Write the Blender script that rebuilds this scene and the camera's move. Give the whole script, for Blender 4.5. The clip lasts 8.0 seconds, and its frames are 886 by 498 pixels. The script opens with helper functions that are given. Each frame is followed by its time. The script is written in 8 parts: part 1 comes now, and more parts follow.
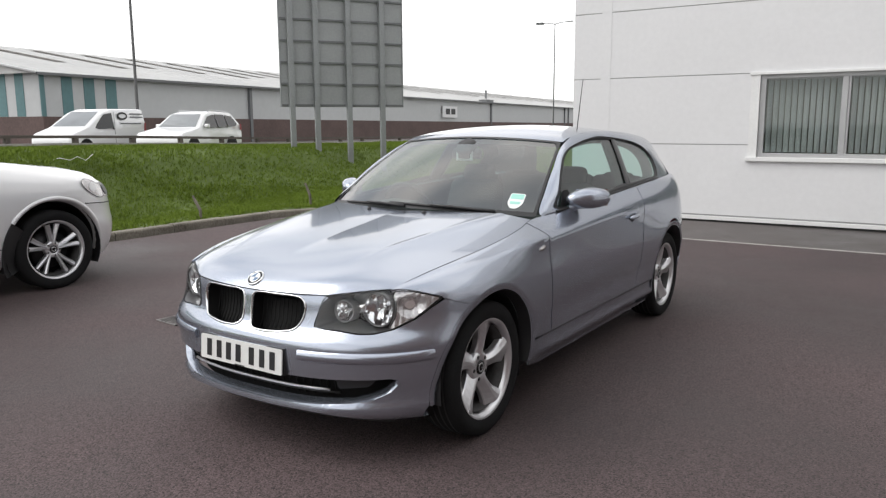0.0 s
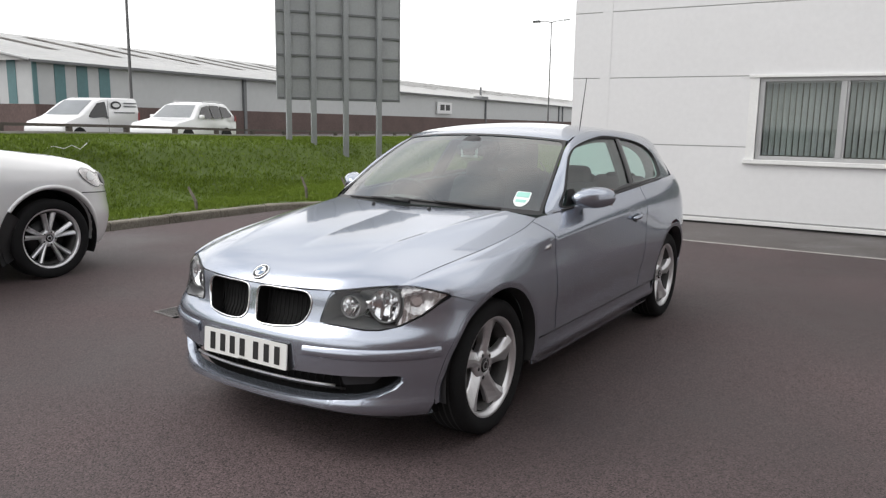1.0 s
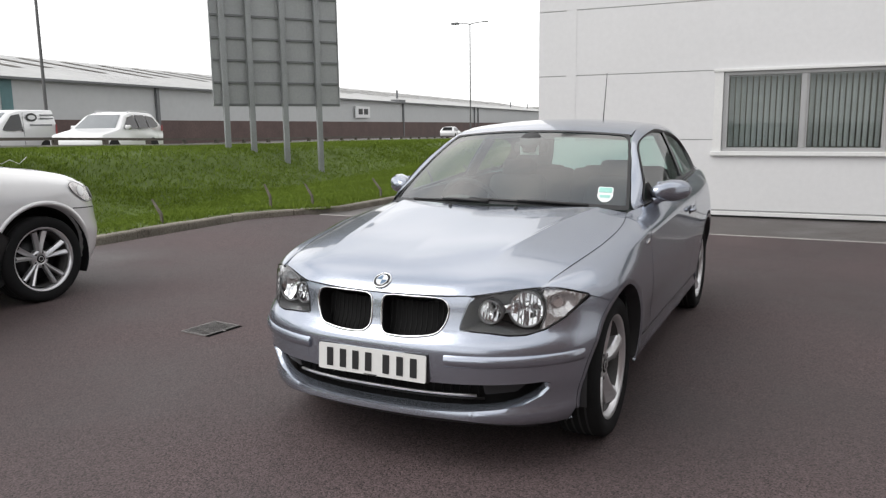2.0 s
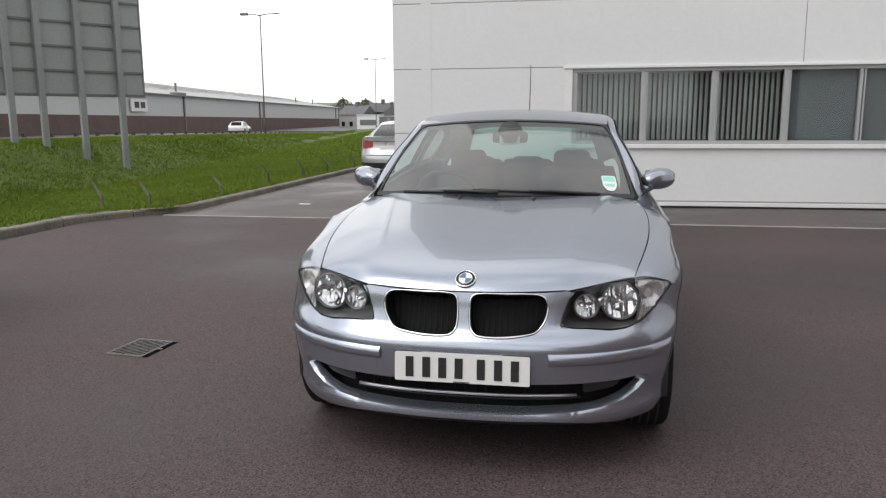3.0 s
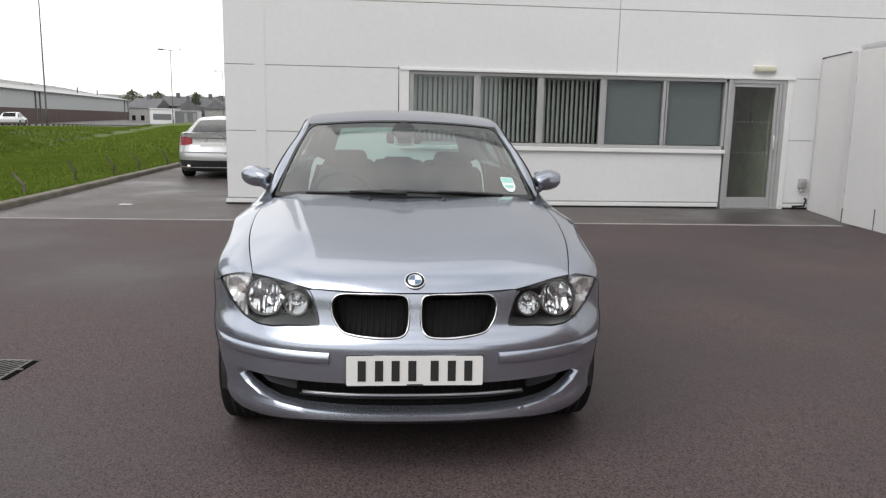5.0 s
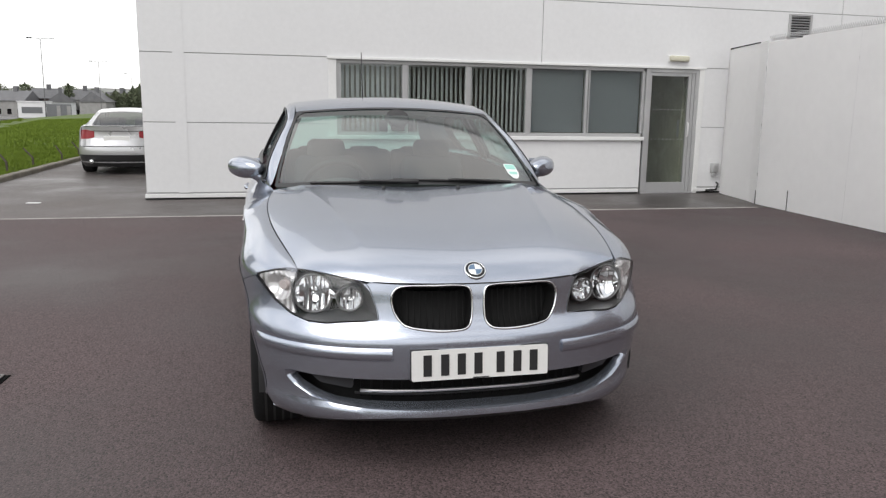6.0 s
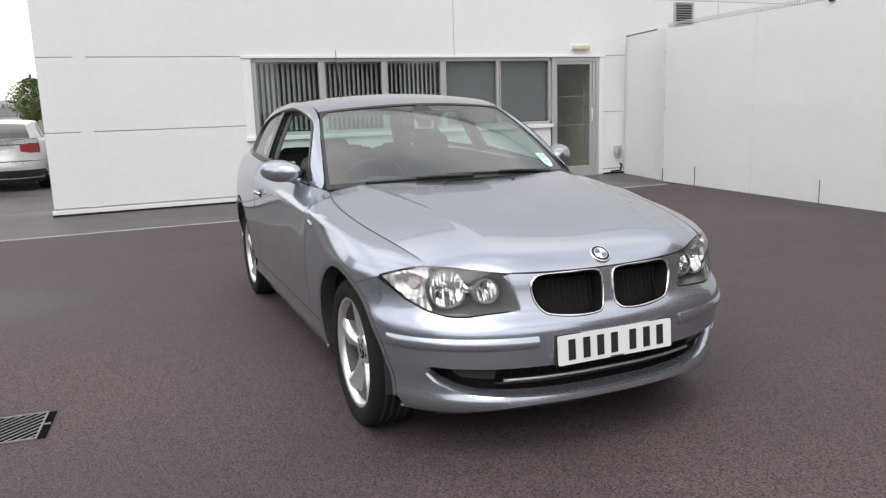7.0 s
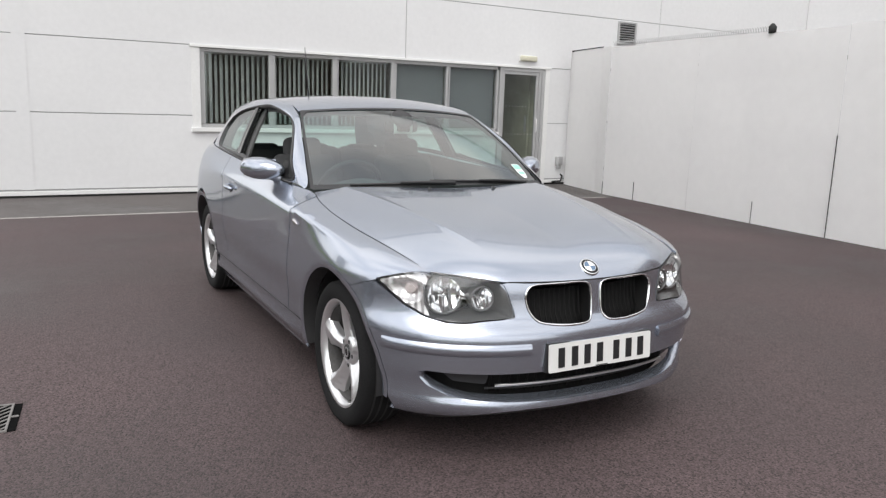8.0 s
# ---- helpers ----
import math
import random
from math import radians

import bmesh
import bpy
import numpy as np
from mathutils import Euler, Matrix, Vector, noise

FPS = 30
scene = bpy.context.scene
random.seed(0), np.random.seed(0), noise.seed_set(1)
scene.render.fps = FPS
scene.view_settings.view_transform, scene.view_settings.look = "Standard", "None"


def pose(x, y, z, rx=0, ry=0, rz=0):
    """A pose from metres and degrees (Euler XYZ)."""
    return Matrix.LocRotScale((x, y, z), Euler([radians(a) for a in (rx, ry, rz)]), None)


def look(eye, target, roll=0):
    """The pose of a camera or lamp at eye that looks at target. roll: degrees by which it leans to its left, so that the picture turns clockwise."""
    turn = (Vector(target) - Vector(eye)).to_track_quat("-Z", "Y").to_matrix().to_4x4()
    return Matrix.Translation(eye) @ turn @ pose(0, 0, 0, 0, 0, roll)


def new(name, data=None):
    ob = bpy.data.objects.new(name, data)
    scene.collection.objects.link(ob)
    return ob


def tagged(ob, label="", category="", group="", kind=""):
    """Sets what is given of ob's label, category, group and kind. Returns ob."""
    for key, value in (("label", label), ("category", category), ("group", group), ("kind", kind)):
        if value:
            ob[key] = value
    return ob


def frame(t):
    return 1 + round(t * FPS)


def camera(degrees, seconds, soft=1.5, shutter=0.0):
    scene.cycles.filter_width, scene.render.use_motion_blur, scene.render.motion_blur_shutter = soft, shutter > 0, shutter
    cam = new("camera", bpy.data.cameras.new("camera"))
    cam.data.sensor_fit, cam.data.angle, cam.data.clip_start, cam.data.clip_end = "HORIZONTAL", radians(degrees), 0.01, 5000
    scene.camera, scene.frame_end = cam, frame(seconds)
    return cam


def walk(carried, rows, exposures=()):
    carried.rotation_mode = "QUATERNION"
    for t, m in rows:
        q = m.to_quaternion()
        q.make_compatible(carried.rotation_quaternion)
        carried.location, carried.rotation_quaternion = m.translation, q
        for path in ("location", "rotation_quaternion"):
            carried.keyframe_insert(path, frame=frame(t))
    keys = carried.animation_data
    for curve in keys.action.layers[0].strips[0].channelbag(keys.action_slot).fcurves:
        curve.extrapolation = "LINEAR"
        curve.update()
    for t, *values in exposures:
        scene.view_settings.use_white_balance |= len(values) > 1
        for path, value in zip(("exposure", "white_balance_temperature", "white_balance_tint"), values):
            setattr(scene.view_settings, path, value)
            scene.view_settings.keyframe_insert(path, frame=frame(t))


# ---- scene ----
cam = camera(60.8, 8.0, soft=1.3)
PATH = [
    (0, (2.5, -2.935, 1.441), (1.413, -1.288, 1.116), -0.3),
    (0.5, (2.484, -2.939, 1.446), (1.398, -1.292, 1.117), -0.0),
    (1, (2.43, -2.957, 1.441), (1.363, -1.299, 1.106), 0.9),
    (1.5, (2.134, -3.065, 1.411), (1.132, -1.367, 1.076), 2.5),
    (1.7, (1.938, -3.164, 1.418), (0.969, -1.447, 1.082), 1.1),
    (2.8, (0.616, -3.411, 1.373), (0.13, -1.498, 1.051), -0.9),
    (3, (0.416, -3.425, 1.377), (0.064, -1.486, 1.035), -0.3),
    (3.5, (0.038, -3.405, 1.381), (-0.015, -1.432, 1.059), 1.0),
    (4, (-0.102, -3.454, 1.393), (0.034, -1.486, 1.058), 1.2),
    (4.5, (-0.122, -3.407, 1.376), (0.043, -1.445, 1.028), 1.5),
    (4.7, (-0.098, -3.459, 1.397), (0.055, -1.494, 1.053), 1.2),
    (5.8, (-0.523, -3.326, 1.327), (-0.184, -1.386, 0.981), 0.9),
    (6, (-0.717, -3.276, 1.348), (-0.281, -1.357, 0.989), 0.8),
    (6.5, (-1.249, -3.187, 1.351), (-0.635, -1.318, 0.989), 0.3),
    (7, (-1.651, -3.022, 1.352), (-0.886, -1.213, 0.977), -1.8),
    (7.5, (-1.878, -2.985, 1.382), (-0.957, -1.251, 1.003), -0.9),
    (8, (-1.93, -2.964, 1.387), (-0.987, -1.239, 1.015), 1.9),
]
EXPOSURE = [(0, 0.12), (1.5, 0.10), (3.0, -0.10), (3.5, -0.18), (4.0, -0.15), (4.5, -0.09), (6.0, 0.07), (6.5, 0.15), (7.0, 0.24), (8.0, 0.27)]
walk(cam, [(t, look(eye, target, roll)) for t, eye, target, roll in PATH], EXPOSURE)


# ---- light ----
world = bpy.data.worlds.new("overcast")
scene.world = world
world.use_nodes = True
wn, wl = world.node_tree.nodes, world.node_tree.links
wn.clear()
SUN_EL, SUN_AZ = radians(48), radians(224)
w_sky = wn.new("ShaderNodeTexSky")
w_sky.sky_type, w_sky.sun_disc = "NISHITA", False
w_sky.sun_elevation, w_sky.sun_rotation = SUN_EL, SUN_AZ
w_co = wn.new("ShaderNodeTexCoord")
w_map = wn.new("ShaderNodeMapping")
w_map.inputs["Scale"].default_value = (1.0, 1.0, 2.6)
w_noise = wn.new("ShaderNodeTexNoise")
w_noise.inputs["Scale"].default_value, w_noise.inputs["Detail"].default_value = 1.7, 6.0
w_ramp = wn.new("ShaderNodeValToRGB")
w_ramp.color_ramp.elements[0].position, w_ramp.color_ramp.elements[1].position = 0.36, 0.60
w_ramp.color_ramp.elements[0].color, w_ramp.color_ramp.elements[1].color = (0.60, 0.63, 0.68, 1), (1.16, 1.13, 1.10, 1)
w_bg1, w_bg2, w_mix, w_out = wn.new("ShaderNodeBackground"), wn.new("ShaderNodeBackground"), wn.new("ShaderNodeMixShader"), wn.new("ShaderNodeOutputWorld")
w_bg1.inputs["Strength"].default_value = 0.10
w_mix.inputs["Fac"].default_value = 0.86
wl.new(w_co.outputs["Generated"], w_map.inputs["Vector"])
wl.new(w_map.outputs["Vector"], w_noise.inputs["Vector"])
w_sep, w_up, w_cloud = wn.new("ShaderNodeSeparateXYZ"), wn.new("ShaderNodeMapRange"), wn.new("ShaderNodeMix")
w_cloud.data_type = "RGBA"
w_cloud.inputs["A"].default_value = (1.0, 0.995, 0.99, 1)
w_up.inputs["From Min"].default_value, w_up.inputs["From Max"].default_value = 0.02, 0.30
wl.new(w_co.outputs["Generated"], w_sep.inputs["Vector"])
wl.new(w_sep.outputs["Z"], w_up.inputs["Value"])
# the overcast is brighter on the sun's side
w_side, w_gain = wn.new("ShaderNodeMapRange"), wn.new("ShaderNodeMath")
w_side.inputs["From Min"].default_value, w_side.inputs["From Max"].default_value = -0.9, 0.9
w_side.inputs["To Min"].default_value, w_side.inputs["To Max"].default_value = 1.20, 0.84
w_gain.operation, w_gain.inputs[1].default_value = "MULTIPLY", 1.36
wl.new(w_sep.outputs["X"], w_side.inputs["Value"])
wl.new(w_side.outputs["Result"], w_gain.inputs[0])
wl.new(w_gain.outputs[0], w_bg2.inputs["Strength"])
wl.new(w_up.outputs["Result"], w_cloud.inputs["Factor"])
wl.new(w_noise.outputs["Fac"], w_ramp.inputs["Fac"])
wl.new(w_ramp.outputs["Color"], w_cloud.inputs["B"])
wl.new(w_cloud.outputs["Result"], w_bg2.inputs["Color"])
wl.new(w_sky.outputs["Color"], w_bg1.inputs["Color"])
wl.new(w_bg1.outputs["Background"], w_mix.inputs[1])
wl.new(w_bg2.outputs["Background"], w_mix.inputs[2])
wl.new(w_mix.outputs["Shader"], w_out.inputs["Surface"])
sun_lamp = bpy.data.lights.new("sun", "SUN")
sun_lamp.energy, sun_lamp.angle, sun_lamp.color = 1.4, radians(45), (1.0, 0.98, 0.96)
sun = new("sun", sun_lamp)
sun.matrix_world = look((math.sin(SUN_AZ) * 40, math.cos(SUN_AZ) * 40, 40 * math.tan(SUN_EL)), (0, 0, 0))


# ---- materials ----
def material(name, colour, rough=0.5, metal=0.0, vary=0.12, coarse=1.5, fine=40.0, bump=0.0, coat=0.0, spec=0.5, tint=None, rough_vary=0.1):
    """Colour broken up at two scales, with fine relief."""
    m = bpy.data.materials.new(name)
    m.use_nodes = True
    n, l = m.node_tree.nodes, m.node_tree.links
    b = n["Principled BSDF"]
    b.inputs["Metallic"].default_value = metal
    b.inputs["Coat Weight"].default_value = coat
    b.inputs["Coat Roughness"].default_value = 0.04
    b.inputs["Specular IOR Level"].default_value = spec
    co = n.new("ShaderNodeTexCoord")
    n1, n2 = n.new("ShaderNodeTexNoise"), n.new("ShaderNodeTexNoise")
    n1.inputs["Scale"].default_value, n1.inputs["Detail"].default_value = coarse, 5
    n2.inputs["Scale"].default_value, n2.inputs["Detail"].default_value = fine, 4
    for t in (n1, n2):
        l.new(co.outputs["Object"], t.inputs["Vector"])
    add = n.new("ShaderNodeMath")
    add.operation = "ADD"
    l.new(n1.outputs["Fac"], add.inputs[0])
    l.new(n2.outputs["Fac"], add.inputs[1])
    ramp = n.new("ShaderNodeValToRGB")
    half = n.new("ShaderNodeMath")
    half.operation, half.inputs[1].default_value = "MULTIPLY", 0.5
    l.new(add.outputs[0], half.inputs[0])
    l.new(half.outputs[0], ramp.inputs["Fac"])
    second = tint or colour
    lo = [c * (1 - vary) for c in colour]
    hi = [min(1, c * (1 + vary)) for c in second]
    ramp.color_ramp.elements[0].position, ramp.color_ramp.elements[1].position = 0.32, 0.68
    ramp.color_ramp.elements[0].color, ramp.color_ramp.elements[1].color = (*lo, 1), (*hi, 1)
    l.new(ramp.outputs["Color"], b.inputs["Base Color"])
    rr = n.new("ShaderNodeMapRange")
    rr.inputs["To Min"].default_value, rr.inputs["To Max"].default_value = max(0.0, rough - rough_vary * rough), min(1.0, rough + rough_vary * rough)
    l.new(n1.outputs["Fac"], rr.inputs["Value"])
    l.new(rr.outputs["Result"], b.inputs["Roughness"])
    if bump:
        bp = n.new("ShaderNodeBump")
        bp.inputs["Strength"].default_value, bp.inputs["Distance"].default_value = 0.6, bump
        l.new(n2.outputs["Fac"], bp.inputs["Height"])
        l.new(bp.outputs["Normal"], b.inputs["Normal"])
    return m


def paint(name, colour, metal=0.55, rough=0.32, flake=0.05, edge=None, lacquer=1.5):
    """Car paint: a metallic base with flakes under a clear coat."""
    m = material(name, colour, rough, metal, flake, 0.8, 900, 0.0, 1.0)
    m.node_tree.nodes["Principled BSDF"].inputs["Coat IOR"].default_value = lacquer
    m.node_tree.nodes["Principled BSDF"].inputs["Coat Roughness"].default_value = 0.05
    if edge:
        # flakes seen edge-on give little back
        m.node_tree.nodes["Principled BSDF"].inputs["Specular Tint"].default_value = (*edge, 1)
    return m


def glass(name, tint=(0.8, 0.9, 0.87), normal_gloss=0.08, haze=0.0):
    """A clear pane: tinted, and a mirror the more it is seen aslant."""
    m = bpy.data.materials.new(name)
    m.use_nodes = True
    n, l = m.node_tree.nodes, m.node_tree.links
    n.remove(n["Principled BSDF"])
    tr, gl, mx, lw = n.new("ShaderNodeBsdfTransparent"), n.new("ShaderNodeBsdfGlossy"), n.new("ShaderNodeMixShader"), n.new("ShaderNodeLayerWeight")
    tr.inputs["Color"].default_value = (*tint, 1)
    gl.inputs["Roughness"].default_value = haze
    lw.inputs["Blend"].default_value = 0.5
    pw, ma = n.new("ShaderNodeMath"), n.new("ShaderNodeMath")
    pw.operation, pw.inputs[1].default_value = "POWER", 4.2
    ma.operation, ma.inputs[1].default_value, ma.inputs[2].default_value = "MULTIPLY_ADD", 1 - normal_gloss, normal_gloss
    l.new(lw.outputs["Facing"], pw.inputs[0])
    l.new(pw.outputs[0], ma.inputs[0])
    l.new(ma.outputs[0], mx.inputs["Fac"])
    l.new(tr.outputs["BSDF"], mx.inputs[1])
    l.new(gl.outputs["BSDF"], mx.inputs[2])
    l.new(mx.outputs["Shader"], n["Material Output"].inputs["Surface"])
    return m


def asphalt(name, colour, tint, wet=0.0):
    """Tarmac: stone chips, patches, damp shine."""
    m = bpy.data.materials.new(name)
    m.use_nodes = True
    n, l = m.node_tree.nodes, m.node_tree.links
    b = n["Principled BSDF"]
    co = n.new("ShaderNodeTexCoord")
    big, mid, chip, vor = (n.new("ShaderNodeTexNoise"), n.new("ShaderNodeTexNoise"), n.new("ShaderNodeTexNoise"), n.new("ShaderNodeTexVoronoi"))
    for t, s, d in ((big, 0.45, 6), (mid, 6.0, 5), (chip, 110.0, 8)):
        t.inputs["Scale"].default_value, t.inputs["Detail"].default_value = s, d
        l.new(co.outputs["Object"], t.inputs["Vector"])
    vor.inputs["Scale"].default_value = 140.0
    l.new(co.outputs["Object"], vor.inputs["Vector"])
    ramp = n.new("ShaderNodeValToRGB")
    ramp.color_ramp.elements[0].position, ramp.color_ramp.elements[1].position = 0.30, 0.72
    ramp.color_ramp.elements[0].color, ramp.color_ramp.elements[1].color = (*[c * 0.62 for c in colour], 1), (*[c * 1.08 for c in tint], 1)
    l.new(big.outputs["Fac"], ramp.inputs["Fac"])
    chips = n.new("ShaderNodeValToRGB")
    chips.color_ramp.elements[0].position, chips.color_ramp.elements[1].position = 0.265, 0.77
    chips.color_ramp.elements[0].color, chips.color_ramp.elements[1].color = (0.16, 0.16, 0.16, 1), (2.32, 2.22, 2.17, 1)
    grey, avg = n.new("ShaderNodeRGBToBW"), n.new("ShaderNodeMix")
    avg.data_type = "FLOAT"
    avg.inputs["Factor"].default_value = 0.40
    l.new(vor.outputs["Color"], grey.inputs["Color"])
    l.new(chip.outputs["Fac"], avg.inputs["A"])
    l.new(grey.outputs["Val"], avg.inputs["B"])
    l.new(avg.outputs["Result"], chips.inputs["Fac"])
    mul = n.new("ShaderNodeMix")
    mul.data_type, mul.blend_type = "RGBA", "MULTIPLY"
    mul.inputs["Factor"].default_value = 1.0
    l.new(ramp.outputs["Color"], mul.inputs["A"])
    l.new(chips.outputs["Color"], mul.inputs["B"])
    l.new(mul.outputs["Result"], b.inputs["Base Color"])
    rr = n.new("ShaderNodeMapRange")
    rr.inputs["From Min"].default_value, rr.inputs["From Max"].default_value = 0.35, 0.65
    rr.inputs["To Min"].default_value, rr.inputs["To Max"].default_value = 0.58 - wet, 0.92 - wet * 0.5
    l.new(big.outputs["Fac"], rr.inputs["Value"])
    l.new(rr.outputs["Result"], b.inputs["Roughness"])
    bp = n.new("ShaderNodeBump")
    bp.inputs["Strength"].default_value, bp.inputs["Distance"].default_value = 0.6, 0.003
    sub = n.new("ShaderNodeMath")
    sub.operation = "SUBTRACT"
    l.new(chip.outputs["Fac"], sub.inputs[0])
    l.new(vor.outputs["Distance"], sub.inputs[1])
    l.new(sub.outputs[0], bp.inputs["Height"])
    l.new(bp.outputs["Normal"], b.inputs["Normal"])
    return m


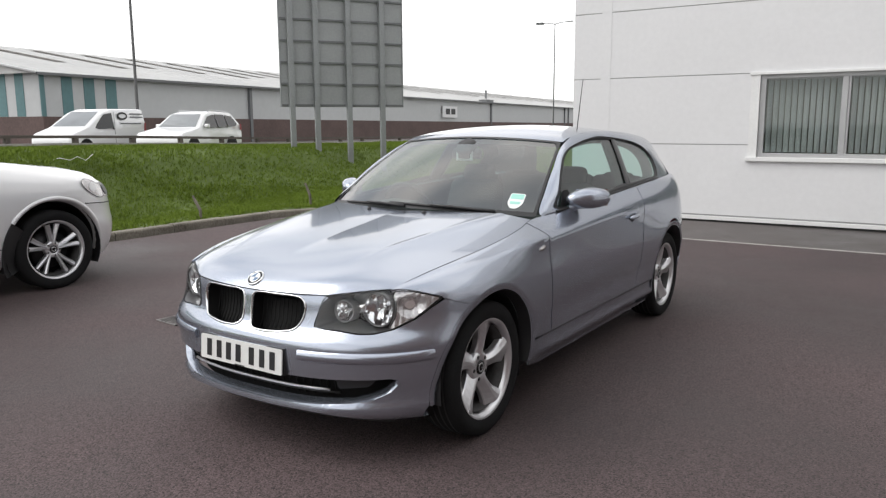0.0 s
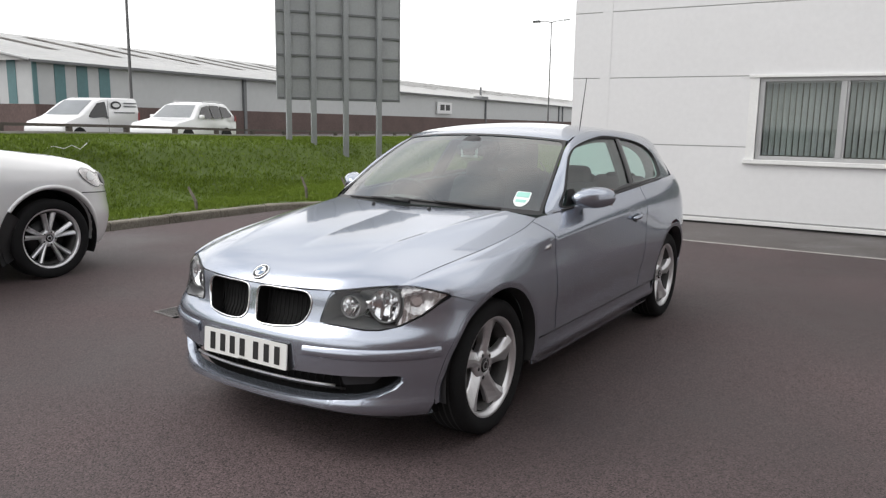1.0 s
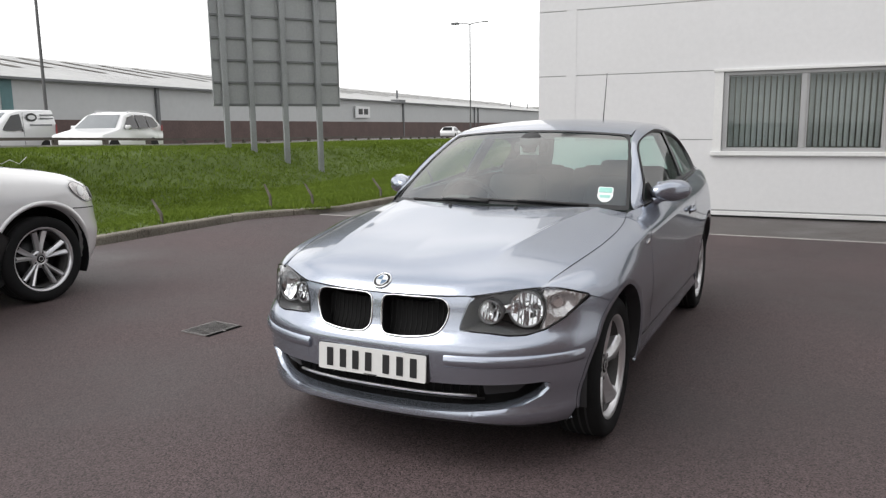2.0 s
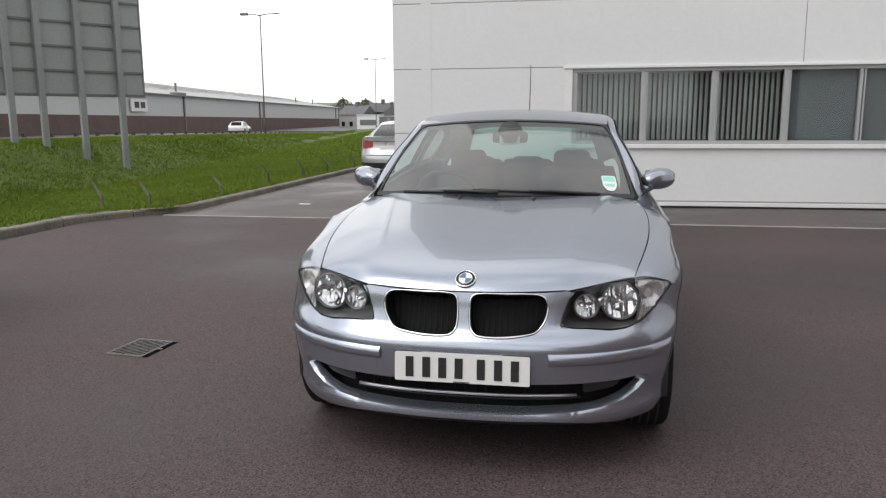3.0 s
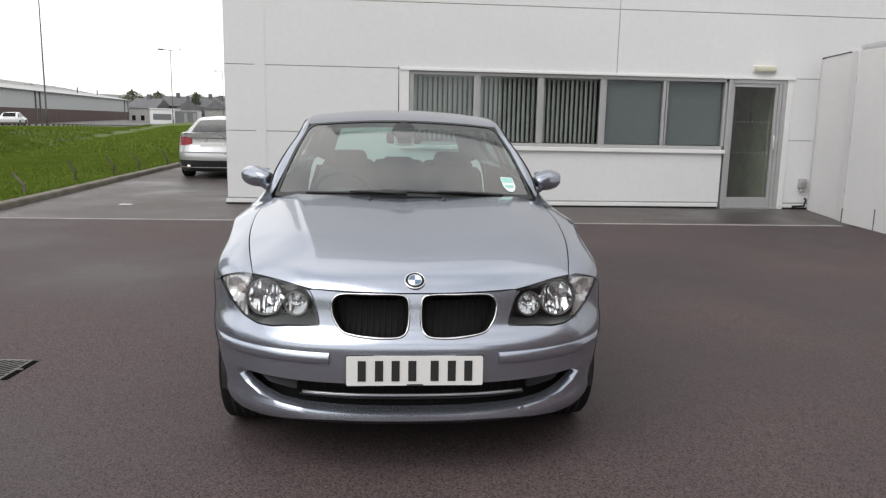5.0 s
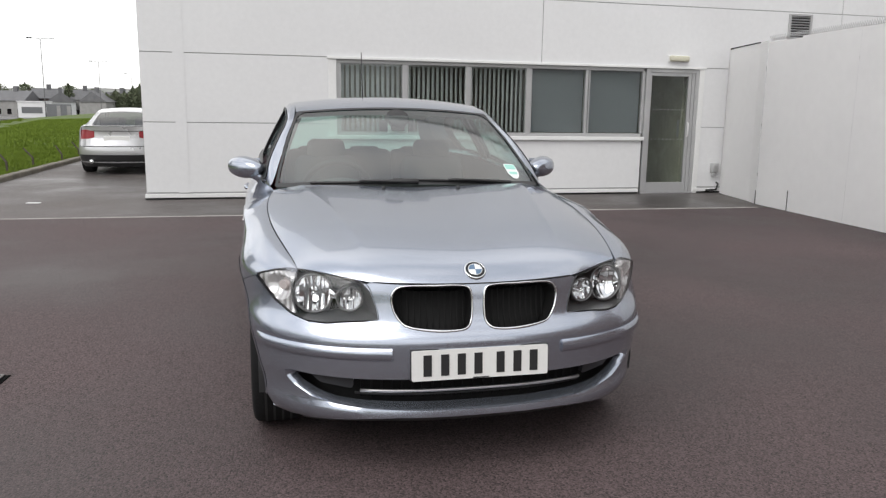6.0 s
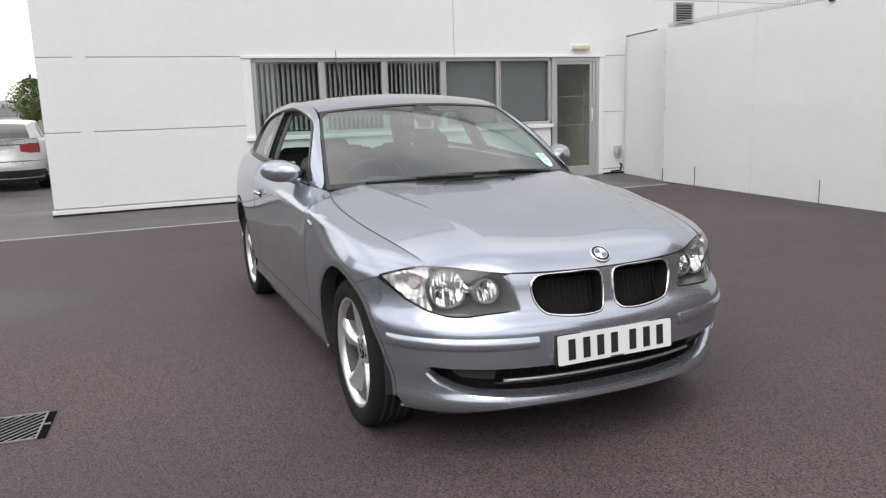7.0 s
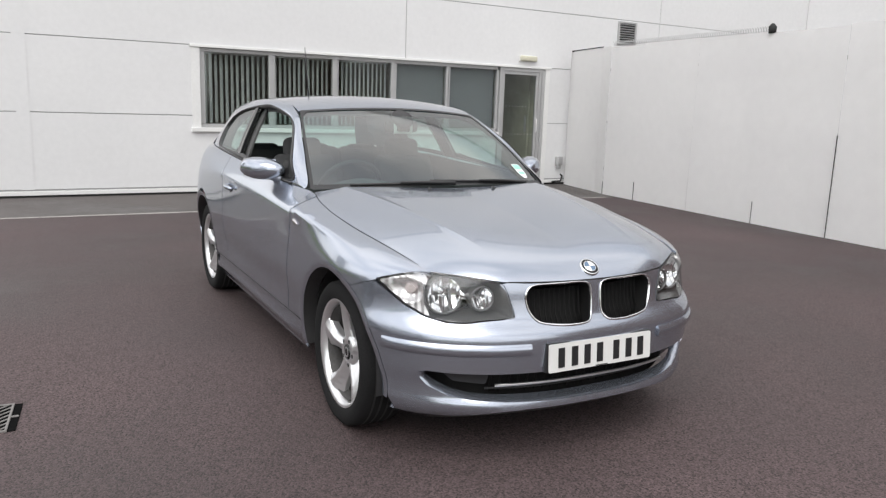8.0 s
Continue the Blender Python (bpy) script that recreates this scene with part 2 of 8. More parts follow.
M = {
    "tarmac": asphalt("tarmac", (0.0530, 0.0380, 0.0388), (0.0730, 0.0538, 0.0554), 0.03),
    "tarmac_old": asphalt("tarmac_old", (0.066, 0.059, 0.057), (0.098, 0.089, 0.086), 0.28),
    "road": asphalt("road", (0.09, 0.09, 0.09), (0.13, 0.13, 0.13), 0.1),
    "edging": material("edging", (0.33, 0.31, 0.295), 0.85, 0, 0.3, 3, 60, 0.003),
    "kerb": material("kerb", (0.150, 0.128, 0.100), 0.9, 0, 0.45, 2.5, 45, 0.006, tint=(0.20, 0.182, 0.150)),
    "soil": material("soil", (0.068, 0.101, 0.016), 0.95, 0, 0.14, 1.2, 25, 0.012, tint=(0.079, 0.116, 0.019)),
    "grass": material("grass", (0.122, 0.172, 0.024), 0.75, 0, 0.12, 0.7, 6, 0, tint=(0.146, 0.205, 0.032), spec=0.08),
    "render_wall": material("render_wall", (0.685, 0.685, 0.688), 0.62, 0, 0.035, 0.6, 14, 0.0015),
    "panel_joint": material("panel_joint", (0.36, 0.36, 0.36), 0.8, 0, 0.1),
    "white_trim": material("white_trim", (0.72, 0.72, 0.71), 0.45, 0, 0.05, 2, 30),
    "hoarding": material("hoarding", (0.91, 0.905, 0.90), 0.5, 0, 0.022, 0.8, 7, 0.0008),
    "frame_grey": material("frame_grey", (0.42, 0.42, 0.42), 0.4, 0.35, 0.06, 3, 60),
    "pit": material("pit", (0.007, 0.007, 0.007), 0.95, 0, 0.1, spec=0.02),
    "dark_gap": material("dark_gap", (0.02, 0.02, 0.02), 0.8, 0, 0.1),
    "blind": material("blind", (0.86, 0.875, 0.86), 0.8, 0, 0.08, 4, 90),
    "screen_blind": material("screen_blind", (0.15, 0.16, 0.17), 0.85, 0, 0.08, 2, 120),
    "room": material("room", (0.46, 0.45, 0.36), 0.9, 0, 0.3, 1.2, 8),
    "room_floor": material("room_floor", (0.10, 0.09, 0.08), 0.7, 0, 0.2),
    "window_glass": glass("window_glass", (0.88, 0.91, 0.90), 0.04),
    "door_glass": glass("door_glass", (0.80, 0.84, 0.80), 0.07),
    "car_glass": glass("car_glass", (0.74, 0.90, 0.85), 0.085),
    "screen_glass": glass("screen_glass", (0.455, 0.62, 0.575), 0.19, 0.06),
    "dark_glass": glass("dark_glass", (0.30, 0.32, 0.32), 0.16, 0.08),
    # pale grey: the sky's reflection on distant windscreens put into the colour
    "far_screen": material("far_screen", (0.52, 0.54, 0.55), 0.10, 0.5, 0.1),
    "lens": glass("lens", (0.97, 0.98, 0.98), 0.05),
    "silver_blue": paint("silver_blue", (0.408, 0.444, 0.516), 0.88, 0.26, 0.06, (0.62, 0.64, 0.68), 1.72),
    "silver": paint("silver", (0.82, 0.82, 0.822), 0.30, 0.3),
    "pale_silver": paint("pale_silver", (0.55, 0.55, 0.555), 0.55, 0.28),
    "white_paint": paint("white_paint", (0.78, 0.78, 0.78), 0.0, 0.35, 0.02),
    "chrome": material("chrome", (0.82, 0.83, 0.84), 0.12, 1.0, 0.04, 4, 200),
    "satin_metal": material("satin_metal", (0.55, 0.55, 0.56), 0.35, 0.9, 0.08, 5, 160),
    "alloy": material("alloy", (0.70, 0.70, 0.71), 0.30, 0.8, 0.07, 6, 220, 0, 0.4),
    # wheel barrels: alloy darkened, the shade inside the rim is in the colour
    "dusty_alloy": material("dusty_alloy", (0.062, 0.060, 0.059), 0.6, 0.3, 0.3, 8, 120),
    "alloy_dark": material("alloy_dark", (0.05, 0.05, 0.052), 0.45, 0.6, 0.2, 6, 100),
    "tyre": material("tyre", (0.012, 0.012, 0.0125), 0.9, 0, 0.3, 6, 120, 0.001, spec=0.2),
    "black_plastic": material("black_plastic", (0.025, 0.025, 0.026), 0.45, 0, 0.2, 6, 300, 0.0005),
    "black_gloss": material("black_gloss", (0.012, 0.012, 0.013), 0.12, 0, 0.2, 4, 80),
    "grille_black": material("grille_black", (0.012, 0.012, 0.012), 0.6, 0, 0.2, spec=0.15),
    "lamp_housing": material("lamp_housing", (0.155, 0.155, 0.158), 0.32, 0.6, 0.15, 6, 90),
    "lamp_chrome": material("lamp_chrome", (0.90, 0.90, 0.91), 0.07, 1.0, 0.02, 9, 150),
    "lamp_silver": material("lamp_silver", (0.62, 0.60, 0.60), 0.26, 0.75, 0.05, 9, 150),
    "amber": material("amber", (0.64, 0.57, 0.555), 0.25, 0.4, 0.1, 9, 120),
    "red_lens": material("red_lens", (0.24, 0.006, 0.012), 0.30, 0, 0.15, 9, 100, 0, 0.25),
    "cloth": material("cloth", (0.06, 0.06, 0.062), 0.95, 0, 0.25, 5, 260, 0.002),
    "cabin": material("cabin", (0.075, 0.075, 0.075), 0.8, 0, 0.2, 5, 200, 0.001),
    "headlining": material("headlining", (0.42, 0.42, 0.40), 0.95, 0, 0.06, 5, 200),
    "mirror": material("mirror", (0.9, 0.9, 0.9), 0.02, 1.0, 0.0),
    "plate_white": material("plate_white", (0.74, 0.74, 0.72), 0.4, 0, 0.03, 5, 90),
    "ink": material("ink", (0.015, 0.015, 0.016), 0.5, 0, 0.1),
    "badge_blue": material("badge_blue", (0.10, 0.17, 0.27), 0.25, 0, 0.05, 9, 90, 0, 0.5),
    "badge_white": material("badge_white", (0.75, 0.76, 0.77), 0.25, 0, 0.03, 9, 90, 0, 0.5),
    "sticker_mint": material("sticker_mint", (0.36, 0.68, 0.60), 0.6, 0, 0.05),
    "sticker_white": material("sticker_white", (0.82, 0.86, 0.84), 0.6, 0, 0.03),
    "brass_lamp": material("brass_lamp", (0.55, 0.53, 0.42), 0.5, 0, 0.08),
    "galv": material("galv", (0.27, 0.28, 0.285), 0.5, 0.35, 0.15, 2, 30),
    "sign_back": material("sign_back", (0.33, 0.34, 0.345), 0.55, 0.2, 0.1, 1.2, 20),
    "lamp_column": material("lamp_column", (0.085, 0.085, 0.085), 0.6, 0.2, 0.15),
    "sign_rib": material("sign_rib", (0.16, 0.165, 0.17), 0.55, 0.2, 0.1),
    "grate_iron": material("grate_iron", (0.22, 0.208, 0.20), 0.6, 0.3, 0.3, 8, 80, 0.003),
    "iron": material("iron", (0.09, 0.075, 0.06), 0.8, 0.3, 0.35, 8, 80, 0.003),
    "concrete_post": material("concrete_post", (0.14, 0.122, 0.10), 0.9, 0, 0.35, 7, 70, 0.004),
    "timber": material("timber", (0.10, 0.085, 0.075), 0.85, 0, 0.3, 2, 60, 0.004),
    "clad": material("clad", (0.50, 0.51, 0.51), 0.5, 0, 0.05, 0.15, 2),
    "teal": material("teal", (0.095, 0.195, 0.205), 0.5, 0, 0.1, 0.3, 4),
    "roof_sheet": material("roof_sheet", (0.42, 0.42, 0.41), 0.6, 0, 0.16, 0.12, 1.5),
    "rooflight": material("rooflight", (0.22, 0.20, 0.18), 0.6, 0, 0.25, 0.2, 2),
    "brick_wall": material("brick_wall", (0.115, 0.078, 0.071), 0.85, 0, 0.25, 0.5, 6),
    "house_wall": material("house_wall", (0.30, 0.295, 0.285), 0.8, 0, 0.2, 0.1, 1),
    "slate": material("slate", (0.14, 0.14, 0.145), 0.7, 0, 0.2, 0.1, 1),
    "leaf_near": material("leaf_near", (0.085, 0.12, 0.035), 0.8, 0, 0.35, 0.3, 3, tint=(0.12, 0.16, 0.05)),
    "leaf": material("leaf", (0.080, 0.098, 0.052), 0.85, 0, 0.3, 0.3, 3, tint=(0.105, 0.122, 0.070)),
    "bark": material("bark", (0.09, 0.07, 0.05), 0.9, 0, 0.3),
    # greyed base colour: distance haze is painted into it
    "hill": material("hill", (0.20, 0.205, 0.19), 0.95, 0, 0.3, 0.02, 0.2),
    "litter": material("litter", (0.75, 0.75, 0.75), 0.6, 0, 0.05),
}


# ---- mesh helpers ----
def mesh_object(name, bm, mat, parent=None, label="", smooth=True):
    me = bpy.data.meshes.new(name)
    if smooth:
        for f in bm.faces:
            f.smooth = True
    bm.to_mesh(me)
    bm.free()
    for one in mat if isinstance(mat, (list, tuple)) else (mat,):
        me.materials.append(M[one])
    ob = new(name, me)
    if parent is not None:
        ob.parent = parent
    if label:
        ob["label"] = label
    return ob


def part(name, bm, mat, parent, label="", smooth=True):
    return mesh_object(name, bm, mat, parent, label, smooth)


def thing(name, label, category, m=None, group="", kind=""):
    ob = new(name)
    if m is not None:
        ob.matrix_world = m
    return tagged(ob, label, category, group, kind)


def box(x0, x1, y0, y1, z0, z1, bevel=0.0, segs=2, bm=None):
    own = bm or bmesh.new()
    made = bmesh.ops.create_cube(own, size=1.0)["verts"]
    for v in made:
        v.co = Vector((x0 + (v.co.x + 0.5) * (x1 - x0), y0 + (v.co.y + 0.5) * (y1 - y0), z0 + (v.co.z + 0.5) * (z1 - z0)))
    if bevel:
        edges = {e for v in made for e in v.link_edges}
        bmesh.ops.bevel(own, geom=list(edges), offset=bevel, segments=segs, profile=0.5, affect="EDGES", clamp_overlap=True)
    return own


def rod(points, radius, sides=8, bm=None, caps=True):
    """A round bar along points; radius may be one number or one for each point."""
    own = bm or bmesh.new()
    pts = [Vector(p) for p in points]
    rad = radius if isinstance(radius, (list, tuple)) else [radius] * len(pts)
    rings = []
    for k, p in enumerate(pts):
        d = (pts[min(k + 1, len(pts) - 1)] - pts[max(k - 1, 0)]).normalized()
        a = d.orthogonal().normalized() if k == 0 else (last - d * last.dot(d)).normalized()
        last = a
        b = d.cross(a)
        rings.append([own.verts.new(p + (a * math.cos(q) + b * math.sin(q)) * rad[k]) for q in (2 * math.pi * j / sides for j in range(sides))])
    for r0, r1 in zip(rings, rings[1:]):
        for j in range(sides):
            own.faces.new((r0[j], r0[(j + 1) % sides], r1[(j + 1) % sides], r1[j]))
    if caps:
        own.faces.new(rings[0][::-1])
        own.faces.new(rings[-1])
    return own


def grid(fn, nu, nv, flip=False, bm=None, closed=False):
    """A sheet of quads from fn(u, v), u and v from 0 to 1."""
    own = bm or bmesh.new()
    rows = [[own.verts.new(fn(i / nu, j / nv)) for i in range(nu if closed else nu + 1)] for j in range(nv + 1)]
    cols = len(rows[0])
    for j in range(nv):
        for i in range(nu):
            q = (rows[j][i], rows[j][(i + 1) % cols], rows[j + 1][(i + 1) % cols], rows[j + 1][i])
            own.faces.new(q[::-1] if flip else q)
    return own


def lathe(profile, segs, axis="x", bm=None):
    """Turns (radius, along) points round the x axis."""
    own = bm or bmesh.new()
    rings = []
    for r, a in profile:
        rings.append([own.verts.new((a, r * math.cos(q), r * math.sin(q))) for q in (2 * math.pi * j / segs for j in range(segs))])
    for r0, r1 in zip(rings, rings[1:]):
        for j in range(segs):
            own.faces.new((r0[j], r1[j], r1[(j + 1) % segs], r0[(j + 1) % segs]))
    return own


def curve(*pts):
    """A smooth line through (x, y) points that does not overshoot."""
    xs, ys = np.array([p[0] for p in pts], float), np.array([p[1] for p in pts], float)
    h, d = np.diff(xs), np.diff(ys) / np.diff(xs)
    m = np.zeros(len(xs))
    for k in range(1, len(xs) - 1):
        if d[k - 1] * d[k] > 0:
            w1, w2 = 2 * h[k] + h[k - 1], h[k] + 2 * h[k - 1]
            m[k] = (w1 + w2) / (w1 / d[k - 1] + w2 / d[k])
    m[0], m[-1] = d[0], d[-1]

    def at(x):
        x = min(max(x, xs[0]), xs[-1])
        k = min(int(np.searchsorted(xs, x, "right")) - 1, len(h) - 1)
        t = (x - xs[k]) / h[k]
        return float((2 * t**3 - 3 * t * t + 1) * ys[k] + (t**3 - 2 * t * t + t) * h[k] * m[k] + (-2 * t**3 + 3 * t * t) * ys[k + 1] + (t**3 - t * t) * h[k] * m[k + 1])

    return at


def rounded(points, per=6, tension=0.5):
    """A closed smooth loop through 2D points."""
    n, out = len(points), []
    p = [Vector((a, b)) for a, b in points]
    for k in range(n):
        a, b, c, d = p[k - 1], p[k], p[(k + 1) % n], p[(k + 2) % n]
        for j in range(per):
            t = j / per
            m1, m2 = (c - a) * tension, (d - b) * tension
            q = (2 * t**3 - 3 * t * t + 1) * b + (t**3 - 2 * t * t + t) * m1 + (-2 * t**3 + 3 * t * t) * c + (t**3 - t * t) * m2
            out.append((q.x, q.y))
    return out


def softbox(points, radius, per=5):
    """A closed loop of straight sides whose corners are rounded."""
    n, out = len(points), []
    for k in range(n):
        a, b, c = Vector(points[k - 1]), Vector(points[k]), Vector(points[(k + 1) % n])
        r = min(radius, (a - b).length * 0.45, (c - b).length * 0.45)
        p, q = b + (a - b).normalized() * r, b + (c - b).normalized() * r
        for j in range(per + 1):
            t = j / per
            v = p * (1 - t) ** 2 + b * 2 * t * (1 - t) + q * t * t
            out.append((v.x, v.y))
    return out


def densify(loop, step):
    out = []
    for k in range(len(loop)):
        a, b = Vector(loop[k]), Vector(loop[(k + 1) % len(loop)])
        n = max(1, int((b - a).length / step + 0.5))
        out += [tuple(a.lerp(b, j / n)) for j in range(n)]
    return out


def inside(px, py, loop):
    x, y = np.array([p[0] for p in loop]), np.array([p[1] for p in loop])
    x2, y2 = np.roll(x, -1), np.roll(y, -1)
    px, py = np.asarray(px)[:, None], np.asarray(py)[:, None]
    dy = np.where(y2 == y, 1e-12, y2 - y)
    cross = ((y > py) != (y2 > py)) & (px < (x2 - x) * (py - y) / dy + x)
    return cross.sum(1) % 2 == 1


def sheet(outer, holes, step, fn, flip=False, lip=0.012, folds=()):
    """A smooth skin over the part of the plane inside outer and outside the holes, laid onto fn(u, v), with its edges turned in."""
    from mathutils.geometry import delaunay_2d_cdt
    loops = [densify(lp, step * 0.8) for lp in (outer, *holes)]
    pts, edges = [], []
    for lp in loops:
        base = len(pts)
        pts += [Vector(p) for p in lp]
        edges += [(base + k, base + (k + 1) % len(lp)) for k in range(len(lp))]
    for ln in folds:
        base = len(pts)
        fine = [Vector(a).lerp(Vector(b), j / 4) for a, b in zip(ln, ln[1:]) for j in range(4)] + [Vector(ln[-1])]
        pts += fine
        edges += [(base + k, base + k + 1) for k in range(len(fine) - 1)]
    rim = np.array([(p.x, p.y) for p in pts])
    lo, hi = rim.min(0), rim.max(0)
    gx, gy = np.meshgrid(np.arange(lo[0] + step / 2, hi[0], step), np.arange(lo[1] + step / 2, hi[1], step))
    gx = gx + (np.arange(gx.shape[0])[:, None] % 2) * step * 0.5
    gx, gy = gx.ravel(), gy.ravel()
    keep = inside(gx, gy, loops[0])
    for lp in loops[1:]:
        keep &= ~inside(gx, gy, lp)
    gx, gy = gx[keep], gy[keep]
    if len(gx):
        far = np.array([np.min((rim[:, 0] - a) ** 2 + (rim[:, 1] - b) ** 2) for a, b in zip(gx, gy)]) > (0.6 * step) ** 2
        pts += [Vector((a, b)) for a, b in zip(gx[far], gy[far])]
    vs, _, fs, *_ = delaunay_2d_cdt(pts, edges, [], 0, 1e-6)
    cx = np.array([sum(vs[k].x for k in f) / len(f) for f in fs])
    cy = np.array([sum(vs[k].y for k in f) / len(f) for f in fs])
    ok = inside(cx, cy, loops[0])
    for lp in loops[1:]:
        ok &= ~inside(cx, cy, lp)
    bm = bmesh.new()
    made = [bm.verts.new(fn(v.x, v.y)) for v in vs]
    for f, good in zip(fs, ok):
        if good:
            q = [made[k] for k in f]
            a, b, c = (vs[k] for k in f[:3])
            ccw = (b.x - a.x) * (c.y - a.y) - (b.y - a.y) * (c.x - a.x) > 0
            bm.faces.new(q if ccw != flip else q[::-1])
    for v in [v for v in bm.verts if not v.link_faces]:
        bm.verts.remove(v)
    turn_in(bm, lip)
    return bm


def turn_in(bm, lip):
    """Gives an open skin an edge of that depth."""
    if lip:
        bm.normal_update()
        border = [e for e in bm.edges if len(e.link_faces) == 1]
        normal = {v: v.normal.copy() for e in border for v in e.verts}
        new_v = {v: bm.verts.new(v.co - n * lip) for v, n in normal.items()}
        for e in border:
            f = e.link_faces[0]
            a, b = e.verts
            loop = next(lp for lp in f.loops if lp.edge == e)
            a, b = loop.vert, loop.link_loop_next.vert
            bm.faces.new((b, a, new_v[a], new_v[b]))
            e.smooth = False
    return bm


def prism(loop, depth, place, bevel=0.0):
    """A flat loop (u, v) made solid: place(u, v, w) gives the point, w from 0 to depth."""
    bm = bmesh.new()
    a = [bm.verts.new(place(u, v, 0)) for u, v in loop]
    b = [bm.verts.new(place(u, v, depth)) for u, v in loop]
    n = len(loop)
    bm.faces.new(a)
    bm.faces.new(b[::-1])
    for k in range(n):
        bm.faces.new((a[k], b[k], b[(k + 1) % n], a[(k + 1) % n]))
    bmesh.ops.recalc_face_normals(bm, faces=bm.faces)
    if bevel:
        es = [e for e in bm.edges if all(v in b for v in e.verts) or all(v in a for v in e.verts)]
        bmesh.ops.bevel(bm, geom=es, offset=bevel, segments=2, profile=0.5, affect="EDGES", clamp_overlap=True)
    return bm


def smoothstep(a, b, x):
    t = min(max((x - a) / (b - a), 0.0), 1.0)
    return t * t * (3 - 2 * t)


# ---- ground ----
def kerb_x(y):
    """The kerb's face: it steps out towards the yard beyond the corner."""
    return -6.35 + 0.95 * smoothstep(5.9, 6.9, y) if y < 40 else -5.4


crest_z = curve((-60, 1.25), (5, 0.96), (10, 0.89), (13.5, 0.80), (29, 0.57), (46, 0.30), (84, -0.34), (140, -1.05), (400, -1.05))
bank = curve((-40, 0.2), (-18.5, 0.3), (-17.4, 0.8), (-16.5, 1.03), (-14.5, 1.04), (-13.3, 1.0), (-12.6, 0.86), (-12.0, 0.44), (-11.4, 0.12), (-10.6, -0.15), (-9.0, -0.02), (-6.0, 0.09))


def bank_z(x, y):
    s = x + 0.2 * (y - 13)
    z = bank(s)
    if z > 0.1:
        z *= crest_z(y)
    k = smoothstep(0.1, 2.2, kerb_x(y) - x)
    return 0.08 * (1 - k) + z * k + 0.02 * noise.noise(Vector((x * 0.9, y * 0.9, 3)))


bm = bmesh.new()
big = 900
q = [bm.verts.new(p) for p in ((-6.2, -90, 0), (60, -90, 0), (60, 6.6, 0), (-6.2, 6.6, 0))]
bm.faces.new(q)
bmesh.ops.subdivide_edges(bm, edges=bm.edges, cuts=12, use_grid_fill=True)
tagged(mesh_object("ground", bm, "tarmac", smooth=False), "dark brownish damp tarmac of the car park", "ground", kind="structure")
bm = bmesh.new()
bm.faces.new([bm.verts.new(p) for p in ((-5.6, 6.66, 0.0), (60, 6.66, 0.0), (60, 60, 0.0), (-5.6, 60, 0.0))])
tagged(mesh_object("pavement", bm, "tarmac_old", smooth=False), "older lighter grey tarmac strip and drive beside the building", "pavement", kind="structure")
bm = bmesh.new()
bm.faces.new([bm.verts.new(p) for p in ((-big, -big, -1.7), (big, -big, -1.7), (big, big, -1.7), (-big, big, -1.7))])
tagged(mesh_object("far_ground", bm, "hill", smooth=False), "distant flat ground reaching the horizon", "ground", kind="structure")
edging = thing("edging_strip", "pale concrete edging flush in the tarmac", "edging", kind="structure")
for k in range(13):
    x0 = -5.55 + 0.915 * k
    part("edging_stone", box(x0, x0 + 0.905, 6.607, 6.655, -0.05, 0.006, 0.004), "edging", edging)

kerb_line = thing("kerb", "weathered concrete kerb stones edging the grass bank", "kerb", kind="structure")
ky = -8.0
while ky < 60:
    y1 = ky + (0.9 if ky < 34 else 3.0)
    a, b = Vector((kerb_x(ky), ky, 0)), Vector((kerb_x(y1 - 0.012), y1 - 0.012, 0))
    d = (b - a).normalized()
    nrm = Vector((-d.y, d.x, 0))
    bmk = bmesh.new()
    h = 0.090 + 0.012 * noise.noise(Vector((ky, 0, 0)))
    prof = [(0, -0.1), (0, h - 0.025), (0.012, h - 0.006), (0.03, h), (0.14, h), (0.14, -0.1)]
    rows = [[bmk.verts.new(e + nrm * u + Vector((0, 0, v))) for u, v in prof] for e in (a, b)]
    for j in range(len(prof) - 1):
        bmk.faces.new((rows[0][j], rows[0][j + 1], rows[1][j + 1], rows[1][j]))
    bmk.faces.new(rows[0][::-1]), bmk.faces.new(rows[1])
    bmesh.ops.recalc_face_normals(bmk, faces=bmk.faces)
    part("kerb_stone", bmk, "kerb", kerb_line, smooth=False)
    ky = y1

# the bank: one sheet from the kerb to beyond the road
ys = np.concatenate([np.linspace(-60, -6, 14), np.linspace(-5, 40, 151), np.linspace(42, 90, 25), np.linspace(100, 420, 17)])
fr = np.concatenate([np.linspace(0, 0.5, 96) ** 1.25, np.linspace(0.46, 1, 10)])


def bank_place(u, v):
    y = float(np.interp(v * (len(ys) - 1), range(len(ys)), ys))
    x = kerb_x(y) - 0.13 - 26 * float(np.interp(u * (len(fr) - 1), range(len(fr)), fr))
    return Vector((x, y, bank_z(x, y)))


tagged(mesh_object("grass_bank", grid(bank_place, len(fr) - 1, len(ys) - 1, True), "soil"), "grass covered bank rising from the kerb to the road", "bank", kind="structure")


def road_z(y):
    return crest_z(y) - 0.05 - 0.45 * (1 - smoothstep(20, 90, y))


def road_place(u, v):
    y = -80 + 520 * v
    s = -16.6 - 14 * u
    return Vector((s - 0.2 * (y - 13), y, road_z(y)))


tagged(mesh_object("road", grid(road_place, 4, 60, True), "road"), "grey dual carriageway running past the bank", "road", kind="structure")


def verge_place(u, v):
    y = -80 + 520 * v
    s = -30.6 - 40 * u
    return Vector((s - 0.2 * (y - 13), y, road_z(y) + 0.02))


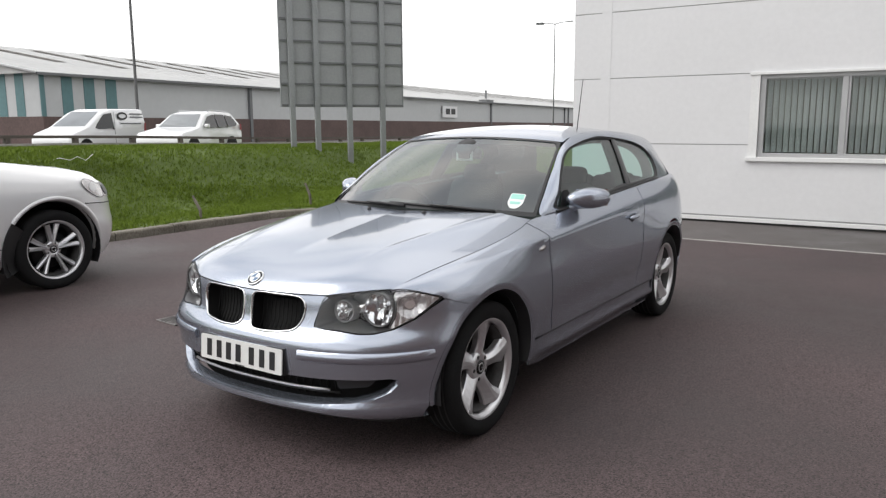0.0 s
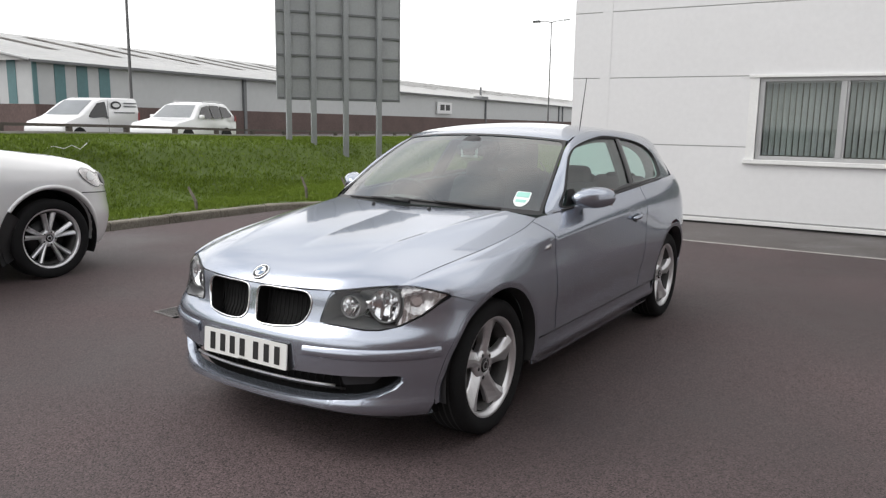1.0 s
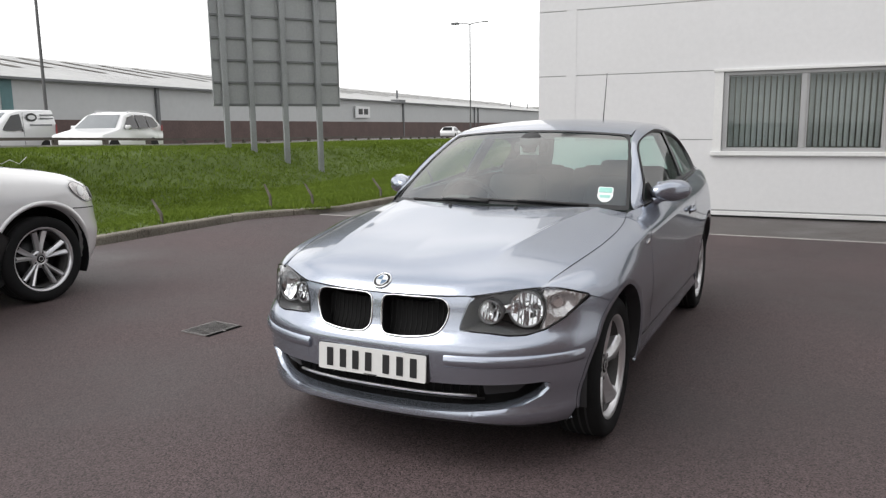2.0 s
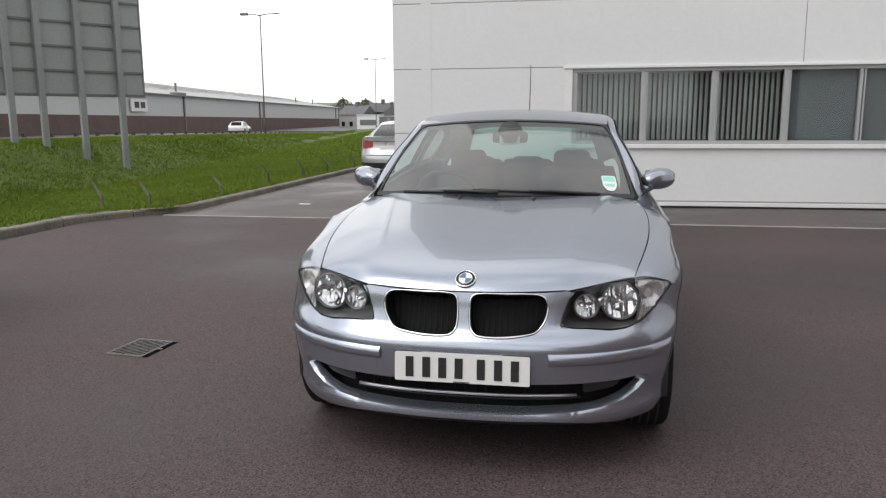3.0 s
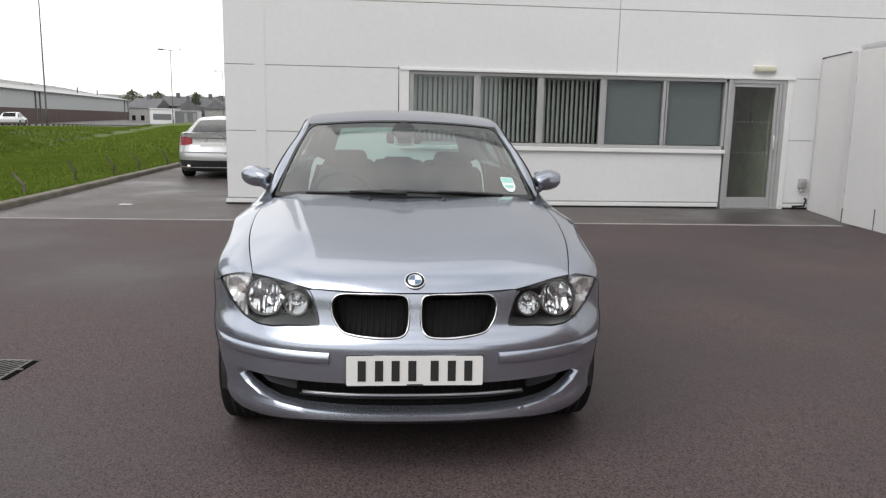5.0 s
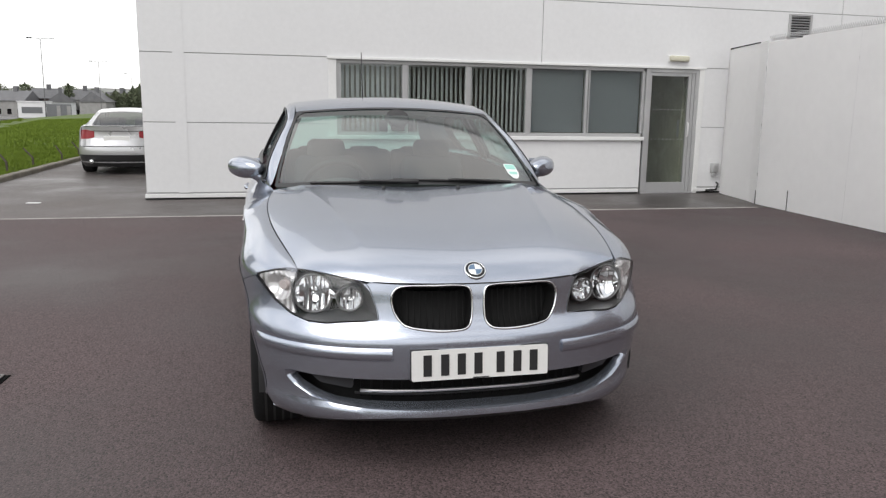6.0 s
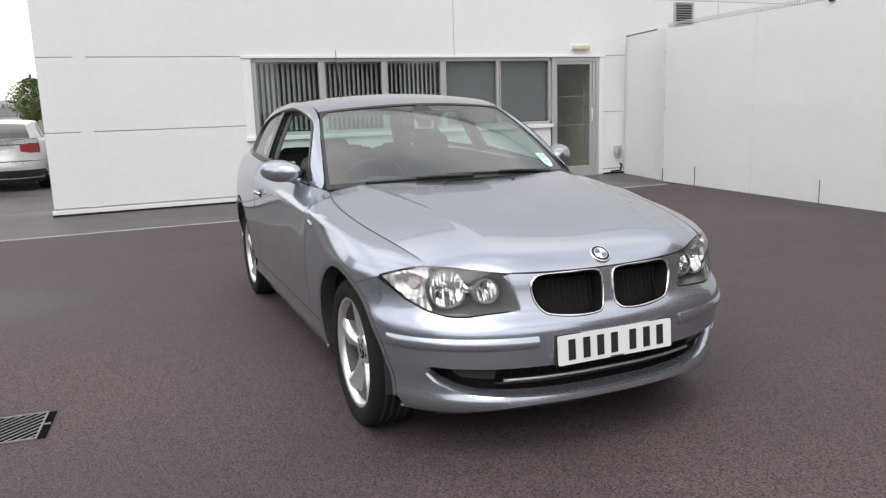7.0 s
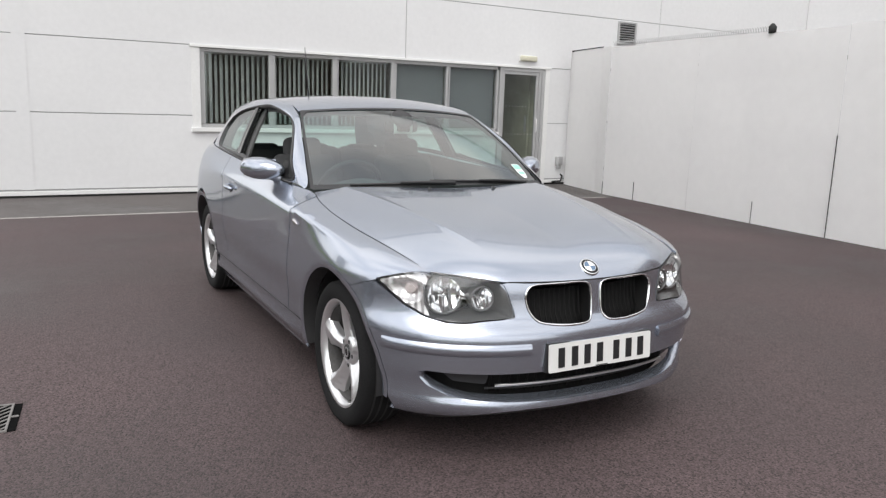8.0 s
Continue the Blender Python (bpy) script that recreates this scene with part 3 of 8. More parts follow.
tagged(mesh_object("far_verge", grid(verge_place, 4, 60, True), "tarmac_old"), "dark paved strip beyond the road", "verge", kind="structure")


def blades(count, seed, x_from, x_to, y_from, y_to, tall, wide):
    """Many bent grass blades joined in one mesh."""
    rng = np.random.RandomState(seed)
    verts, faces = [], []
    for _ in range(count):
        y = rng.uniform(y_from, y_to)
        x = kerb_x(y) - 0.15 - rng.uniform(x_from, x_to)
        clump = 0.5 + 0.5 * noise.noise(Vector((x * 0.6, y * 0.6, 7)))
        z = bank_z(x, y) - 0.01
        for _ in range(3):
            a, h = rng.uniform(0, 6.283), tall * rng.uniform(0.5, 1.25) * (0.6 + 0.8 * clump)
            bx, by = x + rng.uniform(-0.05, 0.05), y + rng.uniform(-0.05, 0.05)
            cx, cy = math.cos(a), math.sin(a)
            lean = rng.uniform(0.2, 0.8) * h
            k = len(verts)
            verts += [(bx - cy * wide, by + cx * wide, z), (bx + cy * wide, by - cx * wide, z), (bx + cx * lean * 0.35 + cy * wide * 0.7, by + cy * lean * 0.35 - cx * wide * 0.7, z + h * 0.65), (bx + cx * lean, by + cy * lean, z + h)]
            faces += [(k, k + 1, k + 2), (k, k + 2, k + 3)]
    me = bpy.data.meshes.new("grass")
    me.from_pydata(verts, [], faces)
    me.materials.append(M["grass"])
    return new("grass", me)


for args in ((60000, 1, 0.0, 5.0, -3.0, 22.0, 0.058, 0.0058), (70000, 2, 4.0, 14.0, -3.0, 30.0, 0.064, 0.0090), (80000, 3, 0.0, 22.0, 22.0, 80.0, 0.085, 0.019)):
    tagged(blades(*args), "uncut bright green grass on the bank", "grass", kind="stuff")

# ---- drain ----
drain = thing("drain_grate", "pale worn iron gully grate with slanted bars set in the tarmac", "drain", pose(-2.200, 0.620, 0, 0, 0, -5))
HX, HY = 0.122, 0.156
# black sheet laid on the tarmac paints the shade down in the gully
part("gully_shade", prism([(-HX + 0.002, -HY + 0.002), (HX + 0.032, -HY + 0.002), (HX + 0.032, HY - 0.002), (-HX + 0.002, HY - 0.002)], 0.003, lambda u, v, w: Vector((u, v, 0.001 + w))), "pit", drain, smooth=False)
for u0, u1, v0, v1 in ((-HX, HX, -HY, -HY + 0.010), (-HX, HX, HY - 0.010, HY), (-HX, -HX + 0.010, -HY + 0.010, HY - 0.010), (HX - 0.010, HX, -HY + 0.010, HY - 0.010), (HX, HX + 0.030, -0.006, 0.006)):
    part("grate_rim", box(u0, u1, v0, v1, 0.0, 0.009, 0.002), "grate_iron", drain, smooth=False)
for k in range(11):
    c = -0.225 + 0.045 * k
    x0, x1 = max(-HX + 0.010, -HY + 0.010 - c), min(HX - 0.010, HY - 0.010 - c)
    if x1 - x0 > 0.03:
        b = prism([(x0, x0 + c - 0.0055), (x1, x1 + c - 0.0055), (x1, x1 + c + 0.0055), (x0, x0 + c + 0.0055)], 0.003, lambda u, v, w: Vector((u, v, 0.0045 + w)))
        part("grate_bar", b, "grate_iron", drain, smooth=False)

# ---- stub posts along the kerb ----
for k, (px, py) in enumerate(((-6.72, 2.2), (-6.66, 4.40), (-6.52, 6.6), (-6.15, 7.25), (-5.66, 8.7), (-5.83, 11.1), (-5.66, 12.65), (-5.63, 14.2), (-5.56, 16.2), (-5.62, 18.1))):
    gz = bank_z(px, py)
    p = thing("fence_post", "stub of a broken cranked fence post leaning over the grass", "post", pose(px, py, gz - 0.05), group="stub posts along the kerb")
    lean, crank = 0.15 + 0.03 * math.sin(k * 2.1), (0.15 if k < 2 else 0.23) + 0.03 * math.sin(k * 1.3)
    stem = rod([(0, 0, 0), (0.005, 0, crank * 0.6), (0, 0, crank), (-lean * 0.5, 0.01, crank + 0.10), (-lean, 0.02, crank + 0.20)], [0.024, 0.023, 0.025, 0.021, 0.017], 4)
    part("stem", stem, "concrete_post" if k < 5 else "iron", p, smooth=False)

# litter on the drive
bm = prism(softbox([(-0.09, -0.04), (0.09, -0.05), (0.10, 0.04), (-0.08, 0.055)], 0.015), 0.004, lambda u, v, w: Vector((u, v, 0.003 + w)))
ob = tagged(mesh_object("paper_scrap", bm, "litter", smooth=False), "flattened white paper scrap on the drive", "litter")
ob.matrix_world = pose(-4.0, 8.25, 0)
# pale tangle of tape on the bank
bm = rod([(-0.35, 0, 0.05), (-0.2, 0.1, 0.10), (-0.02, -0.05, 0.06), (0.1, 0.05, 0.12), (0.24, 0.0, 0.05), (0.36, 0.1, 0.16)], 0.007, 5)
ob = tagged(mesh_object("tape_scrap", bm, "litter"), "pale strip of tape caught in the grass", "litter")
ob.matrix_world = pose(-10.78, 4.90, bank_z(-10.78, 4.90) + 0.05, 0, 0, 55)

# ---- showroom building ----
WX, WY, WA = -2.53, 8.49, 1.0
WALL = pose(WX, WY, 0, 0, 0, WA)
TOP = 9.2
END = 16.2


def wall_box(u0, u1, z0, z1, d0, d1, bevel=0.0):
    """A block on the front wall: d is the depth in from the wall's face."""
    b = box(u0, u1, d0, d1, z0, z1, bevel)
    b.transform(WALL)
    return b


wall_front = thing("wall_front", "white smooth panelled wall of a commercial building", "wall", kind="structure")
LIN = [0.105, 1.135, 2.13, 3.12, 4.11, 5.10, 6.1, 7.1, 8.1, TOP]
VERT = [0.0, 0.53, 6.1, 11.7, END]
WIN = (2.80, 7.95, 0.96, 2.10)
DOOR = (7.95, 8.97, 0.0, 2.10)
g = 0.006
for r in range(len(LIN) - 1):
    for c in range(len(VERT) - 1):
        pieces = [(VERT[c], VERT[c + 1])]
        if r in (0, 1):
            cut = []
            for a, b in pieces:
                for lo, hi in ((a, min(b, WIN[0])), (max(a, DOOR[1]), b)):
                    if hi - lo > 0.05 and not (r == 0 and 0.5 < lo < 2.8):
                        cut.append((lo, hi))
            pieces = cut
        for a, b in pieces:
            part("wall_panel", wall_box(a + g, b - g, LIN[r] + g, LIN[r + 1] - g, 0.0, 0.10, 0.003), "render_wall", wall_front, smooth=False)
low_panel = [(VERT[1] + g, 0.105 + g), (WIN[1] - g, 0.105 + g), (WIN[1] - g, 0.945), (WIN[0] - g, 0.945), (WIN[0] - g, 1.135 - g), (VERT[1] + g, 1.135 - g)]
part("wall_panel", prism(low_panel, 0.10, lambda u, v, w: WALL @ Vector((u, 0.10 - w, v))), "render_wall", wall_front, smooth=False)
for a, b in ((0, WIN[0]), (DOOR[1], END)):
    part("wall_core", wall_box(a, b, 0.0, TOP, 0.012, 0.30), "panel_joint", wall_front, smooth=False)
part("wall_core", wall_box(WIN[0], DOOR[1], WIN[3], TOP, 0.012, 0.30), "panel_joint", wall_front, smooth=False)
part("wall_core", wall_box(WIN[0], WIN[1], 0.0, 0.94, 0.012, 0.30), "panel_joint", wall_front, smooth=False)
part("joint_cover", wall_box(0.45, 0.61, 0.105, TOP, -0.004, -0.001), "render_wall", wall_front, "raised joint strip", smooth=False)
for a, b in ((-0.02, 7.93), (8.98, 9.40), (9.40, END)):
    part("plinth_rail", wall_box(a, b, 0.03, 0.085, -0.022, 0.05, 0.004), "white_trim", wall_front, smooth=False)
    part("plinth_foot", wall_box(a, b, -0.05, 0.03, -0.002, 0.05), "dark_gap", wall_front, smooth=False)
part("jamb", wall_box(2.68, 2.80, 0.96, 2.12, -0.012, 0.05, 0.003), "white_trim", wall_front, smooth=False)
part("jamb", wall_box(8.97, 9.06, 0.0, 2.12, -0.012, 0.05, 0.003), "white_trim", wall_front, smooth=False)
part("head_trim", wall_box(2.66, 9.08, 2.105, 2.145, -0.03, 0.05, 0.004), "white_trim", wall_front, smooth=False)
part("window_sill", wall_box(2.66, 7.97, 0.905, 0.965, -0.055, 0.08, 0.006), "white_trim", wall_front, smooth=False)
# other sides and roof close the building
side_wall = thing("wall_side", "white panelled side wall of the building facing the drive", "wall", kind="structure")
for r in range(len(LIN) - 1):
    for c in range(4):
        b = box(0.0, 0.10, 0.02 + c * 4.0, 4.0 + c * 4.0, LIN[r] + g, LIN[r + 1] - g, 0.003)
        b.transform(WALL)
        part("wall_panel", b, "render_wall", side_wall, smooth=False)
b = box(0.012, 0.30, 0.30, 16.3, 0.0, TOP)
b.transform(WALL)
part("wall_core", b, "panel_joint", side_wall, smooth=False)
for name, dims in (("wall_back", (0.3, END + 6, 16.0, 16.3, 0, TOP)), ("wall_end", (END + 5.7, END + 6.0, 0.3, 16.0, 0, TOP))):
    b = box(*dims)
    b.transform(WALL)
    tagged(mesh_object(name, b, "render_wall", smooth=False), "plain white outer wall of the building", "wall", kind="structure")
b = box(-0.05, END + 6.05, -0.05, 16.35, TOP + 0.004, TOP + 0.25)
b.transform(WALL)
tagged(mesh_object("roof", b, "panel_joint", smooth=False), "flat grey roof of the building", "roof", kind="structure")
# the wing that stands forward beyond the fence
b = box(END, END + 6.0, -16.0, 0.0, 0, 9.0)
b.transform(WALL)
tagged(mesh_object("wall_wing", b, "render_wall", smooth=False), "plain pale grey wall of the wing behind the fence", "wall", kind="structure")

# window band
win = thing("window_1", "long grey framed window band with vertical blinds in three lights", "window", kind="structure")
for z0, z1 in ((0.965, 1.02), (2.05, 2.105)):
    part("window_frame", wall_box(2.80, 7.95, z0, z1, 0.035, 0.10, 0.004), "frame_grey", win, smooth=False)
LIGHTS = [2.80, 3.86, 4.88, 5.90, 6.92, 7.95]
for k, u in enumerate(LIGHTS):
    w = 0.075 if k < 4 else 0.045
    lo = u if k == 0 else u - w / 2
    part("mullion", wall_box(lo, lo + w, 1.02, 2.05, 0.03, 0.10, 0.004), "frame_grey", win, smooth=False)
for k in range(5):
    a, b = LIGHTS[k] + 0.07, LIGHTS[k + 1] - 0.03
    pane = part("pane", wall_box(a, b, 1.02, 2.05, 0.062, 0.068), "window_glass", win, smooth=False)
    pane.visible_shadow = False
    part("opening_trim", wall_box(a - 0.03, a - 0.004, 1.02, 2.05, 0.045, 0.10), "frame_grey", win, smooth=False)
for k in range(3):
    a, b = LIGHTS[k] + 0.07, LIGHTS[k + 1] - 0.04
    bl = thing("vertical_blind", "pale grey green vertical blind hanging half turned behind the glass", "blind", group="blinds in the window band")
    part("headrail", wall_box(a, b, 2.03, 2.07, 0.16, 0.20), "white_trim", bl, smooth=False)
    n = 12
    for j in range(n):
        u = a + (j + 0.5) * (b - a) / n
        ang = radians(45 + 8 * noise.noise(Vector((u * 9, 1, 0))))
        du, dv = 0.041 * math.cos(ang), 0.041 * math.sin(ang)
        bms = bmesh.new()
        row = []
        for w in (-1, 0, 1):
            c = WALL @ Vector((u + w * du, 0.185 + w * dv + (0.006 if w == 0 else 0), 1.03))
            d = WALL @ Vector((u + w * du, 0.185 + w * dv + (0.006 if w == 0 else 0), 2.035))
            row.append((bms.verts.new(c), bms.verts.new(d)))
        for p0, p1 in zip(row, row[1:]):
            bms.faces.new((p0[0], p1[0], p1[1], p0[1]))
        bmesh.ops.solidify(bms, geom=bms.faces[:], thickness=0.002)
        part("slat", bms, "blind", bl, smooth=False)
for k in (3, 4):
    a, b = LIGHTS[k] + 0.03, LIGHTS[k + 1] - 0.02
    tagged(mesh_object("roller_blind", wall_box(a, b, 1.03, 2.05, 0.14, 0.146), "screen_blind", smooth=False), "dark grey roller blind drawn down behind the glass", "blind", group="roller blinds")
# the room behind
for name, dims, mt in (("room_floor", (2.8, 9.0, 0.31, 4.6, -0.02, 0.0), "room_floor"), ("room_ceiling", (2.8, 9.0, 0.31, 4.6, 2.6, 2.65), "headlining"), ("room_wall_back", (2.8, 9.0, 4.6, 4.7, 0.0, 2.6), "room"), ("room_wall_left", (2.7, 2.8, 0.31, 4.6, 0.0, 2.6), "room"), ("room_wall_right", (9.0, 9.1, 0.31, 4.6, 0.0, 2.6), "room"), ("partition", (7.9, 7.96, 0.31, 4.6, 0.0, 2.6), "room")):
    tagged(mesh_object(name, wall_box(dims[0], dims[1], dims[4], dims[5], dims[2], dims[3]), mt, smooth=False), "plain dim surface of the office behind the windows", "room", kind="structure")

# door
door = thing("door_1", "grey aluminium glazed entrance door, closed", "door", kind="structure")
for u0, u1, z0, z1 in ((7.98, 8.05, 0.0, 2.10), (8.90, 8.97, 0.0, 2.10), (8.05, 8.90, 2.04, 2.10)):
    part("door_frame", wall_box(u0, u1, z0, z1, 0.0, 0.09, 0.004), "frame_grey", door, smooth=False)
for u0, u1, z0, z1 in ((8.05, 8.095, 0.02, 2.04), (8.785, 8.835, 0.02, 2.04), (8.095, 8.785, 0.02, 0.19), (8.095, 8.785, 1.985, 2.04)):
    part("door_stile", wall_box(u0, u1, z0, z1, 0.02, 0.07, 0.004), "frame_grey", door, smooth=False)
part("side_post", wall_box(8.840, 8.895, 0.0, 2.04, 0.01, 0.08, 0.004), "frame_grey", door, smooth=False)
part("door_pane", wall_box(8.095, 8.785, 0.19, 1.985, 0.042, 0.048), "door_glass", door, smooth=False).visible_shadow = False
part("threshold", wall_box(7.98, 8.97, -0.01, 0.02, -0.02, 0.09, 0.003), "satin_metal", door, smooth=False)
b = rod([(8.795, -0.01, 0.98), (8.795, -0.035, 0.99), (8.795, -0.035, 1.20), (8.795, -0.01, 1.21)], 0.011, 8)
b.transform(WALL)
part("door_handle", b, "white_trim", door)
for zz in (0.92, 1.42):
    for j in range(9):
        part("manifestation_dot", wall_box(8.15 + j * 0.072, 8.164 + j * 0.072, zz, zz + 0.014, 0.039, 0.041), "white_trim", door, smooth=False)

# pale upright panel added on the lobby's side wall, a strip behind the glass
inner = thing("inner_panel", "pale upright panel added on the side wall inside the glazed entrance", "door")
part("leaf", wall_box(8.945, 8.985, 0.005, 2.03, 0.46, 0.98, 0.004), "room", inner, smooth=False)
part("panel_plate", wall_box(8.938, 8.945, 0.95, 1.25, 0.50, 0.57, 0.002), "satin_metal", inner, smooth=False)

# fittings on the wall
lamp = thing("bulkhead_lamp", "oblong cream bulkhead lamp over the door", "lamp")
part("base", wall_box(8.35, 8.73, 2.215, 2.325, -0.02, 0.0, 0.004), "white_trim", lamp, smooth=False)
part("diffuser", wall_box(8.365, 8.715, 2.225, 2.318, -0.085, -0.02, 0.02), "brass_lamp", lamp)
boxy = thing("wall_socket_box", "small grey box with a spout on the wall beside the door", "box")
part("body", wall_box(9.30, 9.42, 0.36, 0.52, -0.09, 0.0, 0.012), "frame_grey", boxy)
part("spout", wall_box(9.325, 9.395, 0.29, 0.36, -0.075, -0.015, 0.01), "frame_grey", boxy)
pipe = thing("waste_pipe", "thin dark pipe at the foot of the wall", "pipe")
b = rod([(9.22, -0.05, 0.05), (9.42, -0.05, 0.06), (9.45, -0.05, 0.16), (9.45, 0.0, 0.18)], 0.017, 8)
b.transform(WALL)
part("tube", b, "dark_gap", pipe)
vent = thing("louvre_vent", "grey louvred vent high on the wall", "vent")
part("backing", wall_box(10.64, 11.06, 2.69, 3.07, -0.004, 0.0), "dark_gap", vent, smooth=False)
for u0, u1, z0, z1 in ((10.62, 10.66, 2.67, 3.09), (11.04, 11.08, 2.67, 3.09), (10.66, 11.04, 2.67, 2.70), (10.66, 11.04, 3.06, 3.09)):
    part("frame", wall_box(u0, u1, z0, z1, -0.03, 0.0, 0.003), "frame_grey", vent, smooth=False)
for j in range(8):
    b = box(10.66, 11.04, -0.028, -0.003, -0.004, 0.004)
    b.transform(Matrix.Translation((0, 0, 2.725 + j * 0.044)) @ Matrix.Rotation(radians(-28), 4, "X"))
    b.transform(WALL)
    part("slat", b, "frame_grey", vent, smooth=False)

# ---- hoarding fence ----
fence = thing("hoarding_fence", "tall white painted board fence, scuffed, joints open in places", "fence", kind="structure")
FENCE = [(6.87, 8.47), (6.63, 7.28), (6.52, 6.95), (6.45, 6.12), (6.36, 4.92), (6.27, 3.70), (6.20, 2.58), (6.14, 1.40), (6.07, 0.2)]
for k, (a, b) in enumerate(zip(FENCE, FENCE[1:])):
    a, b = Vector((*a, 0)), Vector((*b, 0))
    d, gap = (b - a).normalized(), 0.001
    nrm = Vector((-d.y, d.x, 0)) * -1
    off = 0.003 * (k % 2) + 0.002 * math.sin(k * 1.7)
    h = 2.43 + 0.015 * math.sin(k * 2.3)
    bmp = bmesh.new()
    cols = 6
    face = [[bmp.verts.new(a + d * (gap + ((b - a).length - 2 * gap) * i / cols) + nrm * (off + 0.0004 * noise.noise(Vector((k * 3 + i * 0.7, j, 2)))) + Vector((0, 0, 0.012 + (h - 0.012) * j / 5))) for i in range(cols + 1)] for j in range(6)]
    for j in range(5):
        for i in range(cols):
            bmp.faces.new((face[j][i], face[j][i + 1], face[j + 1][i + 1], face[j + 1][i]))
    bmesh.ops.solidify(bmp, geom=bmp.faces[:], thickness=0.02)
    bmesh.ops.recalc_face_normals(bmp, faces=bmp.faces)
    part("fence_panel", bmp, "hoarding", fence, smooth=False)
    for zz in (0.5, 1.2, 1.9):
        part("screw_head", rod([a + d * 0.05 - nrm * -0.0 + nrm * (off - 0.004) + Vector((0, 0, zz)), a + d * 0.05 + nrm * (off - 0.012 - 0.004) + Vector((0, 0, zz))], 0.008, 6), "satin_metal", fence)
bm = bmesh.new()
for a, b in zip(FENCE, FENCE[1:]):
    d = (Vector(b) - Vector(a)).normalized()
    n2 = Vector((d.y, -d.x))
    p, q = Vector(a) - n2 * 0.30, Vector(b) - n2 * 0.30
    rod([(p.x, p.y, 0.02), (p.x, p.y, 2.40)], 0.055, 4, bm)
    for z0 in (0.4, 1.2, 2.1):
        rod([(p.x, p.y, z0), (q.x, q.y, z0)], 0.03, 4, bm)
part("rail", bm, "timber", fence, smooth=False)
for k, z1 in ((2, 0.22), (3, 0.30), (5, 0.30), (6, 1.2)):
    # open foot of a joint
    x, y = FENCE[k]
    part("joint_gap", box(x - 0.012, x + 0.02, y - 0.002, y + 0.002, 0.012, z1), "dark_gap", fence, smooth=False)
part("post_edge", box(6.872, 6.890, 8.40, 8.46, 0, 2.46), "dark_gap", fence, smooth=False)
bm = rod([(6.85, 8.40, 2.445), (6.62, 7.30, 2.448)], 0.010, 6)
part("cap_strip", bm, "dark_gap", fence)
# row of bird spikes on top of the boards
bm = bmesh.new()
for k in range(150):
    t = k / 149
    p = Vector((6.53, 6.9, 2.44)).lerp(Vector((6.29, 3.75, 2.43)), t)
    a = 0.9 if k % 2 else -0.9
    rod([p, p + Vector((0.03 * a, 0.016, 0.07))], 0.0035, 4, bm)
part("spike_strip", bm, "frame_grey", fence, "row of short grey spikes")
part("finial", rod([(6.27, 3.68, 2.41), (6.27, 3.68, 2.49), (6.27, 3.68, 2.53)], [0.045, 0.05, 0.015], 8), "dark_gap", fence, "black post cap")

# an unseen dark wall added beyond the fence to darken the car's flank
tagged(mesh_object("unseen_dark_wall", box(5.95, 6.25, -14.0, 0.15, 0.0, 4.6), "brick_wall", smooth=False), "unseen dark brick wall added beyond the fence to darken the car's side", "wall", kind="structure")
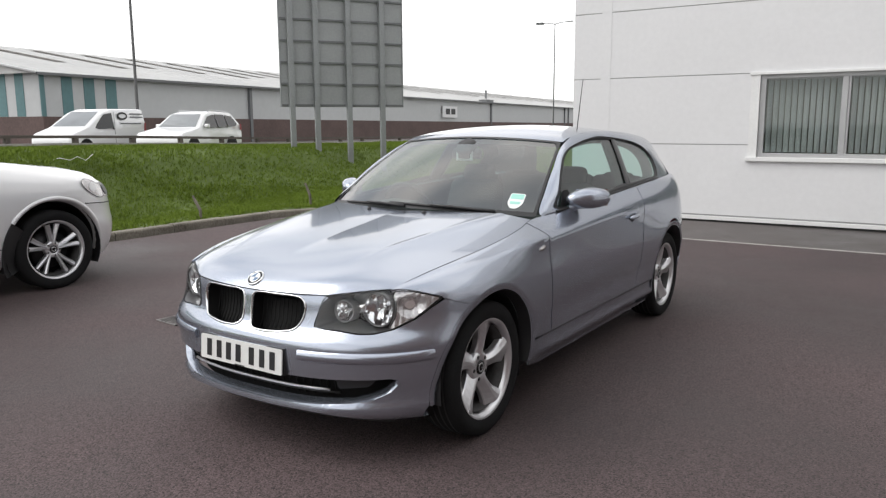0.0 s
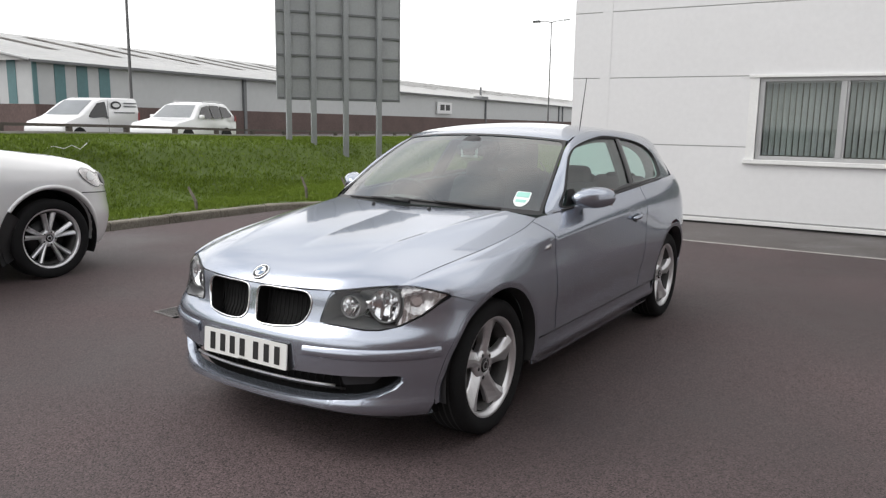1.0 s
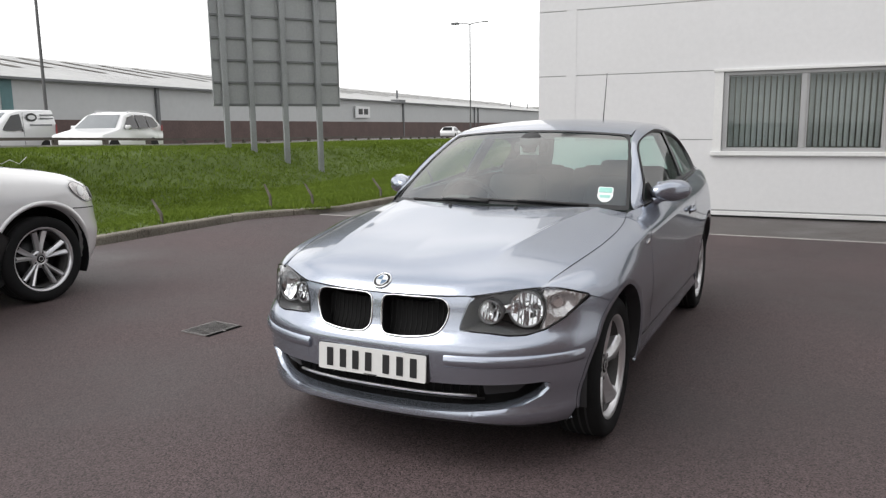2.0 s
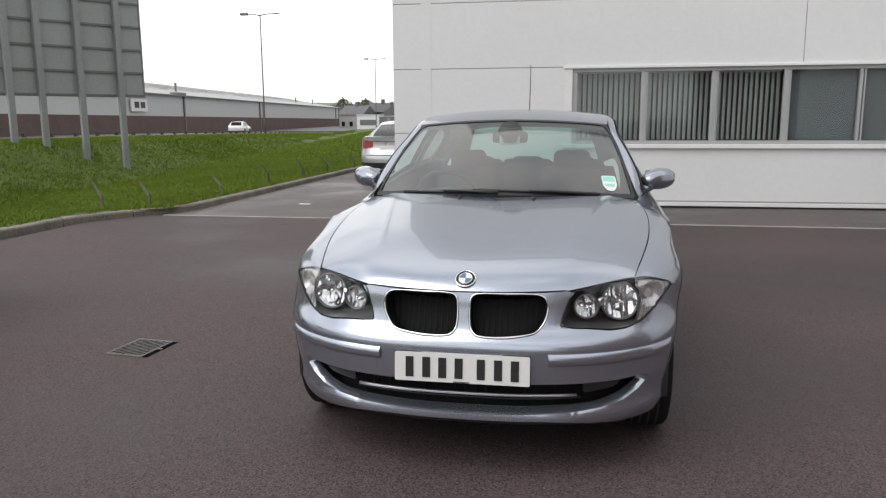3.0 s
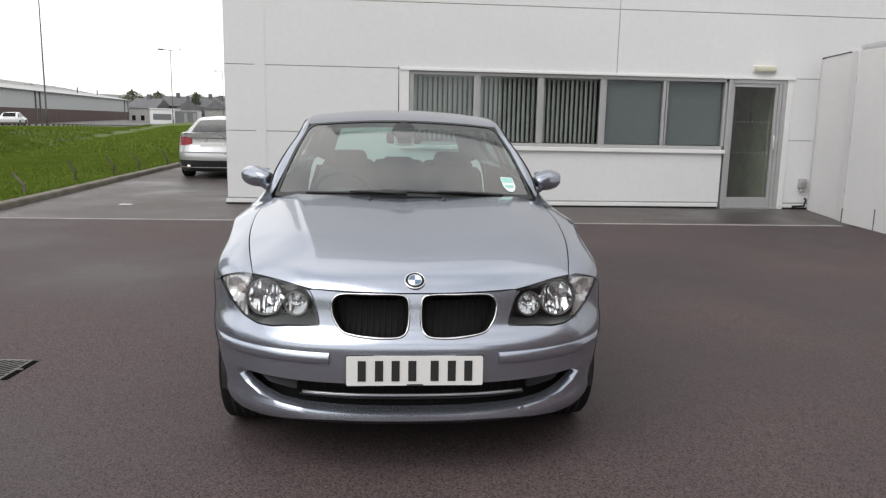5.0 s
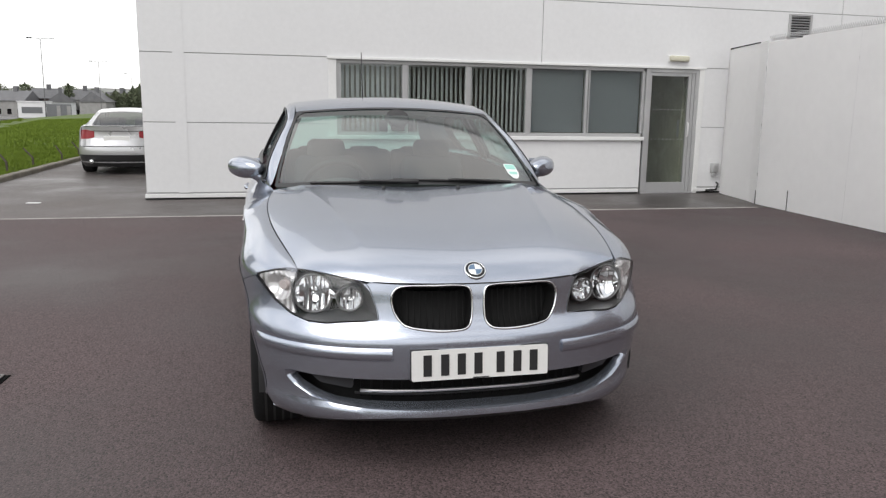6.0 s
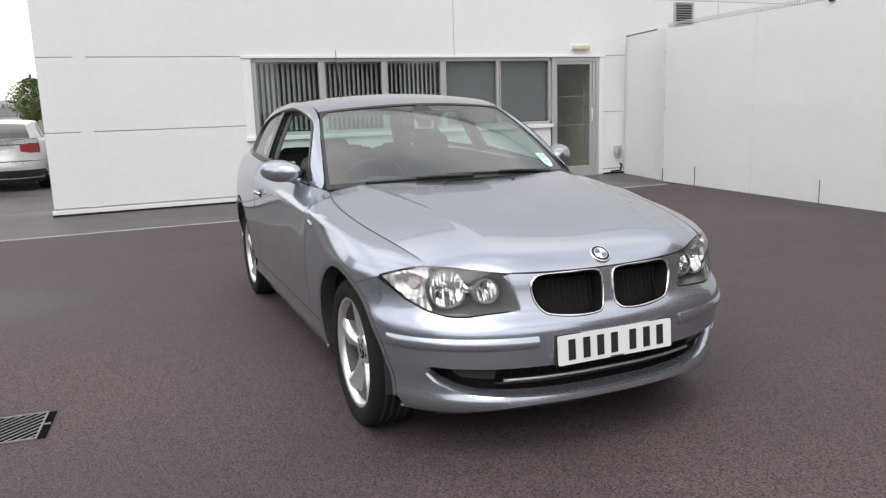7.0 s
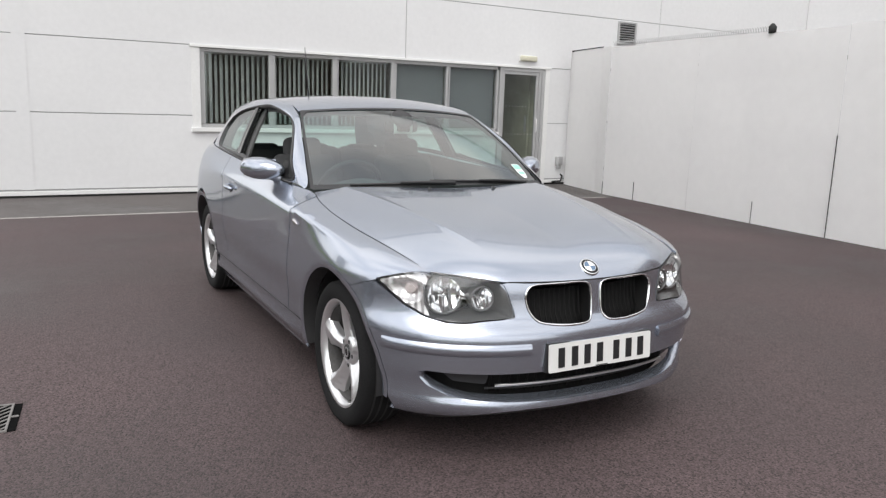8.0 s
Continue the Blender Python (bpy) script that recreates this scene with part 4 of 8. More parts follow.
# ---- vehicles: shape of a body ----
class Shape:
    """The skin of a car: front axle at y = 0, nose towards -y, x half width, wheels on z = 0."""

    def __init__(self, n, square, nr, wb, z0, waist, crown, belt0, crease, A, Ar, W, Ex, Ez, Rx, Rz, hood, bon, ws_b, ws_t, dlo, dlo_roof, tail, roof_end, tail_low, panes, pillars, rear_reach=(0, 0.15, 0.42), fold=None):
        self.square, self.rear_reach, self.fold = square, rear_reach, fold
        self.n, self.nr, self.wb, self.z0, self.waist, self.crown, self.belt0, self.crease = n, nr, wb, z0, waist, crown, belt0, crease
        self.A, self.Ar, self.W, self.Ex, self.Ez, self.Rx, self.Rz, self.hood, self.bon = A, Ar, W, Ex, Ez, Rx, Rz, hood, bon
        self.ws_b, self.ws_t, self.dlo, self.dlo_roof, self.tail, self.roof_end, self.tail_low, self.panes, self.pillars = ws_b, ws_t, dlo, dlo_roof, tail, roof_end, tail_low, panes, pillars

    def N(self, z):
        """How square the front corners are: squarer low down."""
        return self.n + self.square * (1 - smoothstep(0.5, 0.66, z))

    def front(self, a, z):
        """The front round the corners: a from -pi/2 to pi/2."""
        s, c = math.sin(a), max(math.cos(a), 0.0)
        e = 2 / self.N(z)
        return Vector((math.copysign(self.W(z) * abs(s) ** e, s), -self.A(z) * c**e, z))

    def front_a(self, x, z):
        return math.copysign(math.asin(min(1.0, (abs(x) / self.W(z)) ** (self.N(z) / 2))), x)

    def front_ay(self, y, z):
        return math.acos(min(1.0, (abs(y) / self.A(z)) ** (self.N(z) / 2)))

    def rear(self, a, z):
        s, c = math.sin(a), max(math.cos(a), 0.0)
        e = 2 / self.nr
        return Vector((math.copysign(self.W(z) * abs(s) ** e, s), self.wb + self.Ar(z) * c**e, z))

    def rear_ay(self, y, z):
        return math.acos(min(1.0, ((y - self.wb) / self.Ar(z)) ** (self.nr / 2)))

    def side_x(self, y, z):
        x = self.W(z)
        if y < 0:
            x *= max(0.0, 1 - min(1, -y / self.A(z)) ** self.N(z)) ** (1 / self.N(z))
        elif y > self.wb:
            x *= max(0.0, 1 - min(1, (y - self.wb) / self.Ar(z)) ** self.nr) ** (1 / self.nr)
        mid = smoothstep(0.35, 0.8, y) * (1 - smoothstep(self.wb - 0.8, self.wb - 0.35, y))
        return x - mid * (0.010 * math.exp(-(((z - 0.47) / 0.07) ** 2)) + self.waist)

    def side(self, y, w):
        """w is the height up to z0, and from there to 1 the way over the shoulder to the edge line."""
        if w <= self.z0:
            return Vector((self.side_x(y, w), y, w))
        f = (1 - w) / (1 - self.z0) * math.pi / 2
        x0, xe, ze = self.side_x(y, self.z0), self.Ex(y), self.Ez(y)
        x, z = xe + (x0 - xe) * math.sin(f), self.z0 + (ze - self.z0) * math.cos(f)
        if self.fold:
            # a crisp line along the flank, hollow below it and leaning in above it
            b = smoothstep(-0.15, 0.45, y) * (1 - smoothstep(2.2, 2.85, y))
            zc, xc = min(self.fold(y), ze - 0.03), xe + 0.93 * (x0 - xe)
            k = (z - self.z0) / (zc - self.z0)
            xf = x0 + (xc - x0) * (1 - (1 - k) ** 2.4) if k < 1 else xc + (xe - xc) * ((z - zc) / (ze - zc)) ** 1.12
            x += (xf - x) * b
        return Vector((x, y, z))

    def fold_line(self, y0, y1, n=12):
        """The fold as a line on the side's own plane."""
        out = []
        for k in range(n + 1):
            y = y0 + (y1 - y0) * k / n
            out.append((y, 1 - math.acos((min(self.fold(y), self.Ez(y) - 0.03) - self.z0) / (self.Ez(y) - self.z0)) / (math.pi / 2) * (1 - self.z0)))
        return out

    def roof(self, x, y):
        xe = self.Rx(y)
        return Vector((x, y, self.Rz(y) + self.crown * (1 - (x / xe) ** 2)))

    def glass_x(self, y, z):
        xb, zb, zt = self.Ex(max(y, self.belt0)), self.Ez(max(y, self.belt0)), self.Rz(y) + 0.01
        k = max(0.0, (z - zb) / max(0.05, zt - zb))
        return xb - 0.012 - (xb - 0.012 - self.Rx(y) - 0.015) * min(1.2, k) ** 1.15


def arc(yc, zc, r, a0, a1, n):
    return [(yc + r * math.cos(radians(a0 + (a1 - a0) * k / n)), zc + r * math.sin(radians(a0 + (a1 - a0) * k / n))) for k in range(n + 1)]


def mirrored(p, s):
    return Vector((p.x * s, p.y, p.z))


def lay(fn, s):
    return lambda u, v: mirrored(fn(u, v), s)


def wheel(name, parent, place, r_tyre, r_rim, width, style, side, detail=True):
    """A wheel under its car: tyre, rim, spokes, hub. side: +1 faces +x."""
    hub = new(name)
    hub.parent = parent
    hub.matrix_world = place @ Matrix.Diagonal((side, 1, 1, 1))
    h = width / 2
    segs = 56 if detail else 28
    bm = lathe([(r_rim - 0.012, -h * 0.86), (r_rim + 0.01, -h * 0.98), (r_tyre - 0.045, -h * 1.06), (r_tyre - 0.018, -h), (r_tyre - 0.004, -h * 0.86), (r_tyre, -h * 0.5), (r_tyre, h * 0.5), (r_tyre - 0.004, h * 0.86), (r_tyre - 0.018, h), (r_tyre - 0.045, h * 1.06), (r_rim + 0.012, h * 0.98), (r_rim - 0.010, h * 0.86)], segs)
    tyre = part("tyre", bm, "tyre", hub)
    if detail:
        bm = bmesh.new()
        for gx in (-0.5, -0.17, 0.17, 0.5):
            lathe([(r_tyre + 0.0008, h * gx - 0.005), (r_tyre + 0.0008, h * gx + 0.005)], segs, bm=bm)
        part("tread_groove", bm, "dark_gap", tyre)
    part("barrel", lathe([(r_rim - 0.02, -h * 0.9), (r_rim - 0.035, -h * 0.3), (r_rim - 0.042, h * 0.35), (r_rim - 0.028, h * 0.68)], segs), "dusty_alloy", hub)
    part("rim", lathe([(r_rim - 0.024, h * 0.60), (r_rim - 0.018, h * 0.72), (r_rim - 0.012, h * 0.86), (r_rim + 0.002, h * 0.93), (r_rim + 0.008, h * 0.90), (r_rim + 0.004, h * 0.8)], segs), "alloy", hub)
    part("brake_disc", lathe([(0.03, -h * 0.05), (r_rim * 0.66, -h * 0.05), (r_rim * 0.66, -h * 0.2), (0.03, -h * 0.2)], 32), "alloy_dark", hub)
    # black disc put where only shade lies behind the spokes
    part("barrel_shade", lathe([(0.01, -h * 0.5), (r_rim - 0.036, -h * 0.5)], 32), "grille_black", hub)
    count, pair = (5, 1) if style == "star" else (5, 2)
    for k in range(count):
        base = 2 * math.pi * k / count + (0.07 if style == "star" else 0.31)
        for j in range(pair):
            bm = bmesh.new()
            rows = []
            for t in (0, 0.12, 0.3, 0.5, 0.7, 0.86, 1.0):
                r = 0.045 + (r_rim - (0.016 if style == "star" else 0.030) - 0.045) * t
                if style == "star":
                    wd = 0.027 + 0.052 * t**2.4 + 0.018 * (1 - t) ** 3
                    ang = base + 0.13 * t
                    x = h * (0.50 + 0.26 * t**0.8) - 0.010 * (1 - t)
                    ridge = 0.014 * (1 - 0.6 * t)
                else:
                    wd = 0.015 + 0.007 * t
                    ang = base + (j - 0.5) * (0.28 + 0.12 * t)
                    x = h * (0.52 + 0.22 * t)
                    ridge = 0.006
                cy, cz = r * math.cos(ang), r * math.sin(ang)
                ty, tz = -math.sin(ang), math.cos(ang)
                prof = [(-wd, -0.040), (-wd, -0.020), (-wd * 0.9, -0.015), (wd * 0.10, ridge * 0.8), (wd * 0.42, ridge), (wd * 0.90, -0.004), (wd, -0.012), (wd, -0.040)]
                rows.append([bm.verts.new((x + dx, cy + ty * a, cz + tz * a)) for a, dx in prof])
            for r0, r1 in zip(rows, rows[1:]):
                for q in range(7):
                    bm.faces.new((r0[q], r0[q + 1], r1[q + 1], r1[q]))
            bmesh.ops.recalc_face_normals(bm, faces=bm.faces)
            part("spoke", bm, "alloy", hub, smooth=False)
    part("hub_centre", lathe([(0.078, h * 0.2), (0.076, h * 0.46), (0.066, h * 0.53), (0.040, h * 0.55), (0.036, h * 0.52), (0.001, h * 0.52)], 32), "alloy", hub)
    part("hub_cap", lathe([(0.034, h * 0.52), (0.034, h * 0.56), (0.030, h * 0.575), (0.001, h * 0.58)], 24), "black_gloss", hub)
    part("cap_disc", lathe([(0.023, h * 0.578), (0.021, h * 0.590), (0.017, h * 0.590), (0.016, h * 0.580)], 20), "satin_metal", hub)
    if detail:
        for k in range(5):
            a = 2 * math.pi * (k + 0.5) / 5 + 0.07
            part("wheel_bolt", rod([(h * 0.40, 0.056 * math.cos(a), 0.056 * math.sin(a)), (h * 0.55, 0.056 * math.cos(a), 0.056 * math.sin(a))], 0.010, 6), "alloy_dark", hub)
    return hub


def windscreen_point(S, u, k):
    """u from -1 to 1 across, k from 0 at the scuttle to 1 at the roof."""
    r = abs(u)
    b = Vector((S.ws_b[0] * u, S.ws_b[1] + (S.ws_b[2] - S.ws_b[1]) * r**2, S.ws_b[3] - S.ws_b[4] * r**2))
    t = Vector((S.ws_t[0] * u, S.ws_t[1] + (S.ws_t[2] - S.ws_t[1]) * r**2, S.ws_t[3] - S.ws_t[4] * r**2))
    p = b.lerp(t, k)
    bulge = 0.022 * 4 * k * (1 - k)
    return p + Vector((0, -bulge * 0.5, bulge * 0.8)) + Vector((u * 0.008 * 4 * k * (1 - k), 0, 0))


def bonnet_point(S, u, v):
    """u from -1 to 1, v from 0 at the nose to 1 at the screen."""
    r = abs(u)
    xe0 = S.bon[0]

    def rim_y(q):
        zq = S.bon[2] + (S.bon[1] - S.bon[2]) * smoothstep(0.45, 1.0, q)
        return -S.A(zq) * max(0.0, 1 - (xe0 * q / S.W(zq)) ** S.n) ** (1 / S.n), zq

    (yf, lead), (ye, _) = rim_y(r), rim_y(1.0)
    yr = S.ws_b[1] - 0.045 + (S.ws_b[2] - S.ws_b[1] - 0.03) * r**2
    y = yf + (yr - yf) * v
    yl = ye + (S.ws_b[2] - 0.075 - ye) * v
    x = u * S.Ex(yl)
    zc, ze = S.hood(y), S.Ez(yl)
    at_nose = S.Ez(ye) + (S.hood(yf) - S.Ez(ye)) * (1 - r**2.4)
    z = ze + (zc - ze) * (1 - r**2.4) - (at_nose - lead) * math.exp(-(y - yf) / 0.048)
    crease = min(0.9, (0.472 + 0.18 * y) / S.Ex(yl))
    tent = 1 - math.sqrt((r - crease) ** 2 + 0.00003) / (crease if r < crease else 1 - crease)
    z += (S.crease * tent + S.crease * 0.2 * math.exp(-(((r - crease) / 0.022) ** 2))) * smoothstep(0.08, 0.40, v)
    return Vector((x, y, z))


def dlo_loop(S, n):
    """The opening of the side windows as (y, z)."""
    return rounded(S.dlo, n, 0.45)


def cabin_top(S, car, body, detail, open_right=False, glass_mat="car_glass", screen_mat="screen_glass"):
    """Roof, pillars, screens and side windows."""
    k_front = [0.0, 0.3, 0.62, 0.9]
    for s in (1, -1):
        n = 8
        inner = dlo_loop(S, n)
        m = len(S.dlo)
        outer = []
        for i, (y, z) in enumerate(S.dlo):
            if i < 4:
                p = windscreen_point(S, 1.0, k_front[i]) + Vector((0.012, 0.0, -0.004))
                if i == 0:
                    p = Vector((S.Ex(S.ws_b[2]) + 0.004, S.ws_b[2] + 0.02, S.Ez(S.ws_b[2]) + 0.004))
            elif i < S.dlo_roof:
                yy = y + S.rear_reach[max(0, i - S.dlo_roof + 3)] if i > S.dlo_roof - 3 else y
                p = Vector((S.Rx(yy), yy, S.Rz(yy)))
            elif i == S.dlo_roof:
                p = Vector((S.tail[0], S.tail[1], S.tail[2]))
            elif i == S.dlo_roof + 1:
                p = Vector((S.Ex(S.tail[3]) - 0.004, S.tail[3], S.Ez(S.tail[3]) - 0.020))
            else:
                p = Vector((S.Ex(y) - 0.004, y, S.Ez(y) - 0.020))
            outer.append(p)

        def out_at(t):
            i, f = int(t) % m, t - int(t)
            a, b, c, d = outer[i - 1], outer[i], outer[(i + 1) % m], outer[(i + 2) % m]
            m1, m2 = (c - a) * 0.45, (d - b) * 0.45
            return (2 * f**3 - 3 * f * f + 1) * b + (f**3 - 2 * f * f + f) * m1 + (-2 * f**3 + 3 * f * f) * c + (f**3 - f * f) * m2

        total = len(inner)

        def ring(u, v):
            j = int(round(u * total)) % total
            y, z = inner[j]
            a = Vector((S.glass_x(y, z) + 0.008, y, z))
            b = out_at(j / n)
            p = a.lerp(b, v)
            return mirrored(p + Vector((0.006, 0, 0.004)) * math.sin(v * math.pi), s)

        part("window_surround", grid(ring, total, 5, s < 0, closed=True), body, car, "painted pillar and roof rail")
        # black seal round the opening
        seal = bmesh.new()
        pts = [Vector((S.glass_x(y, z) + 0.006, y, z)) for y, z in inner]
        cen = sum(pts, Vector()) / len(pts)
        rows = [[], [], []]
        for p in pts:
            d = (cen - p)
            d.x = 0
            d.normalize()
            for row, (w, dx) in zip(rows, ((-0.006, 0.006), (0.012, 0.010), (0.022, -0.012))):
                q = p + d * w
                row.append(seal.verts.new(mirrored(Vector((q.x + dx, q.y, q.z)), s)))
        for r0, r1 in zip(rows, rows[1:]):
            for j in range(total):
                q = (r0[j], r0[(j + 1) % total], r1[(j + 1) % total], r1[j])
                seal.faces.new(q if s < 0 else q[::-1])
        part("window_seal", seal, "black_plastic", car)

        def gl(y, z):
            return mirrored(Vector((S.glass_x(y, z), y, z)), s)

        for y0, y1 in S.panes:
            loop = [p for p in inner]
            clipped = []
            for a, b in zip(loop, loop[1:] + loop[:1]):
                for lo, hi in ((y0, y1),):
                    ina, inb = lo <= a[0] <= hi, lo <= b[0] <= hi
                    if ina:
                        clipped.append(a)
                    if ina != inb:
                        for edge in (lo, hi):
                            if (a[0] - edge) * (b[0] - edge) < 0:
                                f = (edge - a[0]) / (b[0] - a[0])
                                clipped.append((edge, a[1] + f * (b[1] - a[1])))
            first = y0 < S.panes[0][1] - 0.01 and y0 == S.panes[0][0]
            if open_right and s < 0 and first:
                continue
            if len(clipped) > 3:
                ob = part("side_glass", sheet(clipped, [], 0.12, gl, s < 0, 0.0), glass_mat, car)
                ob.visible_shadow = False
        for yb, lean, wid in S.pillars:
            def pil(u, v):
                z = S.Ez(yb) + 0.015 + (S.Rz(yb) - 0.066 - S.Ez(yb)) * v
                y = yb - lean * v + (u - 0.5) * wid
                return mirrored(Vector((S.glass_x(y, z) + 0.007 + 0.003 * math.sin(u * math.pi), y, z)), s)
            part("door_pillar", turn_in(grid(pil, 4, 8, s < 0), 0.02), "black_gloss", car)

    def roof_fn(u, v):
        x01 = u * 2 - 1
        r = abs(x01)
        yf = S.ws_t[1] + (S.ws_t[2] - S.ws_t[1]) * r**2 + 0.006
        y = yf + (S.roof_end - yf) * v
        p = S.roof(x01 * S.Rx(y), y)
        if v < 0.02:
            p.z -= 0.004
        return p

    part("roof", turn_in(grid(roof_fn, 24, 30), 0.012), body, car)
    if detail:
        def lining(u, v):
            p = roof_fn(u, v)
            return Vector((p.x * 0.97, p.y, p.z - 0.035))
        part("headlining", grid(lining, 12, 12, True), "headlining", car)
    scr = part("windscreen", grid(lambda u, v: windscreen_point(S, u * 2 - 1, v), 24, 14), screen_mat, car)
    scr.visible_shadow = False
    band = bmesh.new()
    for edge in ("l", "r", "t", "b"):
        def strip(u, v, e=edge):
            w = (0.028 if e in 'tb' else 0.017) * v - 0.004
            if e == "t":
                p = windscreen_point(S, (u * 2 - 1), 1.006 - w * 1.1)
            elif e == "b":
                p = windscreen_point(S, (u * 2 - 1), -0.006 + w * 1.6)
            else:
                p = windscreen_point(S, (1.004 - w * 1.25) * (1 if e == "l" else -1), u)
            return p + Vector((0, -0.003, 0.003))
        grid(strip, 20, 2, edge in ("l", "t"), bm=band)
    for e in (1, -1):
        # rounded upper corners of the clear glass
        def corner(u, v):
            a = u * math.pi / 2
            q = Vector((0.90 + 0.085 * math.sin(a), 0.89 + 0.095 * math.cos(a))).lerp(Vector((0.995, 0.995)), v)
            return windscreen_point(S, e * q.x, q.y) + Vector((0, -0.002, 0.002))
        grid(corner, 8, 3, e < 0, bm=band)
    part("screen_seal", band, "black_plastic", car)
    # tail screen
    def tail_glass(u, v):
        x01 = u * 2 - 1
        top = S.roof(x01 * S.Rx(S.roof_end) * 0.86, S.roof_end)
        low = Vector((x01 * S.tail_low[0], S.tail_low[1] - 0.05 * x01 * x01, S.tail_low[2]))
        return top.lerp(low, v) + Vector((0, 0.03 * math.sin(v * math.pi), 0.012 * math.sin(v * math.pi)))
    tg = part("tail_screen", grid(tail_glass, 14, 8), glass_mat, car)
    tg.visible_shadow = False
    for s in (1, -1):
        def tail_pillar(u, v):
            a = tail_glass(1.0, v)
            top = Vector((S.Rx(S.roof_end), S.roof_end - 0.02, S.Rz(S.roof_end)))
            mid = Vector((S.tail[0], S.tail[1], S.tail[2]))
            low = Vector((S.Ex(S.tail[3]), S.tail[3], S.Ez(S.tail[3])))
            b = top.lerp(mid, v * 2) if v < 0.5 else mid.lerp(low, v * 2 - 1)
            return mirrored(a.lerp(b, u), s)
        part("tail_pillar", grid(tail_pillar, 4, 10, s < 0), body, car)


# ---- the subject: a silver blue three-door hatchback ----
HB = Shape(
    n=2.30, square=0.27, nr=2.65, wb=2.66, z0=0.70, waist=0.0, crown=0.042, belt0=0.82, crease=0.016,
    A=curve((0.15, 0.64), (0.20, 0.690), (0.225, 0.730), (0.25, 0.747), (0.272, 0.748), (0.295, 0.730), (0.33, 0.728), (0.40, 0.750), (0.50, 0.757), (0.534, 0.758), (0.546, 0.755), (0.562, 0.747), (0.582, 0.730), (0.602, 0.716), (0.66, 0.705), (0.735, 0.692), (0.765, 0.640), (0.79, 0.60), (0.9, 0.58), (1.05, 0.55)),
    Ar=curve((0.15, 0.70), (0.25, 0.77), (0.40, 0.82), (0.55, 0.83), (0.62, 0.79), (0.80, 0.74), (1.05, 0.63)),
    W=curve((0.15, 0.79), (0.21, 0.814), (0.28, 0.835), (0.36, 0.847), (0.45, 0.857), (0.55, 0.865), (0.63, 0.866), (0.70, 0.864), (0.80, 0.846), (1.05, 0.80)),
    Ex=curve((-0.6, 0.615), (-0.47, 0.638), (-0.3, 0.674), (-0.1, 0.710), (0.1, 0.734), (0.3, 0.745), (0.45, 0.739), (0.62, 0.716), (0.78, 0.752), (0.95, 0.783), (1.3, 0.795), (1.9, 0.795), (2.4, 0.778), (2.8, 0.738), (3.2, 0.665)),
    Ez=curve((-0.6, 0.745), (-0.49, 0.768), (-0.40, 0.789), (-0.2, 0.826), (0.1, 0.868), (0.4, 0.912), (0.62, 0.946), (0.95, 0.972), (1.5, 1.005), (2.0, 1.027), (2.5, 1.045), (3.2, 1.05)),
    Rx=curve((1.1, 0.575), (1.3, 0.572), (1.6, 0.575), (2.0, 0.57), (2.5, 0.555), (3.1, 0.53)),
    Rz=curve((1.15, 1.305), (1.25, 1.326), (1.4, 1.360), (1.65, 1.388), (1.95, 1.394), (2.35, 1.380), (2.75, 1.344), (3.1, 1.292)),
    hood=curve((-0.72, 0.778), (-0.60, 0.812), (-0.45, 0.848), (-0.2, 0.893), (0.1, 0.934), (0.35, 0.964), (0.6, 0.985)),
    bon=(0.632, 0.766, 0.735),
    ws_b=(0.700, 0.475, 0.685, 0.985, 0.030), ws_t=(0.560, 1.215, 1.295, 1.360, 0.030),
    dlo=[(0.835, 0.988), (0.925, 1.085), (1.06, 1.192), (1.235, 1.285), (1.43, 1.330), (1.68, 1.356), (1.92, 1.350), (2.16, 1.334), (2.38, 1.308), (2.56, 1.262), (2.645, 1.180), (2.56, 1.072), (2.30, 1.056), (1.95, 1.042), (1.5, 1.020), (1.15, 0.998)],
    dlo_roof=10, tail=(0.612, 3.09, 1.155, 3.05), roof_end=3.00, tail_low=(0.58, 3.31, 0.98),
    panes=[(0.8, 1.90), (1.90, 2.8)], pillars=[(1.88, -0.10, 0.080)],
    fold=curve((0.0, 0.855), (0.3, 0.872), (0.86, 0.888), (1.58, 0.903), (2.04, 0.913), (2.8, 0.925)),
)
car = thing("hatchback_car", "silver blue three-door hatchback parked on dark tarmac", "car")
PAINT = "silver_blue"
ZH, RA, RC = 0.318, 0.378, 0.408


def fz(x, z):
    """Front outline point from x and z, for the front's own plane."""
    return (HB.front_a(x, z), z)


HEAD = [(0.409, 0.737), (0.385, 0.714), (0.358, 0.614), (0.40, 0.605), (0.47, 0.600), (0.54, 0.591), (0.60, 0.592), (0.66, 0.608), (0.718, 0.645), (0.758, 0.688), (0.783, 0.7225), (0.742, 0.744), (0.692, 0.757), (0.635, 0.763), (0.55, 0.757), (0.47, 0.746)]
KID = [(0.038, 0.725), (0.16, 0.730), (0.280, 0.7265), (0.312, 0.694), (0.304, 0.636), (0.264, 0.588), (0.15, 0.573), (0.056, 0.576), (0.027, 0.603), (0.022, 0.67)]
INTAKE = [(0.0, 0.400), (0.25, 0.400), (0.45, 0.400), (0.62, 0.402), (0.668, 0.404), (0.690, 0.396), (0.688, 0.375), (0.660, 0.341), (0.60, 0.308), (0.52, 0.292), (0.40, 0.283), (0.22, 0.278), (0.0, 0.276)]

# bumper: from the bonnet's edge to the sill of the wheel arches
TIP, SEAM = (-0.338, 0.7175), 120
arch_f = [(y, z) for y, z in arc(0, ZH, RC, 180, SEAM, 12)]


